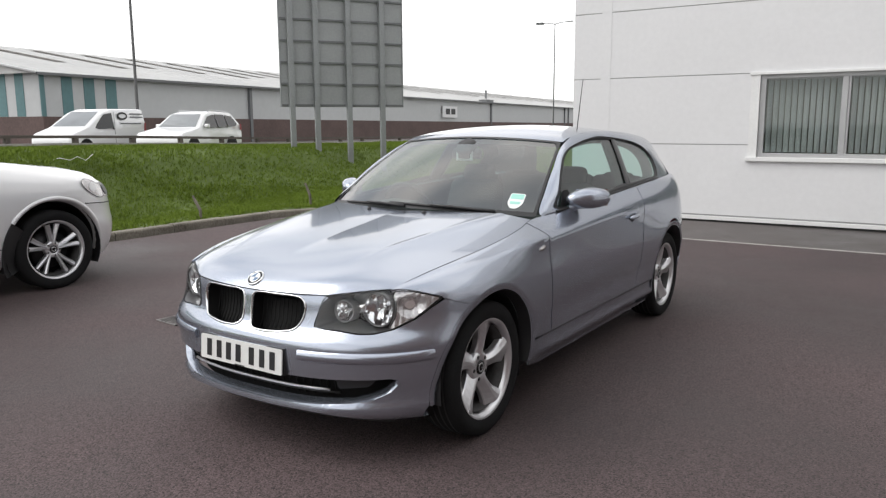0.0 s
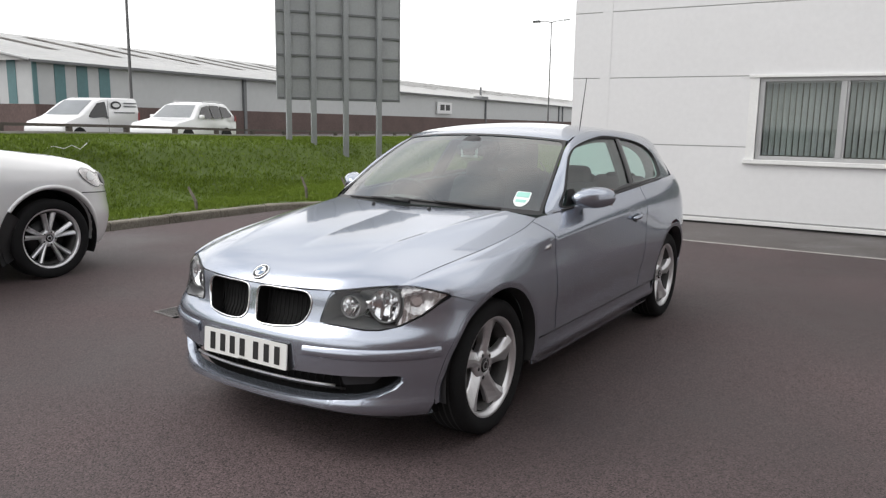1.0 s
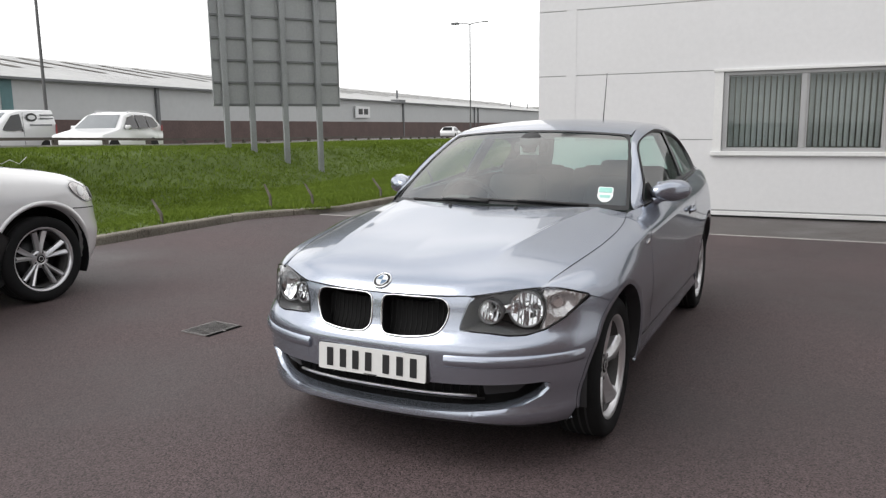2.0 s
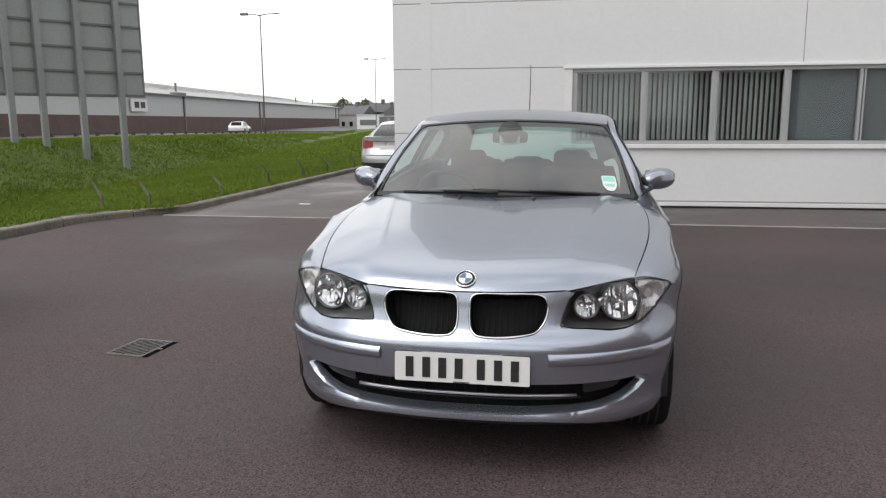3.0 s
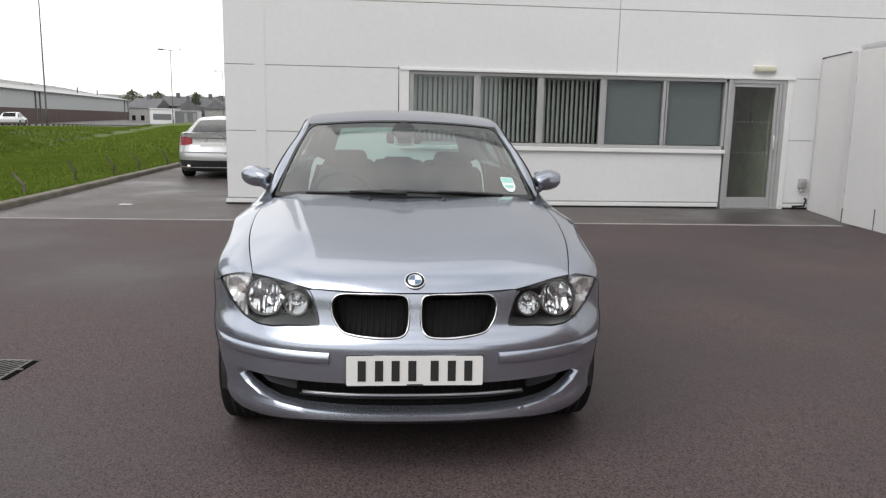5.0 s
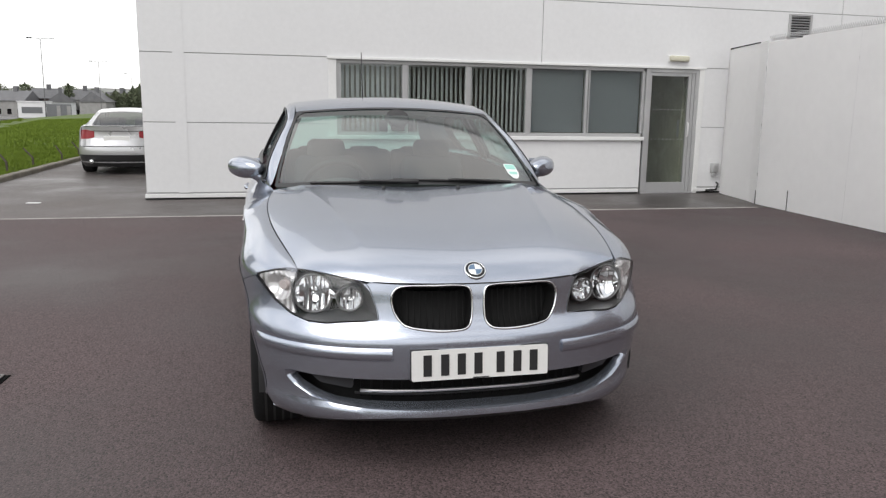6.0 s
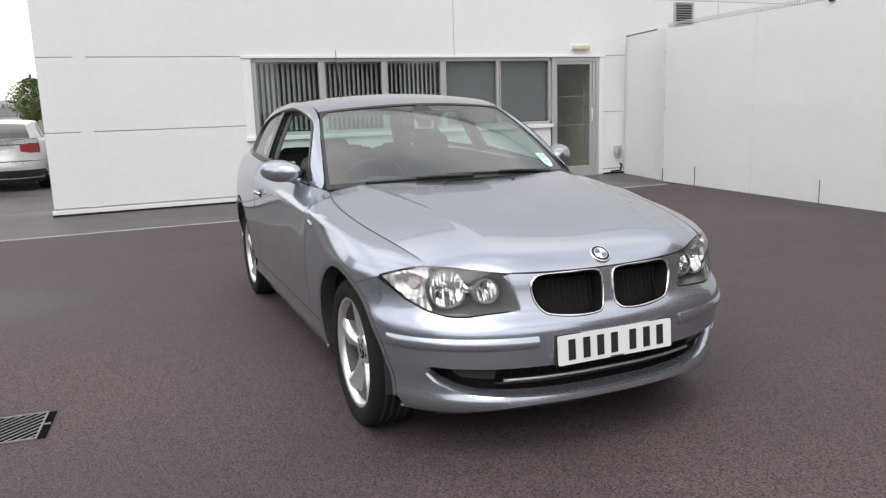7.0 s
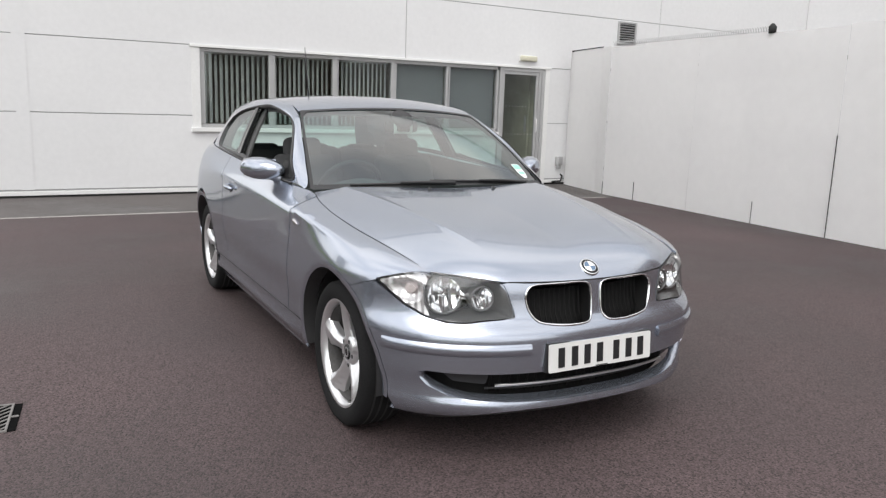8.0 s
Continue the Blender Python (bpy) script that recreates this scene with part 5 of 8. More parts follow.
def seam(k, dz):
    """The joint of bumper and wing, from the lamp's tip to the arch."""
    a = arch_f[-1]
    return (TIP[0] + (a[0] - TIP[0]) * k, TIP[1] + (a[1] - TIP[1]) * k + dz)


def chin(x):
    """Height of the bumper's lower edge: it drops towards the wheels."""
    return 0.252 - 0.046 * smoothstep(0.30, 0.74, abs(x))


half = [fz(x, chin(x)) for x in (0.0, 0.15, 0.3, 0.4, 0.5, 0.6, 0.66, 0.7, 0.74)]
half += [(HB.front_ay(-RC, 0.206), 0.206), (HB.front_ay(-RC, 0.26), 0.26)]
half += [(HB.front_ay(y, z), z) for y, z in arch_f]
half += [(HB.front_ay(y, z), z) for y, z in (seam(k, -0.0015) for k in (0.8, 0.6, 0.4, 0.2, 0.05))]
low = [p for p in HEAD[:11]][::-1]
half += [fz(x + 0.003 if k < 9 else x, z - 0.004) for k, (x, z) in enumerate(low[1:])]
half += [fz(0.376, 0.738), fz(0.30, 0.734), fz(0.20, 0.733), fz(0.08, 0.732), fz(0.0, 0.732)]
loop_r = half
loop_l = [(-a, z) for a, z in half[::-1]]
front_loop = loop_r[:-1] + [loop_r[-1]] + loop_l[1:-1]
kid_r = [fz(x, z) for x, z in rounded(KID, 4, 0.4)]
kid_l = [(-a, z) for a, z in kid_r]
it = [fz(x, z) for x, z in INTAKE]
intake = it + [(-a, z) for a, z in it[::-1] if abs(a) > 1e-6]
bumper = part("front_bumper", sheet(front_loop, [kid_r, kid_l, intake], 0.013, HB.front, False, 0.02), PAINT, car)


def on_front(x, z, out=0.0):
    """A point on the nose, lifted off it."""
    a = HB.front_a(x, z)
    p = HB.front(a, z)
    q, r = HB.front(a + 0.01, z), HB.front(a, z + 0.01)
    n = (q - p).cross(r - p).normalized()
    return p + n * out


# under the bumper: dark splitter
part("splitter", grid(lambda u, v: HB.front((u - 0.5) * 1.6, chin(HB.front((u - 0.5) * 1.6, 0.25).x) + 0.006 - 0.040 * v) + Vector((0, 0.008 + 0.022 * v, 0)), 36, 3, False), "black_plastic", bumper)

# kidney grilles
for s in (1, -1):
    kid = new("kidney_grille")
    kid.parent = car
    loop = rounded(KID, 5, 0.4)
    cx, cz = sum(p[0] for p in loop) / len(loop), sum(p[1] for p in loop) / len(loop)

    def ringk(u, v):
        j = int(round(u * len(loop))) % len(loop)
        x, z = loop[j]
        d = Vector((cx - x, cz - z)).normalized()
        w, o = ((-0.004, 0.0), (-0.003, 0.004), (0.001, 0.006), (0.004, 0.004), (0.005, -0.006))[int(round(v * 4))]
        return mirrored(on_front(x + d.x * w, z + d.y * w, o), s)
    part("chrome_surround", grid(ringk, len(loop), 4, s < 0, closed=True), "chrome", kid, "polished chrome surround")
    def throat(u, v):
        x, z = loop[int(round(u * len(loop))) % len(loop)]
        d = Vector((cx - x, cz - z)).normalized() * 0.0045
        return mirrored(on_front(x + d.x, z + d.y, -0.004 - 0.068 * v), s)
    part("throat", grid(throat, len(loop), 3, s < 0, closed=True), "grille_black", kid)
    part("backing", sheet(loop, [], 0.05, lambda x, z: mirrored(on_front(x, z, -0.07), s), s < 0, 0.0), "grille_black", kid)
    for k in range(11):
        x = 0.045 + k * 0.0235
        zs = [z for X, z in loop if abs(X - x) < 0.02]
        z0, z1 = min(zs) + 0.006, max(zs) - 0.006
        part("slat", rod([mirrored(on_front(x, z0 + (z1 - z0) * j / 4, -0.052), s) for j in range(5)], 0.0030, 5), "grille_black", kid)

# lower intake
intake_part = new("lower_grille")
intake_part.parent = car
part("backing", grid(lambda u, v: on_front((u - 0.5) * 1.52, 0.265 + 0.15 * v, -0.10), 30, 2), "grille_black", intake_part)
for z in (0.318, 0.362, 0.382):
    part("slat", rod([on_front(-0.46 + 0.92 * k / 14, z, -0.055) for k in range(15)], 0.005, 5), "black_plastic", intake_part)
part("chrome_strip", rod([on_front(-0.43 + 0.86 * k / 16, 0.339, -0.018) for k in range(17)], 0.0062, 6), "satin_metal", intake_part, "thin grey trim bar")
for k in range(23):
    x = -0.44 + 0.04 * k
    part("grille_rib", rod([on_front(x, 0.30, -0.075), on_front(x, 0.40, -0.075)], 0.004, 4), "grille_black", intake_part)
for s in (1, -1):
    part("fog_blank", sheet(softbox([(0.46, 0.335), (0.585, 0.345), (0.63, 0.388), (0.46, 0.390)], 0.012), [], 0.04, lambda x, z: mirrored(on_front(x, z, -0.035), s), s < 0, 0.02), "black_plastic", intake_part)
    # painted scoop that closes each end of the intake
    OUT = [(0.668, 0.404), (0.690, 0.394), (0.688, 0.375), (0.660, 0.341), (0.60, 0.308), (0.52, 0.292), (0.40, 0.283), (0.22, 0.278), (0.0, 0.276)]
    INN = [(0.652, 0.403), (0.664, 0.392), (0.660, 0.375), (0.634, 0.350), (0.580, 0.323), (0.508, 0.305), (0.40, 0.296), (0.22, 0.292), (0.0, 0.291)]

    def scoop(u, v):
        t = v * (len(OUT) - 1)
        k = min(int(t), len(OUT) - 2)
        f = t - k
        a, b = [Vector(p[k]).lerp(Vector(p[k + 1]), f) for p in (OUT, INN)]
        q = a.lerp(b, u)
        return mirrored(on_front(q.x, q.y, -0.001) + Vector((-0.012 * smoothstep(0.45, 0.66, q.x) * u, 0.040 * u**1.3, 0.002 * u)), s)
    part("intake_scoop", grid(scoop, 5, 40, s < 0), PAINT, bumper)
    # rub strip
    def strip(u, v):
        x = 0.318 + (0.789 - 0.318) * u
        z = 0.471 + 0.047 * v - 0.002 * u
        return mirrored(on_front(x, z, (0.002 if v in (0, 1) else 0.013) * (1 - 0.7 * max(0, u - 0.97) / 0.03)), s)
    bm = grid(strip, 24, 4, s < 0)
    part("rub_strip", turn_in(bm, 0.012), PAINT, bumper)
    part("tow_cover", sheet(softbox([(0.335, 0.425), (0.40, 0.425), (0.40, 0.485), (0.335, 0.485)], 0.006), [], 0.05, lambda x, z: mirrored(on_front(x, z, 0.0015), s), s < 0, 0.002), PAINT, bumper) if s < 0 else None

# head lamps
for s in (1, -1):
    lamp = new("head_lamp")
    lamp.parent = car
    loop = rounded(HEAD, 4, 0.4)
    mx, mz = 0.56, 0.675
    lens = part("lens", sheet(loop, [], 0.03, lambda x, z: mirrored(on_front(x, z, 0.003 + 0.006 * max(0, 1 - ((x - mx) / 0.2) ** 2)), s), s < 0, 0.0), "lens", lamp, "clear plastic lens")
    lens.visible_shadow = False

    def bowl(u, v):
        j = int(round(u * len(loop))) % len(loop)
        x, z = loop[j]
        k = 1 - 0.20 * v
        return mirrored(on_front(mx + (x - mx) * k, mz + (z - mz) * k, -0.001) + Vector((0, 0.150 * v, 0)), s)
    part("housing", grid(bowl, len(loop), 4, s < 0, closed=True), "lamp_housing", lamp, "dark grey lamp housing")
    part("housing_back", sheet(loop, [], 0.05, lambda x, z: mirrored(on_front(mx + (x - mx) * 0.9, mz + (z - mz) * 0.9, -0.002) + Vector((0, 0.148, 0)), s), s < 0, 0.0), "lamp_housing", lamp)

    def lens_rim(u, v):
        x, z = loop[int(round(u * len(loop))) % len(loop)]
        k, o = ((1.007, -0.008), (1.004, 0.002), (0.994, 0.0048))[int(round(v * 2))]
        return mirrored(on_front(mx + (x - mx) * k, mz + (z - mz) * (k if k > 1 else 0.988), o), s)
    part("lens_edge", grid(lens_rim, len(loop), 2, s < 0, closed=True), "black_plastic", lamp)
    rng = random.Random(5)
    for x, z, r, back in ((0.453, 0.670, 0.045, 0.046), (0.580, 0.679, 0.070, 0.046)):
        c = on_front(x, z, 0) + Vector((0, back, 0))
        nrm = Vector((0.16, -0.98, 0.04)).normalized()
        q = Matrix.Translation(c) @ nrm.to_track_quat("X", "Z").to_matrix().to_4x4()
        ref = new("reflector")
        ref.parent = lamp
        bm = lathe([(r + 0.004, -0.045), (r + 0.005, 0.004), (r + 0.002, 0.008), (r - 0.002, 0.006), (r - 0.003, -0.004)], 36)
        bm.transform(q)
        if s < 0:
            bm.transform(Matrix.Diagonal((-1, 1, 1, 1)))
        part("bezel", bm, "lamp_housing", ref, "dark grey ring")
        # stepped mirror bowl: upright flutes, each tilted its own way
        bm = bmesh.new()
        flutes = 9
        for k in range(flutes):
            y0, y1 = (-1 + 2 * k / flutes) * r, (-1 + 2 * (k + 1) / flutes) * r
            tilt = rng.uniform(-0.006, 0.006)
            cols = []
            for yy, dt in ((y0, -1), (y1, 1)):
                hz = math.sqrt(max(1e-6, r * r - yy * yy))
                cols.append([bm.verts.new((-0.050 * (1 - (yy * yy + zz * zz) / r**2) - 0.003 + tilt * dt * 0.5, yy, zz)) for zz in (hz * (-1 + j / 5) for j in range(11))])
            for j in range(10):
                bm.faces.new((cols[0][j], cols[1][j], cols[1][j + 1], cols[0][j + 1]))
        bm.transform(q)
        if s < 0:
            bm.transform(Matrix.Diagonal((-1, 1, 1, 1)))
        part("mirror_bowl", bm, "lamp_chrome", ref, "fluted chrome bowl")
        bm = lathe([(0.001, 0.0), (0.009, -0.004), (0.010, -0.03), (0.010, -0.05)], 14)
        bm.transform(q)
        if s < 0:
            bm.transform(Matrix.Diagonal((-1, 1, 1, 1)))
        part("bulb", bm, "chrome", ref)
    # bright bridge between the two bowls
    part("bridge", prism(softbox([(0.486, 0.662), (0.524, 0.664), (0.524, 0.700), (0.486, 0.690)], 0.006), 0.012, lambda u, v, w: mirrored(on_front(u, v, 0) + Vector((0, 0.070 - w, 0)), s)), "lamp_chrome", lamp)
    # outer third: a clear indicator bowl and its bright end plate
    ind = [(0.640, 0.7600), (0.662, 0.70), (0.660, 0.65), (0.648, 0.6080), (0.662, 0.6120), (0.7160, 0.6470), (0.7560, 0.6900), (0.7800, 0.7228), (0.742, 0.7425), (0.692, 0.7555), (0.655, 0.7600)]

    def dish(x, z):
        d = min(1.0, ((x - 0.705) / 0.044) ** 2 + ((z - 0.700) / 0.050) ** 2)
        # a bowl with upright ripples
        return mirrored(on_front(x, z, -0.004 - 0.030 * (1 - d) - 0.0016 * math.sin(x * 330)), s)
    part("indicator_bowl", sheet(softbox(ind, 0.006), [], 0.0042, dish, s < 0, 0.01), "lamp_silver", lamp, "bright indicator bowl")
    part("indicator_bulb", sheet(rounded([(0.688, 0.700), (0.704, 0.682), (0.720, 0.700), (0.704, 0.722)], 4), [], 0.02, lambda x, z: mirrored(on_front(x, z, -0.020), s), s < 0, 0.012), "amber", lamp, "faint pinkish bulb cover")
    # dark web between the main bowl and the indicator
    part("web", rod([mirrored(on_front(x, z, -0.004), s) for x, z in ((0.640, 0.757), (0.658, 0.72), (0.660, 0.68), (0.655, 0.645), (0.645, 0.612))], 0.0035, 6), "lamp_housing", lamp)

for x0, x1, z0, z1 in ((-0.376, 0.376, 0.7385, 0.7335),):
    part("shut_line", rod([on_front(x0 + (x1 - x0) * k / 24, z0 + (z1 - z0) * math.sin(math.pi * k / 24), 0.0030) for k in range(25)], 0.0026, 5), "dark_gap", bumper)

# bonnet, with its rear edge under the screen
bon = part("bonnet", turn_in(grid(lambda u, v: bonnet_point(HB, (u * 2 - 1) * 0.9955, v**1.35), 140, 64), 0.018), PAINT, car)
for s in (1, -1):
    c = bonnet_point(HB, s * 0.26, 0.945)
    part("washer_jet", rod([c + Vector((0, 0, -0.004)), c + Vector((0, 0.008, 0.012))], [0.012, 0.008], 8), "black_plastic", bon)
# round badge on the nose: plain disc in quarters
bv = 0.034
bc = bonnet_point(HB, 0, bv)
nb = Vector((0, -(bonnet_point(HB, 0, bv + 0.02) - bonnet_point(HB, 0, bv - 0.02)).z, (bonnet_point(HB, 0, bv + 0.02) - bonnet_point(HB, 0, bv - 0.02)).y)).normalized()
badge = new("nose_badge")
badge.parent = car
bq = Matrix.Translation(bc) @ nb.to_track_quat("X", "Z").to_matrix().to_4x4()
for nm, prof, mt in (("badge_rim", [(0.041, -0.012), (0.041, 0.004), (0.038, 0.007), (0.036, 0.006)], "chrome"), ("badge_band", [(0.037, 0.004), (0.026, 0.007)], "black_gloss"), ("badge_ring", [(0.027, 0.006), (0.026, 0.009), (0.024, 0.008)], "chrome")):
    b = lathe(prof, 36)
    b.transform(bq)
    part(nm, b, mt, badge)
for k in range(4):
    b = bmesh.new()
    c0 = b.verts.new((0.008, 0, 0))
    edge = [b.verts.new((0.0075, 0.025 * math.cos(a), 0.025 * math.sin(a))) for a in (math.pi / 2 * k + math.pi / 2 * j / 8 for j in range(9))]
    for p, q in zip(edge, edge[1:]):
        b.faces.new((c0, p, q))
    b.transform(bq)
    part("badge_quarter", b, "badge_blue" if k % 2 else "badge_white", badge)

# number plate with plain bars
plate = new("number_plate")
plate.parent = car
pm = Matrix.Translation((0, -0.760, 0.457)) @ Matrix.Rotation(radians(-4), 4, "X")
b = prism(softbox([(-0.254, -0.055), (0.254, -0.055), (0.254, 0.055), (-0.254, 0.055)], 0.008), 0.006, lambda u, v, w: Vector((u, -w, v)))
b.transform(pm)
part("plate", b, "plate_white", plate, smooth=False)
for x in (-0.197, -0.133, -0.072, -0.010, 0.073, 0.137, 0.199):
    b = box(x - 0.015, x + 0.015, -0.0085, -0.0062, -0.0385, 0.0385)
    b.transform(pm)
    part("plate_bar", b, "ink", plate, smooth=False)
b = box(-0.03, 0.03, -0.0085, -0.0062, -0.0535, -0.0500)
b.transform(pm)
part("plate_bar", b, "ink", plate, smooth=False)
part("plate_holder", box(-0.256, 0.256, -0.754, -0.735, 0.399, 0.515), "black_plastic", plate, smooth=False)

# sides
def shoulder_w(y, z):
    """The way over the shoulder at which the side is z high."""
    if z <= HB.z0:
        return z
    k = min(1.0, (z - HB.z0) / (HB.Ez(y) - HB.z0))
    return 1 - math.acos(k) / (math.pi / 2) * (1 - HB.z0)


LAMP_EDGE = []
for x, z in ((0.783, 0.7265), (0.743, 0.745), (0.692, 0.7585), (0.655, 0.7655)):
    y = HB.front(HB.front_a(x, z), z).y + 0.003
    LAMP_EDGE.append((y, min(0.985, shoulder_w(y, z))))
for s in (1, -1):
    fn = lay(HB.side, s)
    fl = s < 0
    # wing
    loop = [(y, shoulder_w(y, z)) for y, z in (seam(k, 0.0015) for k in (0.0, 0.2, 0.4, 0.6, 0.8))] + arc(0, ZH, RC, SEAM - 0.5, 10, 26) + [(0.412, 0.372), (0.600, 0.366), (0.572, 0.56), (0.553, 0.72), (0.540, 0.86), (0.535, 0.997), (0.3, 0.997), (0.0, 0.997), (-0.25, 0.997), (-0.42, 0.997), (-0.50, 0.997)] + LAMP_EDGE[::-1]
    wing = part("front_wing", sheet(loop, [], 0.022, fn, fl, 0.014, [HB.fold_line(0.16, 0.53)]), PAINT, car)
    # door
    loop = [(0.608, 0.366), (1.2, 0.362), (1.895, 0.358), (1.945, 0.5), (1.975, 0.65), (1.995, 0.80), (2.0, 0.998), (1.5, 0.998), (0.95, 0.998), (0.543, 0.998), (0.548, 0.86), (0.561, 0.72), (0.580, 0.56)]
    doorp = part("door", sheet(loop, [], 0.028, fn, fl, 0.014, [HB.fold_line(0.56, 1.985, 24)]), PAINT, car)
    # quarter panel
    loop = [(1.903, 0.358)] + [(2.66 - RC - 0.02, 0.356), (2.66 - RC, 0.366)] + arc(2.66, ZH, RC, 172, 12, 26) + [(3.072, 0.41), (3.10, 0.62), (3.12, 0.80), (3.10, 0.998), (2.5, 0.998), (2.008, 0.998), (2.003, 0.80), (1.983, 0.65), (1.953, 0.5)]
    part("quarter_panel", sheet(loop, [], 0.028, fn, fl, 0.014, [HB.fold_line(2.02, 2.62)]), PAINT, car)
    # sill
    def sill(u, v):
        z = 0.360 - 0.009 * u - 0.166 * v * (0.82 + 0.18 * smoothstep(0, 0.12, u))
        y0 = math.sqrt(RC**2 - (z - ZH) ** 2) - 0.002
        y = y0 + (2.290 - y0) * u
        # slightly hollow above, then tucked under
        out = -0.004 * math.sin(min(1, v / 0.5) * math.pi) - 0.050 * smoothstep(0.45, 1.0, v)
        near = HB.side_x(y, max(z, 0.2))
        x = near + (HB.side_x(y, 0.352) - 0.006 + out - near) * smoothstep(0.39, 0.62, y)
        return mirrored(Vector((x, y, z)), s)
    part("sill", turn_in(grid(sill, 24, 16, not fl), 0.012), PAINT, car)
    seam_y = [0.40 + 1.86 * k / 24 for k in range(25)]
    part("sill_seam", rod([mirrored(Vector((HB.side_x(y, 0.362) - 0.0005, y, 0.3655 - 0.0048 * (y - 0.4))), s) for y in seam_y], 0.0026, 5), "dark_gap", car)
    # wheel arch lips and liners
    for yc in (0.0, 2.66):
        def flare(u, v):
            a = radians((-10 if yc == 0 else -16) + (199 if yc == 0 else 205) * u)
            r = RC + 0.001 - (RC - RA) * v
            y, z = yc + r * math.cos(a), ZH + r * math.sin(a)
            x = HB.side(y, max(shoulder_w(y, z), 0.2)).x + 0.002 - 0.007 * v**2
            return mirrored(Vector((x, y, z)), s)
        part("arch_flare", grid(flare, 40, 4, not fl), PAINT, car)

        def lip(u, v):
            a = radians((-10 if yc == 0 else -16) + (199 if yc == 0 else 205) * u)
            y, z = yc + RA * math.cos(a), ZH + RA * math.sin(a)
            r = RA - 0.001 - 0.012 * v
            x = HB.side_x(y, max(z, 0.2)) - 0.006 - 0.06 * v
            return mirrored(Vector((x, yc + r * math.cos(a), ZH + r * math.sin(a))), s)
        # black in place of body paint: the lip's shade is put into its colour
        part("arch_lip_shade", grid(lip, 30, 3, not fl), "black_plastic", car)

        def liner(u, v):
            a = radians(-22 + 213 * u)
            r = RA - 0.008
            return mirrored(Vector((0.79 - 0.30 * v, yc + r * math.cos(a), max(0.16, ZH + r * math.sin(a)))), s)
        part("arch_liner", grid(liner, 24, 3, not fl), "black_plastic", car)
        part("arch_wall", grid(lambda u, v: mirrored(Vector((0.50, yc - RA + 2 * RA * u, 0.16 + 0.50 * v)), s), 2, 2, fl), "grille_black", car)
    # side repeater and handle
    b = prism(rounded([(-0.030, -0.008), (0.026, -0.012), (0.036, 0.0), (0.026, 0.012), (-0.028, 0.009)], 4), 0.004, lambda u, v, w: mirrored(HB.side(0.462 + u, shoulder_w(0.462 + u, 0.825 + v + u * 0.10)) + Vector((w + 0.001, 0, 0)), s))
    part("side_repeater", b, "lamp_silver", wing, "clear side indicator lens")
    hp = [HB.side(1.695 + 0.155 * t, shoulder_w(1.7, 0.842 + 0.010 * t)) + Vector((0.006 + 0.020 * math.sin(math.pi * (0.1 + 0.8 * t)), 0, 0.005)) for t in (0, 0.12, 0.3, 0.5, 0.7, 0.88, 1)]
    part("door_handle", rod([mirrored(p, s) for p in hp], [0.009, 0.013, 0.014, 0.014, 0.014, 0.013, 0.009], 8), PAINT, doorp, "body coloured pull handle")
    cup = prism(rounded([(-0.055, 0), (0, -0.024), (0.055, 0), (0, 0.022)], 5), 0.002, lambda u, v, w: mirrored(HB.side(1.765 + u, shoulder_w(1.765 + u, 0.843 + v)) + Vector((w + 0.0008, 0, 0)), s))
    part("handle_cup", cup, "black_plastic", doorp)
    # belt moulding
    part("belt_moulding", rod([mirrored(Vector((HB.Ex(y) + 0.002, y, HB.Ez(y) + 0.008)), s) for y in (0.83, 1.2, 1.5, 1.8, 2.1, 2.4, 2.56)], [0.007] * 6 + [0.003], 6), "black_plastic", car)
    # mirror
    mir = new("door_mirror")
    mir.parent = car

    def shell(u, v):
        th, ph = u * 2 * math.pi, v * math.pi
        cx, cz = math.cos(th), math.sin(th)
        e = lambda c, k: math.copysign(abs(c) ** k, c)
        lx = 0.102 * e(cx, 0.95) * math.sin(ph) ** 0.82
        lz = 0.061 * e(cz, 0.84) * math.sin(ph) ** 0.74
        ly = -0.110 * math.cos(ph) if ph < math.pi / 2 else 0.040 * (ph / (math.pi / 2) - 1)
        lz *= 1 - 0.22 * (lx < 0) * min(1, -lx / 0.1)
        p = Vector((0.856 + lx, 1.045 + ly + 0.66 * lx, 1.030 + lz + 0.03 * lx))
        return mirrored(p, s)
    part("shell", grid(shell, 28, 14, not fl, closed=True), PAINT, mir)

    b = grid(lambda u, v: mirrored(Vector((0.856 + (u - 0.5) * 0.15, 1.089 + 0.66 * (u - 0.5) * 0.15, 1.030 + (v - 0.5) * 0.095)), s), 4, 4, fl)
    part("mirror_glass", b, "mirror", mir)
    part("stalk", rod([mirrored(Vector(p), s) for p in ((0.766, 0.985, 0.972), (0.785, 0.98, 0.983), (0.812, 0.983, 0.999), (0.85, 0.99, 1.012))], [0.040, 0.031, 0.030, 0.036], 12), PAINT, mir)
    tri = [(HB.glass_x(y, z) + 0.004, y, z) for y, z in ((0.87, 0.990), (1.02, 0.992), (1.02, 1.075), (0.955, 1.075))]
    b = bmesh.new()
    b.faces.new([b.verts.new(mirrored(Vector(p) + Vector((0.006, 0, 0)), s)) for p in tri])
    bmesh.ops.solidify(b, geom=b.faces[:], thickness=0.01)
    part("corner_cover", b, "black_plastic", mir, smooth=False)

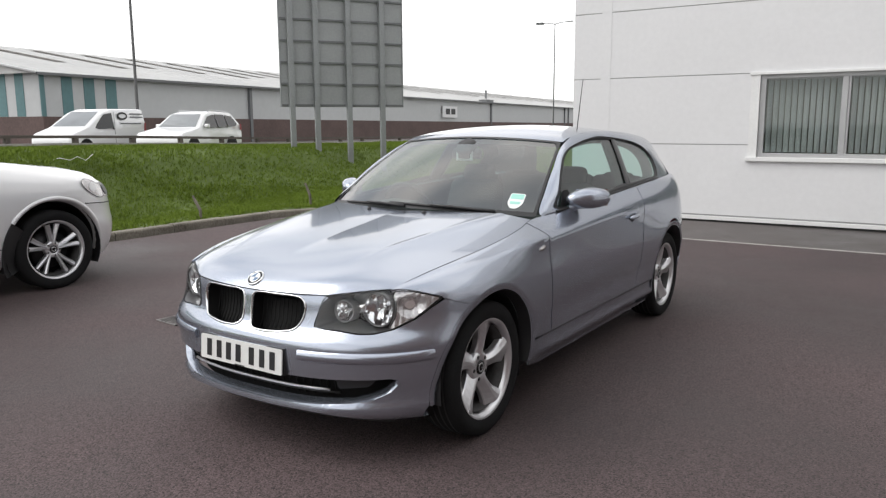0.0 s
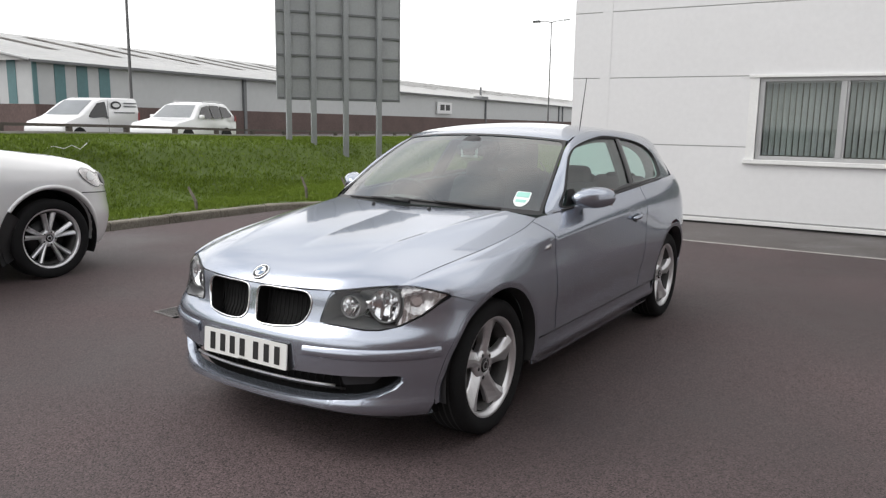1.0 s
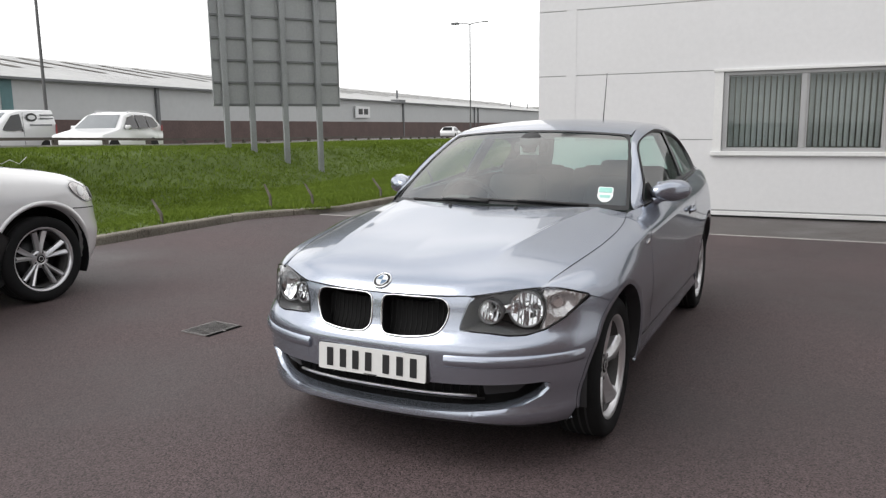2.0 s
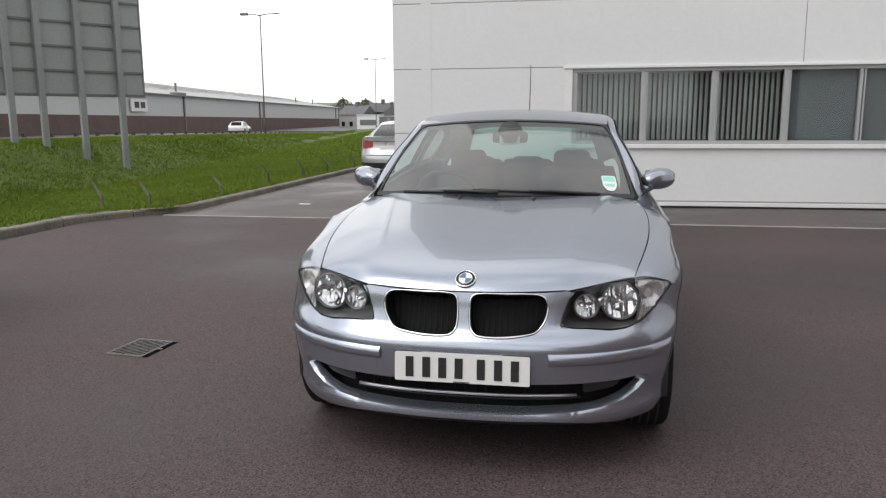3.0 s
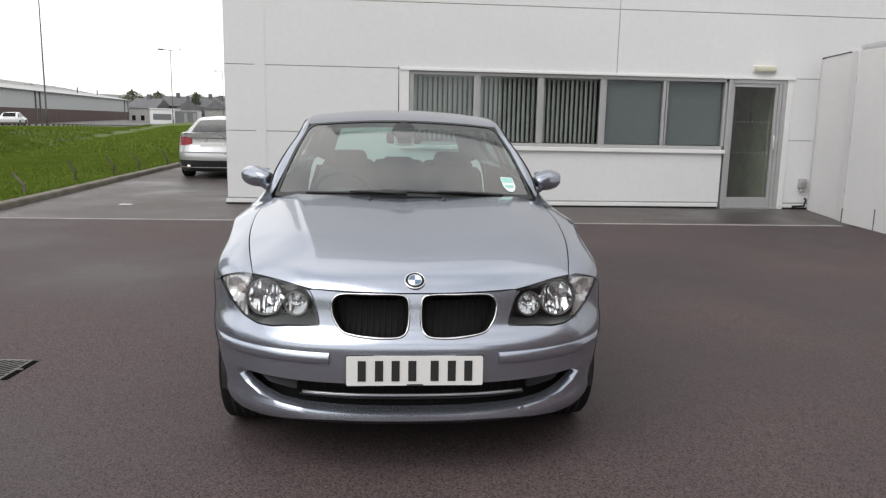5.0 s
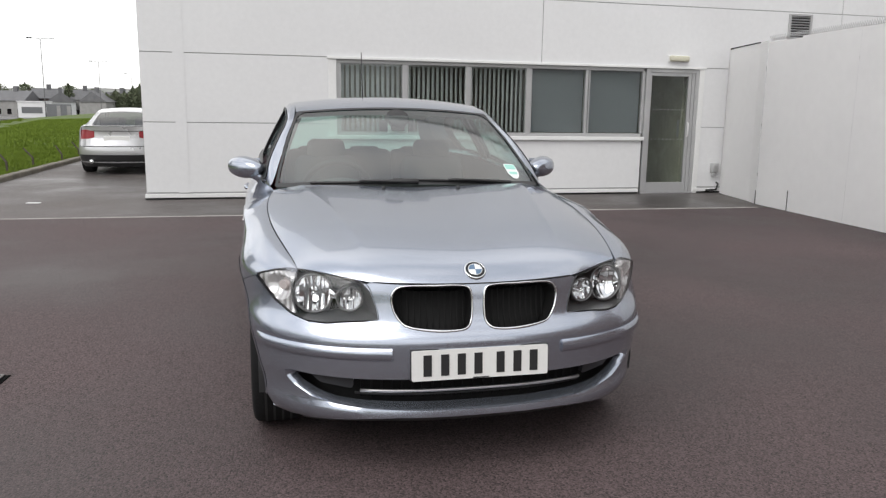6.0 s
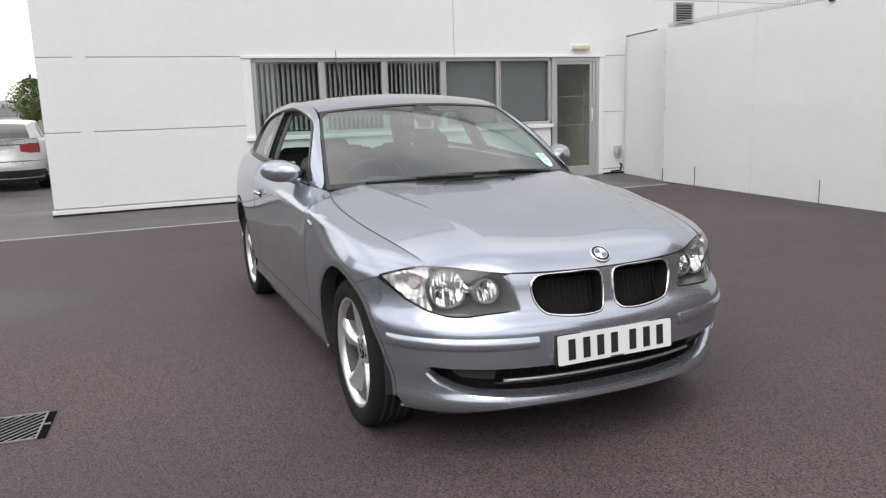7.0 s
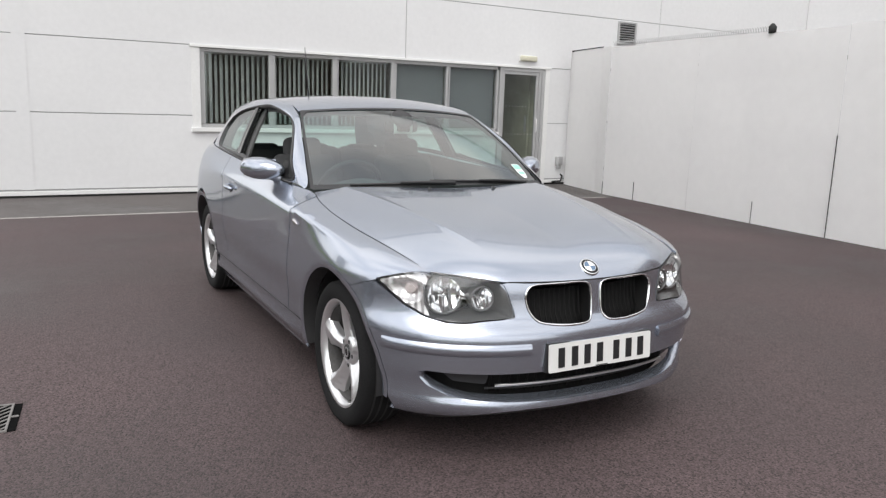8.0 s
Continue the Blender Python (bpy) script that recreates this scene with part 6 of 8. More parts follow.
# inner trim of the pillars and roof sides
for s in (1, -1):
    edge = dlo_loop(HB, 8)

    def trim(u, v):
        y, z = edge[int(round(u * len(edge))) % len(edge)]
        k = 0.03 - (0.06 if y < 1.75 else 0.26) * v
        y1, z1 = y + (y - 1.75) * k, z + (z - 1.17) * (0.03 - 0.24 * v if z > 1.17 else 0.02)
        return mirrored(Vector((HB.glass_x(y1, z1) - 0.028 - 0.02 * v, y1, z1)), s)
    part("window_trim", grid(trim, len(edge), 3, s < 0, closed=True), "cabin", car, "dark inner window trim")

    def post(u, v):
        y, z = 1.91 + 0.09 * (v - 0.5) + (u - 0.5) * 0.17, 1.03 + 0.30 * v
        return mirrored(Vector((HB.glass_x(y, z) - 0.035, y, z)), s)
    part("pillar_trim", turn_in(grid(post, 4, 6, s < 0), 0.012), "cabin", car, "dark inner pillar trim")

# rear: bumper, tailgate and lamps
def rear_pt(a, z):
    return HB.rear(a, z)


ra0 = HB.rear_ay(3.03, 0.40)
loop = [(-ra0, 0.24), (ra0, 0.24), (ra0, 0.40), (HB.rear_ay(3.10, 0.62), 0.62), (-HB.rear_ay(3.10, 0.62), 0.62), (-ra0, 0.40)]
part("rear_bumper", sheet(loop, [], 0.06, rear_pt, True, 0.012), PAINT, car)
loop = [(-0.75, 0.63), (0.75, 0.63), (0.75, 0.98), (-0.75, 0.98)]
part("tailgate", sheet(loop, [], 0.06, rear_pt, True, 0.012), PAINT, car)
for s in (1, -1):
    loop = [(0.76, 0.64), (HB.rear_ay(3.11, 0.64), 0.64), (HB.rear_ay(3.11, 0.97), 0.97), (0.76, 0.97)]
    part("tail_lamp", sheet(loop, [], 0.05, lay(lambda a, z: HB.rear(a, z) + Vector((0, 0.004, 0)), s), s > 0, 0.012), "red_lens", car)
part("tail_shelf", grid(lambda u, v: Vector(((u * 2 - 1) * 0.62, 2.75 + 0.6 * v, 0.97 + 0.01 * v)), 6, 4), "cabin", car)
cabin_top(HB, car, PAINT, True, open_right=True)
# aerial
ae = part("aerial", rod([(0, 2.80, 1.352), (0, 2.80, 1.385), (0, 2.84, 1.40)], [0.022, 0.014, 0.008], 8), "black_plastic", car)
part("aerial_rod", rod([(0, 2.83, 1.39), (0.0, 2.93, 1.80)], [0.0045, 0.003], 6), "black_plastic", ae)

# wheels
for s in (1, -1):
    for y in (0.0, 2.66):
        wheel("wheel", car, pose(s * 0.716, y, ZH), ZH, 0.235, 0.200, "star", s)

# floor pan and cabin
part("floor_pan", box(-0.70, 0.70, -0.35, 3.25, 0.17, 0.24), "grille_black", car, smooth=False)
# black block put in for the shade that fills the engine bay
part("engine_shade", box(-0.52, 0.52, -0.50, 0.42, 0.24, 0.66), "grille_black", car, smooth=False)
cab = new("cabin")
cab.parent = car
part("cabin_floor", box(-0.72, 0.72, 0.45, 3.2, 0.25, 0.33), "cabin", cab, smooth=False)


def dash(u, v):
    x = (u * 2 - 1) * 0.70
    path = [(0.53, 0.955), (0.66, 0.965), (0.80, 0.955), (0.90, 0.93), (0.94, 0.86), (0.90, 0.70), (0.86, 0.50)]
    t = v * (len(path) - 1)
    k = min(int(t), len(path) - 2)
    y, z = [path[k][i] + (path[k + 1][i] - path[k][i]) * (t - k) for i in (0, 1)]
    hood = 0.045 * math.exp(-(((x + 0.36) / 0.17) ** 2)) * math.exp(-(((y - 0.86) / 0.09) ** 2))
    return Vector((x, y + 0.16 * (x / 0.7) ** 2 * (1 - v), z + hood - 0.03 * (x / 0.7) ** 4))


part("dashboard", grid(dash, 40, 24), "cabin", cab)
for s in (1, -1):
    part("door_lining", grid(lambda u, v: mirrored(Vector((0.745 - 0.01 * v, 0.75 + 2.1 * u, 0.33 + (0.655 + 0.04 * u) * v)), s), 12, 6, s > 0), "cabin", cab)
# steering wheel
sw = Matrix.Translation((-0.36, 1.03, 0.90)) @ Matrix.Rotation(radians(25), 4, "X")
ring_pts = [sw @ Vector((0.185 * math.cos(a), 0, 0.185 * math.sin(a))) for a in (2 * math.pi * k / 32 for k in range(33))]
part("steering_rim", rod(ring_pts, 0.016, 8), "black_plastic", cab)
b = prism(rounded([(-0.07, 0.04), (0.07, 0.04), (0.06, -0.06), (-0.06, -0.06)], 4), 0.05, lambda u, v, w: Vector((u, w - 0.02, v)))
b.transform(sw)
part("steering_hub", b, "black_plastic", cab)
for a, r in ((0, 0.18), (180, 0.18), (270, 0.18)):
    c, d = math.cos(radians(a)), math.sin(radians(a))
    part("steering_spoke", rod([sw @ Vector((0.05 * c, 0, 0.05 * d)), sw @ Vector((r * c, 0, r * d))], 0.014, 6), "black_plastic", cab)


def seat(x, y, rear=False):
    st = new("seat")
    st.parent = cab
    w = 0.25
    b = box(x - w, x + w, y - 0.25, y + 0.25, 0.36, 0.54, 0.06, 4)
    part("cushion", b, "cloth", st)
    b = box(-w, w, -0.065, 0.065, 0.0, 0.62, 0.055, 4)
    for v in b.verts:
        v.co.x *= 1 - 0.20 * max(0, (v.co.z - 0.3) / 0.32)
    b.transform(Matrix.Translation((x, y + 0.25, 0.46)) @ Matrix.Rotation(radians(-20), 4, "X"))
    part("backrest", b, "cloth", st)
    hz = 1.07 if not rear else 0.985
    hy = y + 0.47 if not rear else y + 0.44
    b = box(-0.125, 0.125, -0.05, 0.05, -0.085, 0.085, 0.045, 4)
    b.transform(Matrix.Translation((x, hy, hz)) @ Matrix.Rotation(radians(-12), 4, "X"))
    part("headrest", b, "cloth", st)
    for dx in (-0.05, 0.05):
        part("headrest_post", rod([(x + dx, hy, hz - 0.15), (x + dx, hy, hz)], 0.006, 6), "satin_metal", st)


for x in (-0.36, 0.36):
    seat(x, 1.42)
for x in (-0.40, 0.0, 0.40):
    seat(x, 2.28, True)
# inner mirror and its foot on the screen
im = new("inner_mirror")
im.parent = car
b = box(-0.105, 0.105, -0.02, 0.025, -0.034, 0.034, 0.02, 4)
b.transform(Matrix.Translation((0.0, 1.13, 1.262)))
part("mirror_body", b, "black_plastic", im)
b = lathe([(0.001, -0.02), (0.062, -0.018), (0.072, 0.0), (0.062, 0.03)], 20)
b.transform(Matrix.Translation(windscreen_point(HB, 0, 0.86) + Vector((0, 0.02, -0.012))) @ Vector((0, 0.6, -0.8)).to_track_quat("X", "Z").to_matrix().to_4x4())
part("sensor_foot", b, "black_plastic", im)
mc = Vector((0.0, 1.105, 1.268))
for x0, x1, z0, z1 in ((-0.060, -0.040, -0.034, 0.03), (0.040, 0.060, -0.034, 0.03), (-0.060, 0.060, -0.050, -0.034)):
    part("bracket", box(mc.x + x0, mc.x + x1, mc.y - 0.006, mc.y + 0.006, mc.z + z0, mc.z + z1, 0.004), "plate_white", im, "pale bracket", smooth=False)
part("sensor_pod", box(-0.038, 0.038, 1.085, 1.10, 1.232, 1.300, 0.012, 3), "iron", im, "dark brown sensor window")
# wipers
for x0, k0, x1, k1 in ((0.52, 0.0, -0.08, 0.030), (0.0, 0.0, -0.49, 0.012)):
    wp = new("wiper")
    wp.parent = car
    p = [windscreen_point(HB, (x0 + (x1 - x0) * t) / 0.70, k0 + (k1 - k0) * t * 0.7 - 0.004) + Vector((0, -0.012, 0.012 + 0.008 * math.sin(t * math.pi))) for t in (0, 0.2, 0.4, 0.6, 0.8, 1)]
    part("arm", rod(p[:4], [0.012, 0.009, 0.007, 0.005], 6), "black_plastic", wp)
    p = [windscreen_point(HB, (x0 - 0.0 + (x1 - x0) * t) / 0.70, k0 + 0.004 + (k1 - k0) * 0.9 * t) + Vector((0, -0.006, 0.007)) for t in (0.12, 0.3, 0.5, 0.7, 0.9, 1.08)]
    part("blade", rod(p, 0.0070, 6), "black_plastic", wp)
# scuttle panel below the screen
part("scuttle", grid(lambda u, v: windscreen_point(HB, (u * 2 - 1) * 0.99, 0.0) + Vector((0, 0.012 - 0.085 * v, -0.006 - 0.028 * v)), 30, 3, False), "black_plastic", car)
# paper permit stuck inside the screen
tp = new("permit_sticker")
tp.parent = car


def on_screen(u, v, w):
    """u, v in metres round the middle of the permit."""
    k0, x0 = 0.150, 0.575
    return windscreen_point(HB, (x0 + u * 0.9) / 0.685, k0 + v / 0.62) + Vector((0, 0.004 - w, 0.0))


part("permit", sheet(softbox([(-0.042, 0.052), (0.042, 0.052), (0.042, -0.018), (0.018, -0.052), (-0.018, -0.052), (-0.042, -0.018)], 0.014), [], 0.02, lambda u, v: on_screen(u, v, 0.010), False, 0.001), "sticker_white", tp)
part("permit_band", sheet(softbox([(-0.036, 0.048), (0.036, 0.048), (0.036, 0.014), (-0.036, 0.014)], 0.004), [], 0.02, lambda u, v: on_screen(u, v, 0.013), False, 0.0005), "sticker_mint", tp)
part("permit_band", sheet(softbox([(-0.030, -0.004), (0.030, -0.004), (0.026, -0.022), (-0.026, -0.022)], 0.004), [], 0.02, lambda u, v: on_screen(u, v, 0.013), False, 0.0005), "sticker_mint", tp)
# ---- other vehicles ----
def plain_car(S, name, label, paint_name, place, zh, ra, r_rim, width, style, group="", glass_mat="car_glass"):
    """A whole car from its shape: panels, lamps, glass, wheels; fewer cut lines than the subject."""
    top = thing(name, label, "car", group=group)
    wbz = S.zb
    off_road = S.z0 > 0.8
    loop = [(S.front_ay(-ra, wbz), wbz)] + [(S.front_ay(y, z), z) for y, z in arc(0, zh, ra, 178, 122, 8)] + [(S.front_ay(-0.30, S.z0), S.z0), (S.front_a(S.bon[0], S.bon[1]), S.bon[1]), (0.0, S.bon[1] - 0.02)]
    loop = loop + [(-a, z) for a, z in loop[::-1][1:]]
    bump = part("front_bumper", sheet(loop, [], 0.05, S.front, False, 0.012), paint_name, top)

    def nose(x, z, out):
        a = S.front_a(x, z)
        p = S.front(a, z)
        n = (S.front(a + 0.01, z) - p).cross(S.front(a, z + 0.01) - p).normalized()
        return p + n * out

    part("bonnet", turn_in(grid(lambda u, v: bonnet_point(S, (u * 2 - 1) * 0.995, v**1.3), 30, 30), 0.015), paint_name, top)
    wr = S.W(S.z0)
    for s in (1, -1):
        fn, fl = lay(S.side, s), s < 0
        y_end = S.wb + S.Ar(0.6) * 0.62
        arch_r = arc(S.wb, zh, ra, 176, 6, 24)
        cut1, cut2 = S.doors[0], S.doors[-1]
        y0 = -S.A(S.bon[1]) * max(0.0, 1 - (S.bon[0] / S.W(S.bon[1])) ** S.n) ** (1 / S.n)
        front_edge = [(-0.33, S.z0), (y0 * 0.80 - 0.05, S.z0 + 0.35 * (1 - S.z0)), (y0 - 0.02, 0.997)]
        loop = front_edge[:1] + arc(0, zh, ra, 122, 4, 22) + [(ra + 0.02, S.zs), (cut1, S.zs), (cut1 - 0.02, S.z0), (cut1 - 0.05, 0.997), (0.2, 0.997)] + front_edge[:0:-1]
        wing = part("front_wing", sheet(loop, [], 0.05, fn, fl, 0.012), paint_name, top)
        for a, b in zip(S.doors, S.doors[1:]):
            loop = [(a + 0.008, S.zs), (b, S.zs), (b + 0.02, S.z0), (b + 0.02, 0.998), (a - 0.042, 0.998), (a - 0.012, S.z0)]
            dr = part("door", sheet(loop, [], 0.08, fn, fl, 0.012), paint_name, top)
            part("door_handle", rod([mirrored(S.side(b - 0.2 + 0.15 * t, S.z0 + 0.4 * (1 - S.z0)) + Vector((0.02, 0, 0.004)), s) for t in (0, 0.5, 1)], 0.012, 6), paint_name, dr)
        loop = [(cut2 + 0.008, S.zs), (S.wb - ra - 0.01, S.zs)] + arch_r + [(y_end, zh + 0.06), (y_end + 0.05, S.z0), (y_end, 0.998), (cut2 + 0.028, 0.998), (cut2 + 0.028, S.z0)]
        part("quarter_panel", sheet(loop, [], 0.06, fn, fl, 0.012), paint_name, top)

        def sill(u, v):
            y = ra + 0.005 + (S.wb - 2 * ra - 0.01) * u
            z = S.zs - 0.008 - (S.zs - S.zb) * v
            return mirrored(Vector((S.side_x(y, max(z, 0.2)) - 0.05 * v**3, y, z)), s)
        part("sill", turn_in(grid(sill, 16, 5, not fl), 0.01), paint_name, top)
        for yc in (0.0, S.wb):
            def lip(u, v):
                a = radians((36 if off_road and yc == 0 else -8) + (152 if off_road and yc == 0 else 196) * u)
                r = ra + 0.035 - 0.05 * v
                y, z = yc + r * math.cos(a), zh + r * math.sin(a)
                x = S.side_x(yc + ra * math.cos(a), max(zh + ra * math.sin(a), 0.25)) + (0.012 if 0.1 < v < 0.7 else 0.002) - (0.07 if v > 0.9 else 0)
                return mirrored(Vector((x, y, z)), s)
            part("arch_flare", grid(lip, 30, 4, not fl), paint_name, top)

            if off_road and yc == 0:
                # black plastic flap, widened so its black also paints the tyre's shade
                def flap(u, v):
                    a = radians(-24 + 60 * u)
                    r = ra + 0.030 - 0.130 * v
                    x = S.side_x(yc + ra * math.cos(a), max(zh + ra * math.sin(a), 0.25)) + 0.006 - 0.03 * v**2
                    return mirrored(Vector((x, yc + r * math.cos(a), zh + r * math.sin(a))), s)
                part("flap_with_shade", turn_in(grid(flap, 12, 4, not fl), 0.01), "black_plastic", top)

            def liner(u, v):
                a = radians(-25 + 230 * u)
                r = ra - 0.008
                return mirrored(Vector((wr - 0.05 - 0.33 * v, yc + r * math.cos(a), max(0.18, zh + r * math.sin(a)))), s)
            part("arch_liner", grid(liner, 24, 3, not fl), "black_plastic", top)
            part("arch_wall", grid(lambda u, v: mirrored(Vector((wr - 0.38, yc - ra + 2 * ra * u, 0.18 + (zh + ra - 0.2) * v)), s), 2, 2, fl), "grille_black", top)
            wheel("wheel", top, pose(s * (wr - width / 2 - 0.02), yc, zh), zh, r_rim, width, style, s, detail=style != "plain")
        # lamps
        hl = S.head
        lamp = part("head_lamp", sheet(rounded(hl, 4, 0.4), [], 0.04, lambda x, z: mirrored(nose(x, z, 0.008), s), fl, 0.01), "lamp_silver", top, "bright clear head lamp")
        cx = sum(p[0] for p in hl) / len(hl)
        cz = sum(p[1] for p in hl) / len(hl)
        part("lamp_ring", sheet([(cx + 0.055 * math.cos(a), cz + 0.05 * math.sin(a)) for a in (k * 0.5236 for k in range(12))], [], 0.03, lambda x, z: mirrored(nose(x, z, 0.016), s), fl, 0.006), "lamp_housing", lamp)
        if off_road:
            # the lamp runs on round the corner into the wing; below it the bumper's joint
            wrap = rounded([(-0.285, 0.915), (-0.34, 0.936), (-0.42, 0.928), (-0.50, 0.892), (-0.545, 0.83), (-0.535, 0.785), (-0.46, 0.79), (-0.37, 0.835), (-0.305, 0.885)], 4, 0.4)
            lift = lambda d: (lambda y, w: mirrored(S.side(y, w) + Vector((d, -d * 0.7, d * 0.3)), s))
            part("lamp_side", sheet(wrap, [], 0.03, lift(0.007), fl, 0.008), "lamp_silver", lamp)
            part("lamp_edge", rod([lift(0.005)(y, w) for y, w in wrap + wrap[:1]], 0.004, 5), "lamp_housing", lamp)
            part("lamp_bowl", sheet([(-0.405 + 0.048 * math.cos(a), 0.878 + 0.036 * math.sin(a)) for a in (k * 0.5236 for k in range(12))], [], 0.03, lift(0.011), fl, 0.004), "alloy", lamp)
            part("bumper_joint", rod([mirrored(S.front(S.front_ay(-0.30 - 0.045 * k, 0.745 - 0.003 * k), 0.745 - 0.003 * k), s) for k in range(12)], 0.005, 5), "dark_gap", bump)
        part("grille", sheet(rounded(S.kid, 4, 0.4), [], 0.05, lambda x, z: mirrored(nose(x, z, 0.006), s), fl, 0.006), "grille_black", top)
        part("tail_lamp", sheet(softbox(S.tail_lamp, 0.02), [], 0.03, lambda x, z: mirrored(S.rear(math.asin(min(1, (x / S.W(z)) ** (S.nr / 2))), z) + Vector((0, 0.008, 0)), s), not fl, 0.012), "red_lens", top)
        mp = Vector((S.Ex(S.mir) + 0.12, S.mir, S.Ez(S.mir) + 0.07))
        b = box(-0.11, 0.11, -0.07, 0.05, -0.07, 0.07, 0.05, 4)
        b.transform(Matrix.Translation(mirrored(mp, s)))
        part("door_mirror", b, paint_name, top)
    ya = S.wb + S.Ar(0.6) * 0.60
    ra_ = S.rear_ay(ya, 0.6)
    part("rear_bumper", sheet([(-ra_, S.zb + 0.06), (ra_, S.zb + 0.06), (S.rear_ay(ya, S.z0 - 0.1), S.z0 - 0.1), (-S.rear_ay(ya, S.z0 - 0.1), S.z0 - 0.1)], [], 0.08, S.rear, True, 0.012), paint_name, top)
    zt = S.tail_low[2]
    part("boot_lid", sheet([(-ra_, S.z0 - 0.09), (ra_, S.z0 - 0.09), (S.rear_ay(ya, zt - 0.01), zt - 0.01), (-S.rear_ay(ya, zt - 0.01), zt - 0.01)], [], 0.08, S.rear, True, 0.012), paint_name, top)
    part("boot_deck", grid(lambda u, v: Vector(((u * 2 - 1) * (S.tail_low[0] + 0.12 - 0.04 * v), S.tail_low[1] - 0.02 + (S.wb + S.Ar(zt) - S.tail_low[1]) * v - 0.10 * (u * 2 - 1) ** 2 * v, zt + 0.012 * math.sin(v * 3.1))), 16, 6), paint_name, top)
    part("diffuser", grid(lambda u, v: S.rear((u - 0.5) * 2.3, S.zb - 0.03 + 0.26 * v) + Vector((0, 0.012 - 0.02 * (1 - v), 0)), 20, 3, True), "black_plastic", top)
    zb1 = S.z0 + 0.235
    part("boot_recess", grid(lambda u, v: S.rear((u - 0.5) * 0.95, S.z0 - 0.07 + 0.15 * v) + Vector((0, 0.004, 0)), 12, 3, True), "satin_metal", top)
    part("boot_seam", rod([S.rear(-0.60 + 1.2 * k / 12, S.z0 - 0.09) + Vector((0, 0.002, 0)) for k in range(13)], 0.007, 5), "dark_gap", top)
    part("boot_lip", rod([S.rear(-0.72 + 1.44 * k / 12, zb1) + Vector((0, 0.001, 0)) for k in range(13)], 0.009, 5), "dark_gap", top)
    part("exhaust", rod([(0.52, S.wb + S.Ar(0.3) - 0.1, S.zb + 0.09), (0.52, S.wb + S.Ar(0.3) + 0.02, S.zb + 0.09)], 0.045, 12), "chrome", top)
    part("number_plate", box(-0.26, 0.26, S.wb + S.Ar(0.8) - 0.01, S.wb + S.Ar(0.8) + 0.012, S.z0 + 0.02, S.z0 + 0.13, 0.004), "plate_white", top, smooth=False)
    part("number_plate", box(-0.26, 0.26, -S.A(0.5) - 0.02, -S.A(0.5) + 0.01, 0.42, 0.53, 0.004), "plate_white", top, smooth=False)
    part("floor_pan", box(-wr + 0.22, wr - 0.22, -0.4, S.wb + 0.5, S.zb, S.zb + 0.08), "grille_black", top, smooth=False)
    part("cabin", box(-wr + 0.14, wr - 0.14, 0.65, S.tail_low[1] - 0.2, S.zb + 0.08, S.Ez(1.2) - 0.06, 0.03), "cabin", top, smooth=False)
    for x in (-0.38, 0.38):
        for y in (1.55, 2.45):
            b = box(x - 0.2, x + 0.2, y - 0.06, y + 0.06, S.Ez(1.2) - 0.2, S.Ez(1.2) + 0.22, 0.05, 3)
            part("seat_back", b, "cloth", top)
    cabin_top(S, top, paint_name, False, glass_mat=glass_mat)
    top.matrix_world = place
    return top


class Wagon(Shape):
    """A shape with the few extra lines that plain_car needs."""

    def extra(self, zb, zs, doors, head, kid, tail_lamp, mir):
        self.zb, self.zs, self.doors, self.head, self.kid, self.tail_lamp, self.mir = zb, zs, doors, head, kid, tail_lamp, mir
        return self


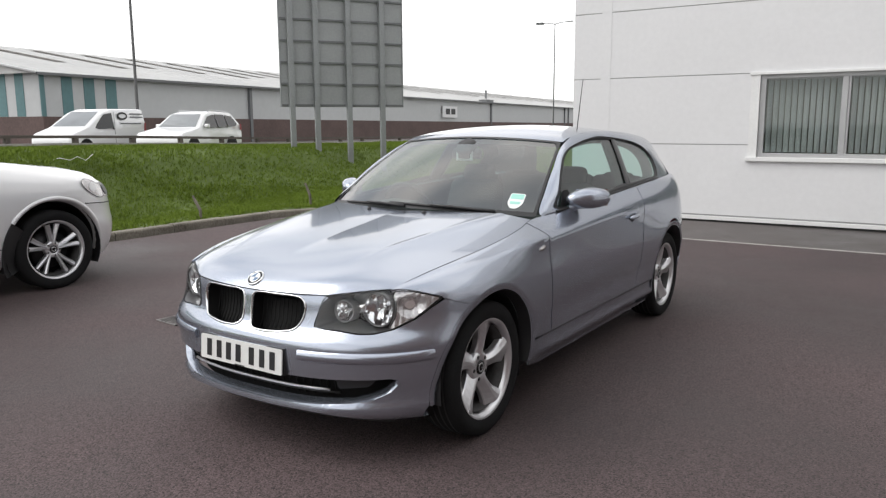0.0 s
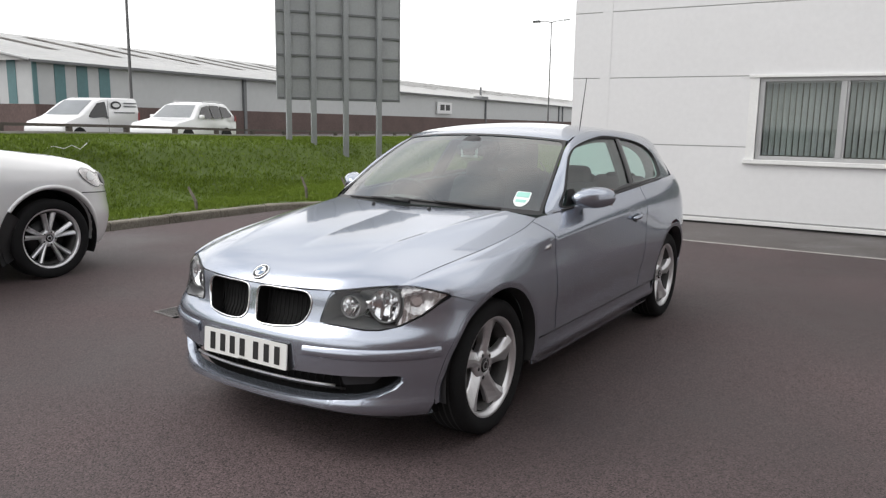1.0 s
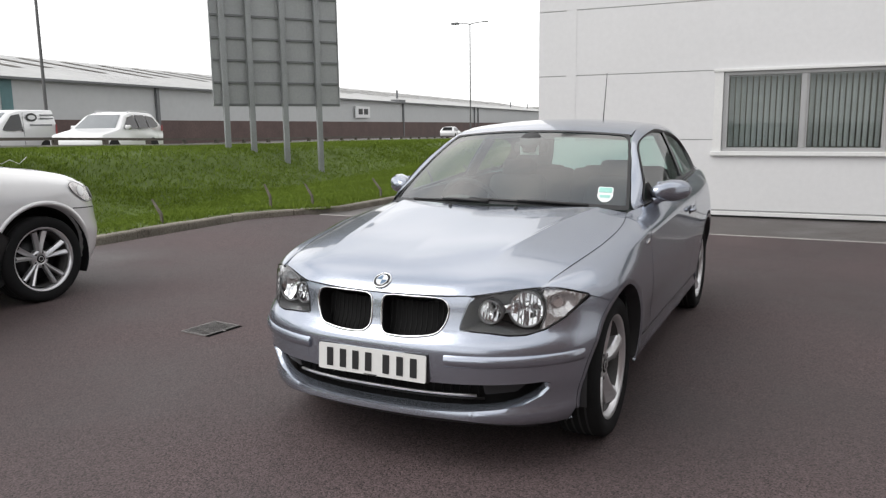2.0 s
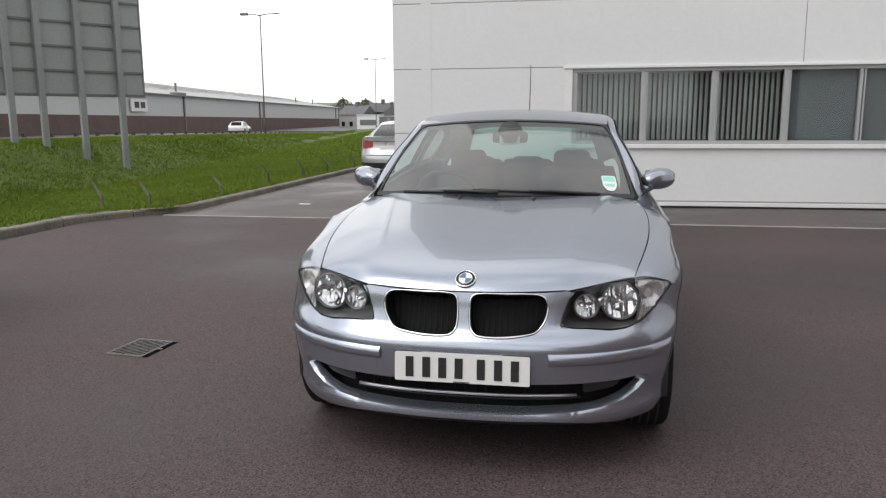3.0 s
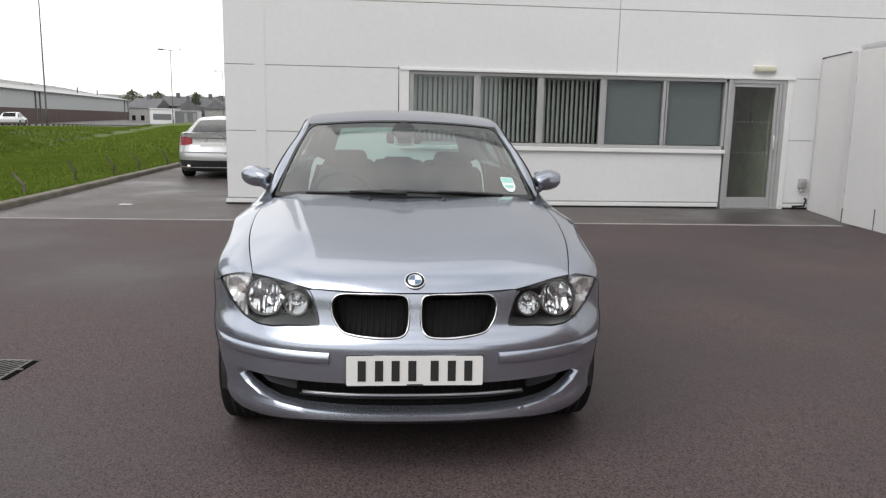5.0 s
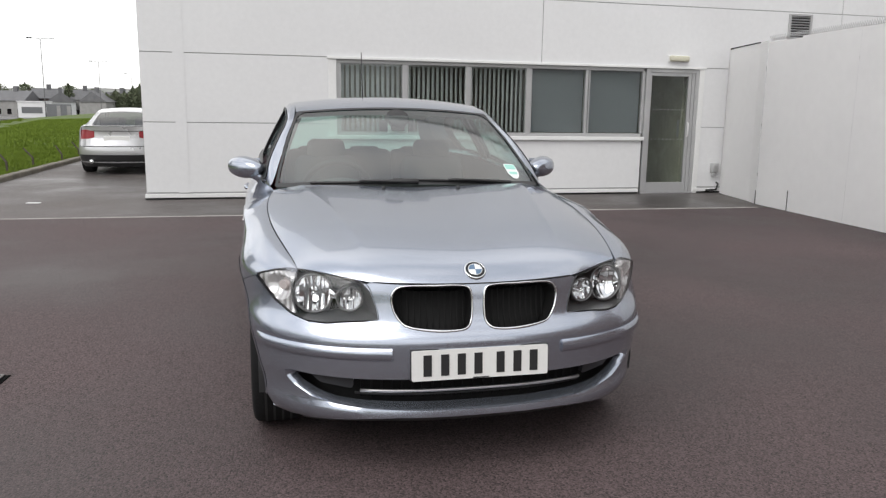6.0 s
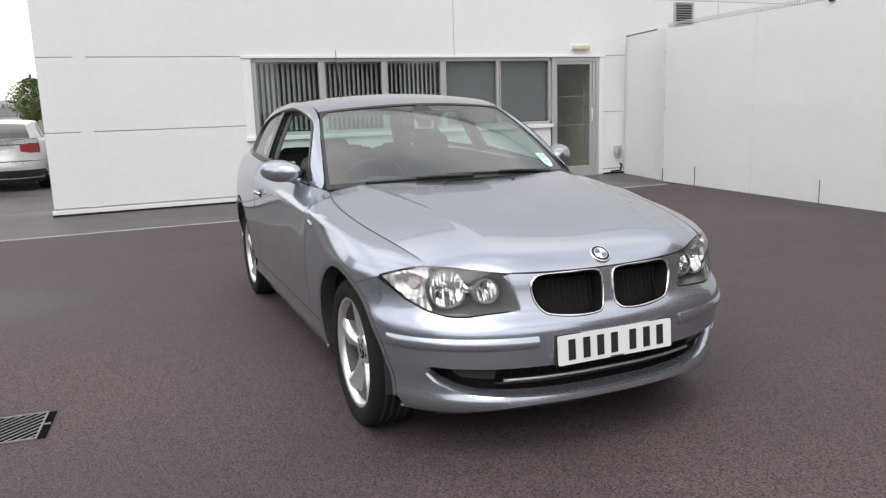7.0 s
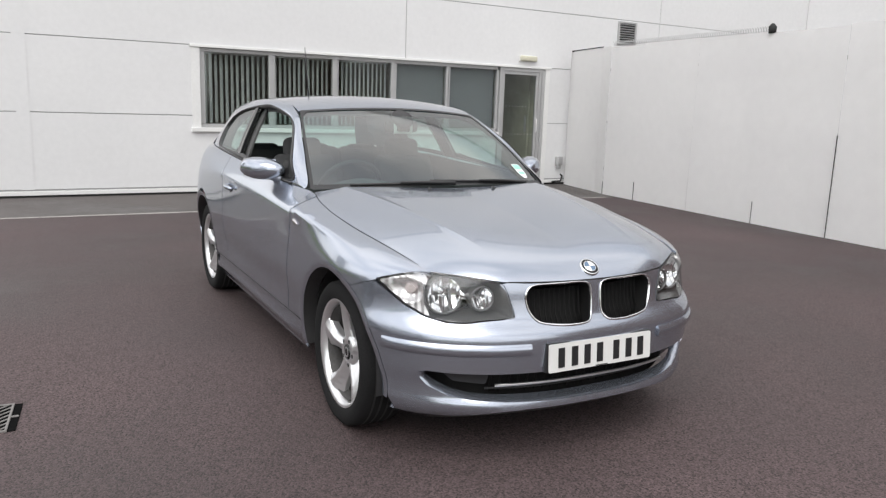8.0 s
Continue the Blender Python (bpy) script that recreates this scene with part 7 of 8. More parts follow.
SUV = Wagon(
    n=2.7, square=0.2, nr=3.2, wb=2.93, z0=0.88, waist=0.0, crown=0.04, belt0=1.0, crease=0.006,
    A=curve((0.2, 0.74), (0.35, 0.83), (0.55, 0.86), (0.70, 0.85), (0.80, 0.82), (0.90, 0.76), (0.98, 0.68), (1.08, 0.60), (1.25, 0.5)),
    Ar=curve((0.2, 0.9), (0.5, 1.0), (0.8, 1.0), (1.2, 0.92)),
    W=curve((0.2, 0.88), (0.35, 0.925), (0.6, 0.96), (0.85, 0.966), (0.95, 0.955), (1.25, 0.91)),
    Ex=curve((-0.75, 0.62), (-0.5, 0.73), (0, 0.79), (0.5, 0.82), (0.72, 0.835), (1.0, 0.88), (2.0, 0.89), (3.0, 0.87), (3.9, 0.78)),
    Ez=curve((-0.78, 0.86), (-0.6, 0.925), (-0.4, 0.99), (-0.2, 1.03), (0, 1.062), (0.5, 1.13), (0.72, 1.18), (1.0, 1.205), (2.0, 1.23), (3.0, 1.26), (3.9, 1.27)),
    Rx=curve((1.2, 0.66), (2.0, 0.67), (3.0, 0.655), (3.7, 0.62)), Rz=curve((1.2, 1.63), (1.5, 1.70), (2.2, 1.73), (3.0, 1.715), (3.75, 1.63)),
    hood=curve((-0.82, 0.94), (-0.5, 1.035), (0, 1.105), (0.5, 1.18), (0.75, 1.21)), bon=(0.72, 0.91, 0.89),
    ws_b=(0.825, 0.52, 0.74, 1.22, 0.035), ws_t=(0.645, 1.25, 1.36, 1.672, 0.03),
    dlo=[(1.0, 1.225), (1.1, 1.33), (1.2, 1.44), (1.36, 1.58), (1.6, 1.65), (2.0, 1.68), (2.5, 1.685), (2.9, 1.67), (3.2, 1.63), (3.45, 1.53), (3.55, 1.36), (3.45, 1.29), (3.0, 1.28), (2.3, 1.26), (1.7, 1.245), (1.25, 1.235)],
    dlo_roof=10, tail=(0.70, 3.8, 1.40, 3.75), roof_end=3.72, tail_low=(0.60, 3.90, 1.20), panes=[(0.9, 1.95), (1.95, 3.0), (3.0, 3.7)], pillars=[(2.05, 0.05, 0.09), (3.0, 0.0, 0.09)], rear_reach=(0, 0.1, 0.2),
).extra(0.24, 0.42, [0.72, 1.95, 2.60], [(0.64, 0.885), (0.64, 0.81), (0.70, 0.78), (0.77, 0.775), (0.825, 0.80), (0.850, 0.85), (0.845, 0.895), (0.80, 0.915), (0.72, 0.908)], [(0.06, 0.95), (0.30, 0.95), (0.33, 0.80), (0.25, 0.70), (0.08, 0.70), (0.04, 0.82)], [(0.62, 0.86), (0.93, 0.86), (0.93, 1.06), (0.66, 1.10)], 1.05)
plain_car(SUV, "suv_car", "silver sport utility car parked beside the grass bank", "silver", pose(-5.00, 0.73, 0, 0, 0, 180), 0.354, 0.446, 0.262, 0.255, "multi")

SALOON = Wagon(
    n=2.6, square=0.2, nr=3.0, wb=2.81, z0=0.70, waist=0.0, crown=0.04, belt0=0.95, crease=0.005,
    A=curve((0.15, 0.68), (0.3, 0.76), (0.5, 0.78), (0.7, 0.74), (0.78, 0.68), (1.0, 0.6)),
    Ar=curve((0.15, 0.85), (0.3, 0.98), (0.5, 1.02), (0.62, 1.0), (0.80, 0.95), (0.92, 0.95), (1.06, 0.98)),
    W=curve((0.15, 0.80), (0.22, 0.85), (0.4, 0.89), (0.55, 0.905), (0.70, 0.895), (1.06, 0.82)),
    Ex=curve((-0.6, 0.60), (-0.45, 0.66), (0, 0.70), (0.6, 0.73), (0.95, 0.80), (2.0, 0.82), (2.8, 0.80), (3.3, 0.76), (3.8, 0.72)),
    Ez=curve((-0.6, 0.74), (-0.45, 0.77), (0, 0.88), (0.6, 0.95), (0.95, 0.97), (2.0, 1.01), (2.8, 1.03), (3.8, 1.03)),
    Rx=curve((1.2, 0.60), (2.0, 0.60), (2.7, 0.57), (3.0, 0.55)), Rz=curve((1.2, 1.315), (1.5, 1.37), (1.9, 1.39), (2.4, 1.36), (2.8, 1.29)),
    hood=curve((-0.75, 0.79), (-0.4, 0.86), (0, 0.93), (0.5, 0.985), (0.7, 1.0)), bon=(0.64, 0.75, 0.74),
    ws_b=(0.73, 0.50, 0.70, 1.0, 0.03), ws_t=(0.585, 1.22, 1.31, 1.355, 0.03),
    dlo=[(0.98, 0.995), (1.08, 1.09), (1.2, 1.19), (1.34, 1.29), (1.55, 1.335), (1.8, 1.35), (2.05, 1.345), (2.3, 1.31), (2.5, 1.24), (2.65, 1.16), (2.78, 1.08), (2.7, 1.05), (2.4, 1.045), (2.0, 1.04), (1.5, 1.02), (1.15, 1.0)],
    dlo_roof=10, tail=(0.66, 3.0, 1.14, 3.1), roof_end=2.72, tail_low=(0.60, 3.22, 1.045), panes=[(0.9, 1.86), (1.86, 2.9)], pillars=[(1.9, 0.1, 0.08)], rear_reach=(0, 0.05, 0.06),
).extra(0.2, 0.36, [0.62, 1.75, 2.36], [(0.42, 0.73), (0.40, 0.63), (0.55, 0.60), (0.70, 0.63), (0.80, 0.71), (0.70, 0.74)], [(0.05, 0.72), (0.30, 0.72), (0.30, 0.62), (0.2, 0.57), (0.06, 0.57)], [(0.45, 0.800), (0.60, 0.765), (0.87, 0.755), (0.87, 0.940), (0.62, 0.960), (0.45, 0.925)], 1.0)
plain_car(SALOON, "saloon_car", "silver saloon car parked along the drive, tail towards the yard", "pale_silver", pose(-3.72, 16.45, 0, 0, 0, 180) @ Matrix.Diagonal((0.93, 0.93, 0.93, 1)), 0.325, 0.37, 0.232, 0.225, "multi", glass_mat="dark_glass")


def profile_car(name, label, paint_name, place, outline, glass_cut, wheels, r, half_w, lean, category="car", dark_top=False):
    """A car far off: its side outline swept across with its upper part drawn in, with glass, lamps and wheels."""
    top = thing(name, label, category)
    zmax = max(z for _, z in outline)
    belt = glass_cut[0]

    def half_at(z):
        return half_w - lean * max(0.0, (z - belt) / (zmax - belt)) ** 1.1 - 0.06 * max(0.0, (0.35 - z) / 0.35)

    loop = densify(softbox(outline, 0.12, 4), 0.15)
    bm = bmesh.new()
    cols = []
    for t in (-1, -0.97, -0.85, -0.4, 0, 0.4, 0.85, 0.97, 1):
        inset = 0.0 if abs(t) < 0.9 else (0.03 if abs(t) < 0.99 else 0.07)
        row = []
        for y, z in loop:
            cy, cz = 1.3, 0.75
            d = Vector((cy - y, cz - z)).normalized()
            row.append(bm.verts.new((half_at(z) * t, y + d.x * inset, z + d.y * inset)))
        cols.append(row)
    n = len(loop)
    for a, b in zip(cols, cols[1:]):
        for k in range(n):
            bm.faces.new((a[k], a[(k + 1) % n], b[(k + 1) % n], b[k]))
    bm.faces.new(cols[0][::-1]), bm.faces.new(cols[-1])
    bmesh.ops.recalc_face_normals(bm, faces=bm.faces)
    part("body", bm, paint_name, top)
    for s in (1, -1):
        for loop2 in glass_cut[1]:
            part("side_window", prism(softbox(loop2, 0.05), 0.012, lambda y, z, w: Vector((s * (half_at(z) + w - 0.002), y, z))), "black_gloss", top, smooth=False)
        for y in wheels:
            part("arch", prism(arc(y, r, r * 1.22, -15, 195, 16), 0.01, lambda a, z, w: Vector((s * (half_w + w - 0.004), a, max(0.14, z)))), "grille_black", top, smooth=False)
            wheel("wheel", top, pose(s * (half_w - 0.1), y, r), r, r * 0.66, 0.19, "plain", s, False)
    for loop3, mt, nm in glass_cut[2]:
        b = bmesh.new()
        (x0, y0, z0), (x1, y1, z1) = loop3
        b.faces.new([b.verts.new(p) for p in ((-x0, y0, z0), (x0, y0, z0), (x1, y1, z1), (-x1, y1, z1))])
        bmesh.ops.solidify(b, geom=b.faces[:], thickness=0.012)
        part(nm, b, mt, top, smooth=False)
    top.matrix_world = place
    return top


def road_place_at(s, y):
    return s - 0.2 * (y - 13), y, road_z(y) + 0.004


van = [(-0.72, 0.35), (-0.80, 0.60), (-0.66, 0.86), (0.12, 1.10), (1.0, 1.64), (1.45, 1.76), (3.30, 1.78), (3.42, 1.2), (3.40, 0.35), (2.0, 0.26), (0.5, 0.26)]
vx, vy, vz = road_place_at(-24.1, 12.6)
vq = profile_car("delivery_van", "small white delivery van on the road", "white_paint", pose(vx, vy, vz, 0, 0, 18), van, (1.02, [[(0.48, 1.06), (0.62, 1.22), (1.02, 1.56), (1.45, 1.62), (1.50, 1.05), (0.7, 1.02)]], [((((0.70, 0.14, 1.13)), ((0.60, 1.02, 1.66))), "far_screen", "windscreen"), ((((0.60, 3.43, 1.15)), ((0.55, 3.39, 1.62))), "black_gloss", "tail_window")]), (0.0, 2.7), 0.31, 0.86, 0.08, "van")
for s in (1, -1):
    part("logo_oval", prism([(2.0 + 0.30 * math.cos(a), 1.50 + 0.15 * math.sin(a)) for a in (k * 0.3927 for k in range(16))], 0.006, lambda y, z, w: Vector((s * (0.845 + w), y, z))), "ink", vq, "dark oval sign shape", smooth=False)
    part("logo_centre", prism([(2.0 + 0.20 * math.cos(a), 1.50 + 0.08 * math.sin(a)) for a in (k * 0.3927 for k in range(16))], 0.006, lambda y, z, w: Vector((s * (0.852 + w), y, z))), "litter", vq, smooth=False)
    for z, y0, y1 in ((1.56, 2.45, 3.2), (1.44, 2.45, 3.2), (1.2, 1.9, 3.1)):
        part("lettering_bar", prism([(y0, z), (y1, z), (y1, z + 0.05), (y0, z + 0.05)], 0.006, lambda y, zz, w: Vector((s * (0.846 + w), y, zz))), "sign_rib", vq, smooth=False)
for s in (1, -1):
    part("door_seam", prism([(1.56, 0.45), (1.575, 0.45), (1.575, 1.66), (1.56, 1.66)], 0.004, lambda y, zz, w: Vector((s * (0.853 - 0.05 * max(0, zz - 1.02) + w), y, zz))), "dark_gap", vq, smooth=False)
    part("door_handle", prism([(1.42, 1.0), (1.53, 1.0), (1.53, 1.05), (1.42, 1.05)], 0.02, lambda y, zz, w: Vector((s * (0.855 + w), y, zz))), "black_plastic", vq, smooth=False)
    part("tail_lamp", prism([(3.26, 0.9), (3.38, 0.9), (3.38, 1.25), (3.30, 1.25)], 0.01, lambda y, zz, w: Vector((s * (0.850 + w), y, zz))), "red_lens", vq, smooth=False)
hatch = [(-0.74, 0.35), (-0.78, 0.58), (-0.60, 0.76), (0.45, 0.96), (1.15, 1.40), (1.7, 1.47), (2.7, 1.42), (3.25, 1.02), (3.34, 0.75), (3.28, 0.35), (2.2, 0.22), (0.6, 0.22)]
hx, hy, hz = road_place_at(-25.5, 82.0)
profile_car("small_car", "small silver car far along the road", "silver", pose(hx, hy, hz, 0, 0, 192), hatch, (0.92, [[(0.78, 0.98), (1.22, 1.32), (1.66, 1.38), (1.72, 0.97)], [(1.80, 0.97), (1.76, 1.38), (2.4, 1.36), (2.75, 1.06), (2.6, 0.99)]], [(((0.72, 0.42, 0.98), (0.58, 1.13, 1.395)), "far_screen", "windscreen"), (((0.62, 3.27, 1.02), (0.55, 2.74, 1.41)), "black_gloss", "tail_window"), (((0.74, -0.64, 0.60), (0.74, -0.60, 0.70)), "satin_metal", "lamp_band")]), (0.0, 2.62), 0.315, 0.88, 0.24)
# taller white car: long side glass, roof rails and mirror
tall = [(-0.74, 0.40), (-0.80, 0.66), (-0.66, 0.92), (0.40, 1.10), (1.10, 1.58), (1.65, 1.68), (3.00, 1.64), (3.42, 1.20), (3.50, 0.85), (3.44, 0.40), (2.3, 0.28), (0.6, 0.28)]
hx, hy, hz = road_place_at(-20.0, 14.2)
tq = profile_car("crossover_car", "white crossover car with dark side windows on the road", "white_paint", pose(hx, hy, hz, 0, 0, 20), tall, (1.06, [[(0.72, 1.10), (1.16, 1.48), (1.62, 1.57), (1.66, 1.09)], [(1.72, 1.09), (1.70, 1.57), (2.36, 1.56), (2.38, 1.10)], [(2.44, 1.10), (2.42, 1.55), (2.92, 1.50), (3.16, 1.22), (3.02, 1.14)]], [(((0.74, 0.40, 1.12), (0.58, 1.07, 1.575)), "far_screen", "windscreen"), (((0.62, 3.44, 1.22), (0.55, 3.05, 1.60)), "black_gloss", "tail_window"), (((0.76, -0.70, 0.72), (0.76, -0.66, 0.84)), "satin_metal", "lamp_band")]), (0.0, 2.65), 0.345, 0.90, 0.22)
for s in (1, -1):
    part("roof_rail", rod([Vector((s * 0.60, y, z)) for y, z in ((1.5, 1.66), (1.6, 1.72), (2.8, 1.70), (2.9, 1.64))], 0.018, 5), "satin_metal", tq)
    part("door_mirror", box(s * 0.98 - 0.09, s * 0.98 + 0.09, 0.72, 0.84, 1.08, 1.22, 0.04, 3), "white_paint", tq)
    part("tail_lamp", prism([(3.30, 1.0), (3.46, 1.0), (3.44, 1.22), (3.34, 1.22)], 0.01, lambda y, zz, w: Vector((s * (0.885 + w), y, zz))), "red_lens", tq, smooth=False)
    part("sill_trim", prism([(0.5, 0.42), (2.2, 0.42), (2.2, 0.52), (0.5, 0.52)], 0.012, lambda y, zz, w: Vector((s * (0.898 + w), y, zz))), "black_plastic", tq, smooth=False)

# ---- knee rail along the top of the bank ----
rail = thing("knee_rail_fence", "low dark timber knee rail fence along the top of the bank", "fence")
fy = -14.0
prev = None
while fy < 120:
    x = -16.2 - 0.2 * (fy - 13)
    z = bank_z(x, fy)
    part("rail_post", box(x - 0.06, x + 0.06, fy - 0.06, fy + 0.06, z - 0.1, z + 0.26, 0.01), "timber", rail, smooth=False)
    if prev:
        a, b = Vector(prev), Vector((x, fy, z))
        bm = bmesh.new()
        d = (b - a).normalized()
        sd = Vector((-d.y, d.x, 0)) * 0.055
        ps = [p + o + Vector((0, 0, h)) for p in (a, b) for o, h in ((-sd, 0.20), (sd, 0.20), (sd, 0.27), (-sd, 0.27))]
        vs = [bm.verts.new(p) for p in ps]
        for f in ((0, 1, 5, 4), (1, 2, 6, 5), (2, 3, 7, 6), (3, 0, 4, 7), (3, 2, 1, 0), (4, 5, 6, 7)):
            bm.faces.new([vs[k] for k in f])
        bmesh.ops.recalc_face_normals(bm, faces=bm.faces)
        part("rail", bm, "timber", rail, smooth=False)
    prev = (x, fy, z)
    fy += 1.8

road_kerb = thing("road_kerb", "pale concrete kerb along the edge of the road", "kerb", kind="structure")
for k in range(36):
    ya, yb = -14 + 3.0 * k, -11.02 + 3.0 * k
    bm = bmesh.new()
    vs = []
    for y in (ya, yb):
        x, z = -15.9 - 0.2 * (y - 13), bank_z(-15.9 - 0.2 * (y - 13), y)
        vs += [bm.verts.new((x + dx, y, z + dz)) for dx, dz in ((0.07, -0.05), (0.07, 0.085), (-0.07, 0.085), (-0.07, -0.05))]
    for f in ((0, 1, 5, 4), (1, 2, 6, 5), (2, 3, 7, 6), (3, 2, 1, 0), (4, 5, 6, 7)):
        bm.faces.new([vs[j] for j in f])
    bmesh.ops.recalc_face_normals(bm, faces=bm.faces)
    part("kerb_stone", bm, "edging", road_kerb, smooth=False)

# ---- back of a large road sign ----
sign = thing("road_sign", "back of a tall grey ribbed road sign on four steel posts", "sign")
L, R = Vector((-13.5, 12.95, 0)), Vector((-11.5, 16.05, 0))
sd = (R - L).normalized()
sn = Vector((sd.y, -sd.x, 0))
SZ0, SZ1 = 1.97, 7.4


def slab(a, b, d0, d1, z0, z1, bevel=0.0):
    bm = box(a, b, d0, d1, z0, z1, bevel)
    bm.transform(Matrix.Translation(L) @ Matrix(((sd.x, -sn.x, 0, 0), (sd.y, -sn.y, 0, 0), (0, 0, 1, 0), (0, 0, 0, 1))))
    return bm


wid = (R - L).length
nrow = 9
for k in range(nrow):
    z0 = SZ0 + (SZ1 - SZ0) * k / nrow
    z1 = SZ0 + (SZ1 - SZ0) * (k + 1) / nrow
    for j in range(4):
        part("sign_panel", slab(wid * j / 4 + 0.001, wid * (j + 1) / 4 - 0.001, 0.0, 0.03, z0 + 0.0008, z1 - 0.0008), "sign_back", sign, smooth=False)
    part("sign_rib", slab(0.0, wid, -0.05, 0.0, z0 + 0.02, z0 + 0.075), "sign_rib", sign, smooth=False)
part("sign_edge", slab(-0.03, 0.0, -0.03, 0.04, SZ0, SZ1), "galv", sign, smooth=False)
part("sign_edge", slab(wid, wid + 0.03, -0.03, 0.04, SZ0, SZ1), "galv", sign, smooth=False)
for f in (0.075, 0.272, 0.535, 0.815):
    p = L + sd * (wid * f)
    q = p + sn * 0.14
    gz = bank_z(q.x, q.y)
    post = part("sign_post", slab(wid * f - 0.075, wid * f + 0.075, -0.20, -0.06, min(gz, 0.8) - 0.4, SZ1 + 0.05, 0.01), "galv", sign, smooth=False)
    for k in range(nrow):
        z0 = SZ0 + (SZ1 - SZ0) * k / nrow
        part("clamp", slab(wid * f - 0.10, wid * f + 0.10, -0.065, -0.045, z0 + 0.01, z0 + 0.09), "galv", sign, smooth=False)


# ---- street lamps ----
def street_lamp(x, y, z, h, double, r=0.085):
    t = thing("street_lamp", "tall dark grey steel street lamp column", "street lamp", pose(x, y, z), group="street lamps along the road")
    part("column", rod([(0, 0, -0.3), (0, 0, 1.2), (0, 0, 1.25), (0, 0, h)], [r * 1.35, r * 1.3, r, r * 0.55], 10), "lamp_column", t)
    for s in (1, -1) if double else (1,):
        part("arm", rod([(0, 0, h - 0.05), (s * 0.4, 0, h + 0.03), (s * 1.1, 0.0, h + 0.08)], [0.04, 0.03, 0.025], 8), "lamp_column", t)
        b = box(s * 1.1, s * 1.65, -0.10, 0.10, h + 0.04, h + 0.13, 0.04)
        part("lantern", b, "galv", t)


for lx, ly, h, dbl in ((-25.9, 16.9, 12.5, True), (-25.4, 56.4, 9.6, True), (-30.3, 109.5, 10.9, True), (-32.4, 155.0, 10.8, True), (-35.7, 210.0, 10.8, True), (-38, 262.0, 10.6, True)):
    street_lamp(lx, ly, crest_z(ly) - 0.05, h, dbl, 0.066)

# ---- warehouse across the road ----
ware = thing("warehouse", "long pale grey clad warehouse with a brick base and teal stripes", "building")
WM = Matrix.Translation((-48.1, 25.2, 0)) @ Matrix(((-0.150, -0.9887, 0, 0), (0.9887, -0.150, 0, 0), (0, 0, 1, 0), (0, 0, 0, 1)))
LEN, DEP, EAVE, RIDGE, BASE = 238.0, 44.0, 5.0, 8.9, 0.0


def wbox(a, b, c, d, z0, z1, bev=0.0):
    bm = box(a, b, c, d, z0, z1, bev)
    bm.transform(WM)
    return bm


part("brick_base", prism([(-0.1, -2.0), (LEN, -2.0), (LEN, 1.25), (-0.1, 2.12)], DEP, lambda u, v, w: WM @ Vector((u, w - 0.15, v))), "brick_wall", ware, smooth=False)
part("cladding", wbox(0.0, LEN, 0.0, DEP - 0.3, 1.0, EAVE), "clad", ware, smooth=False)
bm = bmesh.new()
vs = [bm.verts.new(WM @ Vector(p)) for p in ((-0.6, -0.5, EAVE - 0.05), (-0.6, DEP / 2, RIDGE), (-0.6, DEP + 0.5, EAVE - 0.05), (LEN + 0.5, -0.5, EAVE - 0.05), (LEN + 0.5, DEP / 2, RIDGE), (LEN + 0.5, DEP + 0.5, EAVE - 0.05))]
for f in ((0, 3, 4, 1), (1, 4, 5, 2), (0, 1, 2), (3, 5, 4)):
    bm.faces.new([vs[k] for k in f])
bmesh.ops.recalc_face_normals(bm, faces=bm.faces)
part("roof", bm, "roof_sheet", ware, smooth=False)
part("gutter", wbox(-0.6, LEN + 0.5, -0.62, -0.45, EAVE - 0.18, EAVE), "sign_rib", ware, smooth=False)
part("verge_trim", rod([WM @ Vector((-0.7, -0.5, EAVE)), WM @ Vector((-0.7, DEP / 2, RIDGE + 0.05)), WM @ Vector((-0.7, DEP + 0.5, EAVE))], 0.10, 5), "litter", ware)
for u0, u1 in ((1.6, 2.45), (3.4, 4.3), (5.3, 6.25)):
    part("stripe", wbox(u0, u1, -0.04, 0.0, 2.13, EAVE - 0.18), "teal", ware, smooth=False)
for k in range(23):
    v0 = 1.6 + k * 1.8
    part("stripe", wbox(-0.06, -0.035, v0, v0 + 0.85, 2.13, EAVE + max(0, 3.4 * (1 - abs(v0 + 0.4 - DEP / 2) / (DEP / 2)))), "teal", ware, smooth=False)
part("gable", prism([(0.1, 2.12), (DEP - 0.1, 2.12), (DEP - 0.1, EAVE), (DEP / 2, RIDGE - 0.15), (0.1, EAVE)], 0.05, lambda u, v, w: WM @ Vector((-0.005 - w * 0.5, u, v))), "clad", ware, smooth=False)
part("corner_trim", wbox(-0.08, 0.25, -0.08, 0.0, 2.12, EAVE), "teal", ware, smooth=False)
for u in (21.2, 82.5, 126.6, 129.6, 222.8, 229.0):
    part("downpipe", wbox(u, u + 0.35, -0.25, 0.0, BASE - 0.5, EAVE - 0.1), "sign_rib", ware, smooth=False)
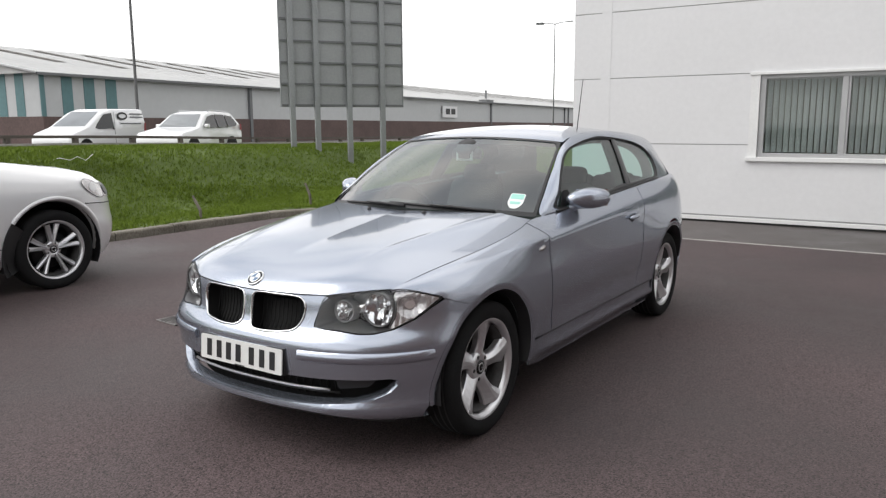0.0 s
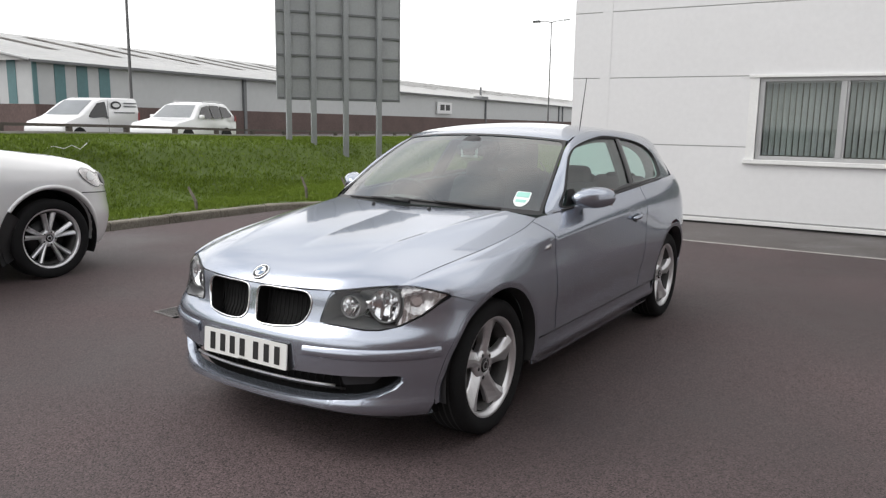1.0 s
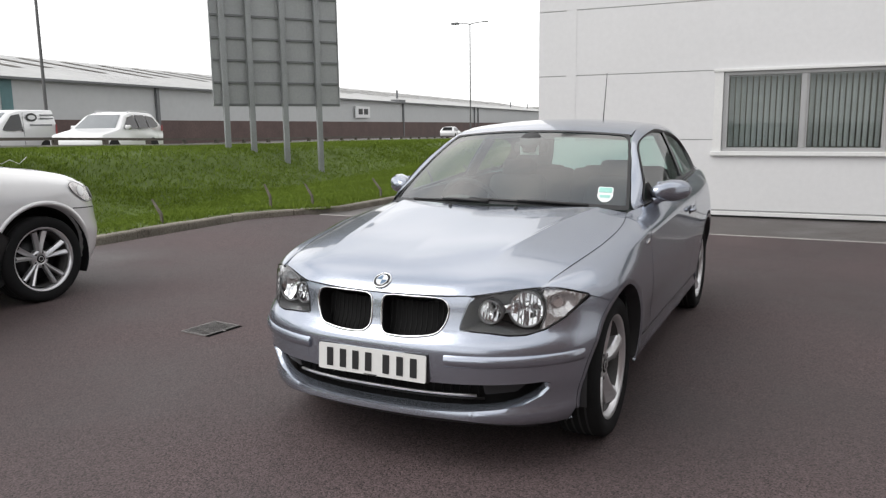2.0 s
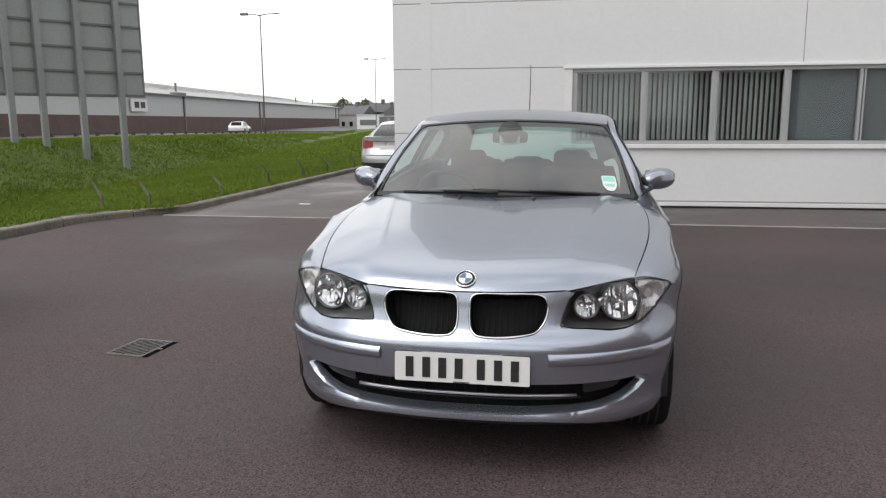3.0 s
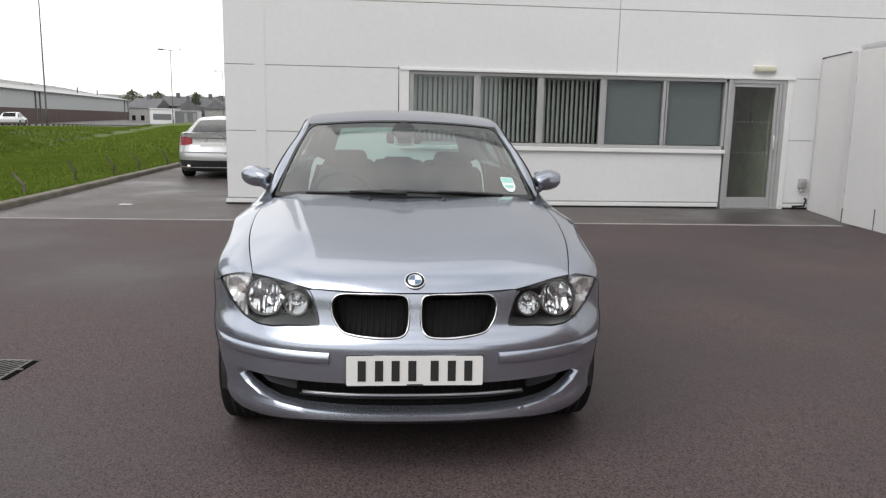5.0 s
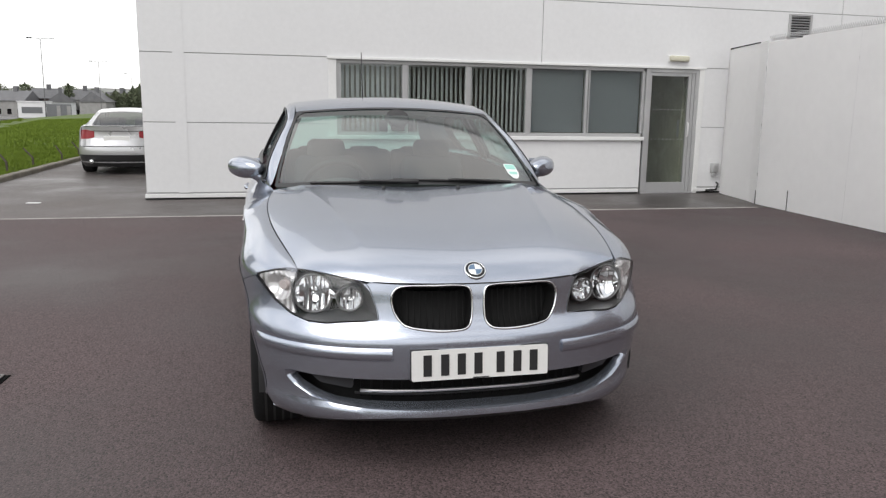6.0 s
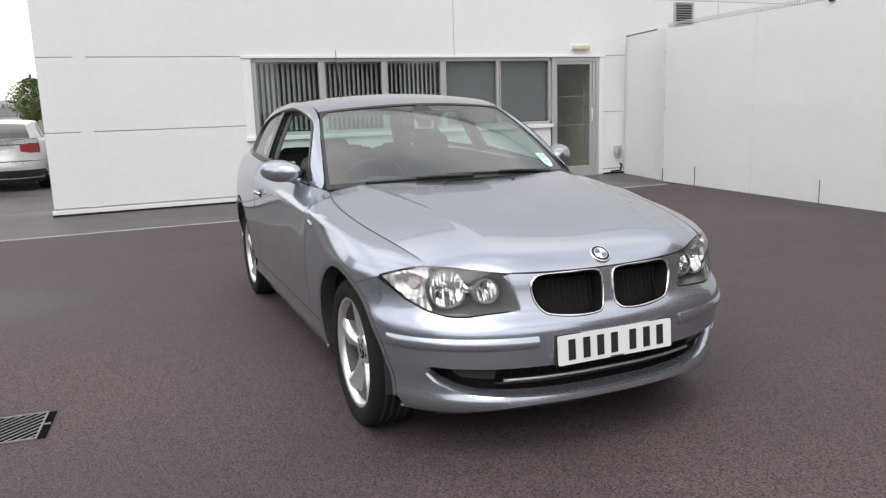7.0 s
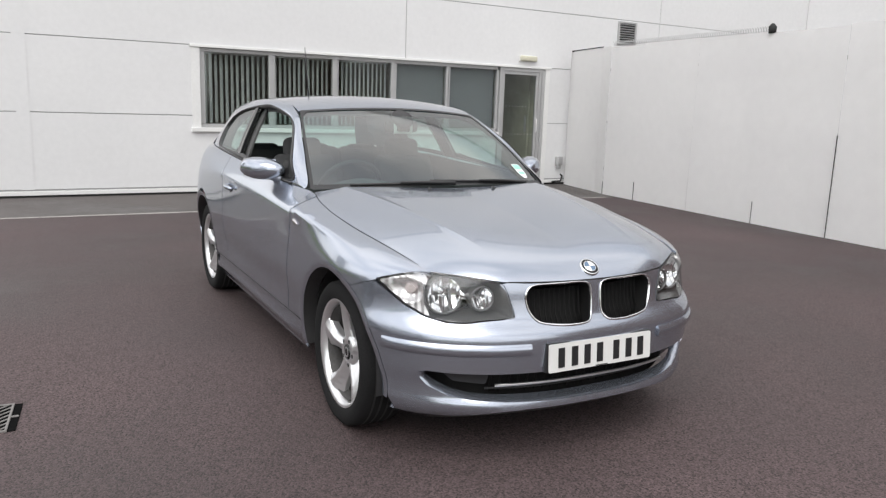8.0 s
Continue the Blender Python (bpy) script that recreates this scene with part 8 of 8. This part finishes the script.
for k in range(42):
    u = 3 + k * 5.5
    for v0, v1 in ((0.46 - 0.05 * (k % 3), 0.88),):
        bm = bmesh.new()
        q = [WM @ Vector(p) for p in ((u, DEP / 2 * v0, EAVE + (RIDGE - EAVE) * v0 + 0.07), (u + 1.2, DEP / 2 * v0, EAVE + (RIDGE - EAVE) * v0 + 0.07), (u + 1.2, DEP / 2 * v1, EAVE + (RIDGE - EAVE) * v1 + 0.07), (u, DEP / 2 * v1, EAVE + (RIDGE - EAVE) * v1 + 0.07))]
        bm.faces.new([bm.verts.new(p) for p in q])
        bmesh.ops.solidify(bm, geom=bm.faces[:], thickness=0.04)
        part("rooflight", bm, "rooflight", ware, smooth=False)
for u in (96, 190, 215):
    part("flue", wbox(u, u + 0.3, 6.0, 6.3, 5.5, 7.6), "sign_rib", ware, smooth=False)
sg = part("name_board", wbox(63.3, 68.3, -0.35, -0.15, 2.45, 4.05), "litter", ware, "white board with dark lettering shapes", smooth=False)
for u0, u1 in ((64.2, 65.6), (66.1, 67.5)):
    part("lettering_bar", wbox(u0, u1, -0.38, -0.352, 2.9, 3.7), "ink", sg, smooth=False)
part("roof_plant", wbox(80, 83, -0.4, 1.0, EAVE, EAVE + 0.4), "sign_rib", ware, smooth=False)


# ---- distance ----
def house(x, y, w, d, h, rz, mt="house_wall", chim=True):
    t = thing("house", "distant house with a dark slate roof", "house", pose(x, y, -1.7, 0, 0, rz), group="distant houses")
    part("wall", box(-w / 2, w / 2, -d / 2, d / 2, 0, h), mt, t, smooth=False)
    bm = bmesh.new()
    vs = [bm.verts.new(p) for p in ((-w / 2 - 0.3, -d / 2 - 0.3, h - 0.05), (w / 2 + 0.3, -d / 2 - 0.3, h - 0.05), (w / 2 + 0.3, 0, h + d * 0.38), (-w / 2 - 0.3, 0, h + d * 0.38), (-w / 2 - 0.3, d / 2 + 0.3, h - 0.05), (w / 2 + 0.3, d / 2 + 0.3, h - 0.05))]
    for f in ((0, 1, 2, 3), (3, 2, 5, 4), (0, 3, 4), (1, 5, 2), (0, 4, 5, 1)):
        bm.faces.new([vs[k] for k in f])
    bmesh.ops.recalc_face_normals(bm, faces=bm.faces)
    rf = part("roof", bm, "slate", t, smooth=False)
    if chim:
        part("chimney", box(-0.5, 0.5, -0.4, 0.4, h + d * 0.2, h + d * 0.38 + 1.1), "slate", rf, smooth=False)
    for k in range(3):
        for z in (0.9, 3.4):
            if z + 1.3 < h:
                part("window", box(-w / 2 + w * (k + 0.3) / 3, -w / 2 + w * (k + 0.7) / 3, -d / 2 - 0.05, -d / 2, z, z + 1.3), "black_gloss", t, smooth=False)


def tree(x, y, h, r, seed, z=-1.75, leaf="leaf"):
    rng = np.random.RandomState(seed)
    t = thing("tree", "distant dark green tree" if leaf == "leaf" else "bushy yellow green tree beyond the drive", "tree", pose(x, y, z), group="distant trees")
    limbs = rod([(0, 0, 0), (0.1, 0, h * 0.3), (0, 0.1, h * 0.75)], [h * 0.035, h * 0.028, h * 0.01], 6)
    for k in range(6):
        a = k * 1.05 + rng.uniform(0, 0.5)
        rod([(0, 0, h * (0.3 + 0.06 * k)), (r * 0.6 * math.cos(a), r * 0.6 * math.sin(a), h * (0.5 + 0.07 * k))], [h * 0.015, h * 0.005], 5, limbs)
    part("trunk", limbs, "bark", t)
    verts, faces = [], []
    fine = leaf != "leaf"
    for _ in range(5000 if fine else 2200):
        a, u = rng.uniform(0, 6.283), rng.uniform(0.22, 1.0)
        env = math.sin(min(1, (u - 0.15) * 1.25) * math.pi) ** 0.6
        rr = r * env * rng.uniform(0.35, 1.0) * (0.8 + 0.35 * math.sin(a * 3 + seed))
        c = Vector((rr * math.cos(a), rr * math.sin(a), h * u))
        s = h * rng.uniform(0.025, 0.06) * (0.42 if fine else 0.55)
        e1 = Vector(rng.normal(size=3)).normalized() * s
        e2 = e1.orthogonal().normalized() * s * 0.7
        k = len(verts)
        verts += [tuple(c - e1), tuple(c + e2), tuple(c + e1), tuple(c - e2)]
        faces.append((k, k + 1, k + 2, k + 3))
    me = bpy.data.meshes.new("crown")
    me.from_pydata(verts, [], faces)
    me.materials.append(M[leaf])
    cr = new("crown", me)
    cr.parent = t


rng = np.random.RandomState(5)
for k in range(9):
    x = -90 + k * 8.6 + rng.uniform(-2, 2)
    house(x, 330 + rng.uniform(-20, 30), rng.uniform(9, 15), rng.uniform(7, 9), rng.uniform(3.4, 5.4), rng.uniform(-35, 35), "house_wall" if k % 3 else "clad")
for k, (x, y, w, h, rz) in enumerate(((-62.0, 206, 8.0, 4.2, -18), (-55.8, 211, 7.5, 4.9, 25), (-51.5, 204, 6.5, 4.0, -75), (-46.8, 209, 7.0, 4.7, 15), (-42.8, 203, 6.0, 4.2, 80), (-38.5, 212, 8.0, 4.4, -10))):
    house(x, y, w, 6.4, h, rz, ("house_wall", "brick_wall", "clad", "house_wall")[k % 4])
shed = thing("garage_building", "distant low white garage building with a wide dark opening", "building", pose(-48.2, 168, -1.7, 0, 0, 4))
part("wall", box(-2.6, 2.6, 0, 6, 0, 3.75), "litter", shed, smooth=False)
part("roof", box(-2.75, 2.75, -0.15, 6.2, 3.75, 3.95), "litter", shed, smooth=False)
part("opening", box(-1.9, 1.9, -0.06, 0.0, 1.5, 2.75), "sign_rib", shed, smooth=False)
yard = thing("boundary_wall", "distant dark boundary wall beside the garage", "wall", pose(-42.9, 167, -1.7, 0, 0, 4))
part("wall", box(-2.3, 2.3, 0, 0.3, 0, 3.4), "sign_rib", yard, smooth=False)
for x in (-0.4, 1.5):
    part("pier", box(x, x + 0.7, -0.1, 0.4, 0, 3.1), "house_wall", yard, smooth=False)
for x, y, h, r, sd_ in ((-50.2, 206, 8.6, 1.5, 1), (-45.2, 206, 6.4, 2.2, 2), (-43.4, 208, 7.0, 2.3, 3), (-41.2, 206, 6.6, 2.4, 4), (-39.2, 207, 7.4, 2.4, 5), (-37.0, 206, 7.0, 2.3, 6), (-35.0, 207, 8.3, 2.2, 7), (-33.2, 206, 8.8, 2.4, 8), (-31.0, 208, 7.6, 2.4, 12), (-72, 300, 11.0, 6.0, 9), (-64, 304, 10.0, 6.0, 10), (-95, 330, 12.0, 7.0, 11), (-112, 350, 13, 7, 14)):
    tree(x, y, h, r, sd_)
tree(-8.3, 76.7, 5.2, 2.5, 21, bank_z(-8.3, 76.7) - 0.1, "leaf_near")


def ridge(u, v):
    x = -420 + 620 * u
    h = 15 + 5 * noise.noise(Vector((x * 0.01, 0, 4))) + 1.6 * noise.noise(Vector((x * 0.07, 2, 4)))
    return Vector((x, 420 + 120 * v, -2 + h * math.sin(v * math.pi / 2)))


tagged(mesh_object("backdrop", grid(ridge, 60, 5), "hill"), "low hazy green hillside in the distance", "hill", kind="structure")
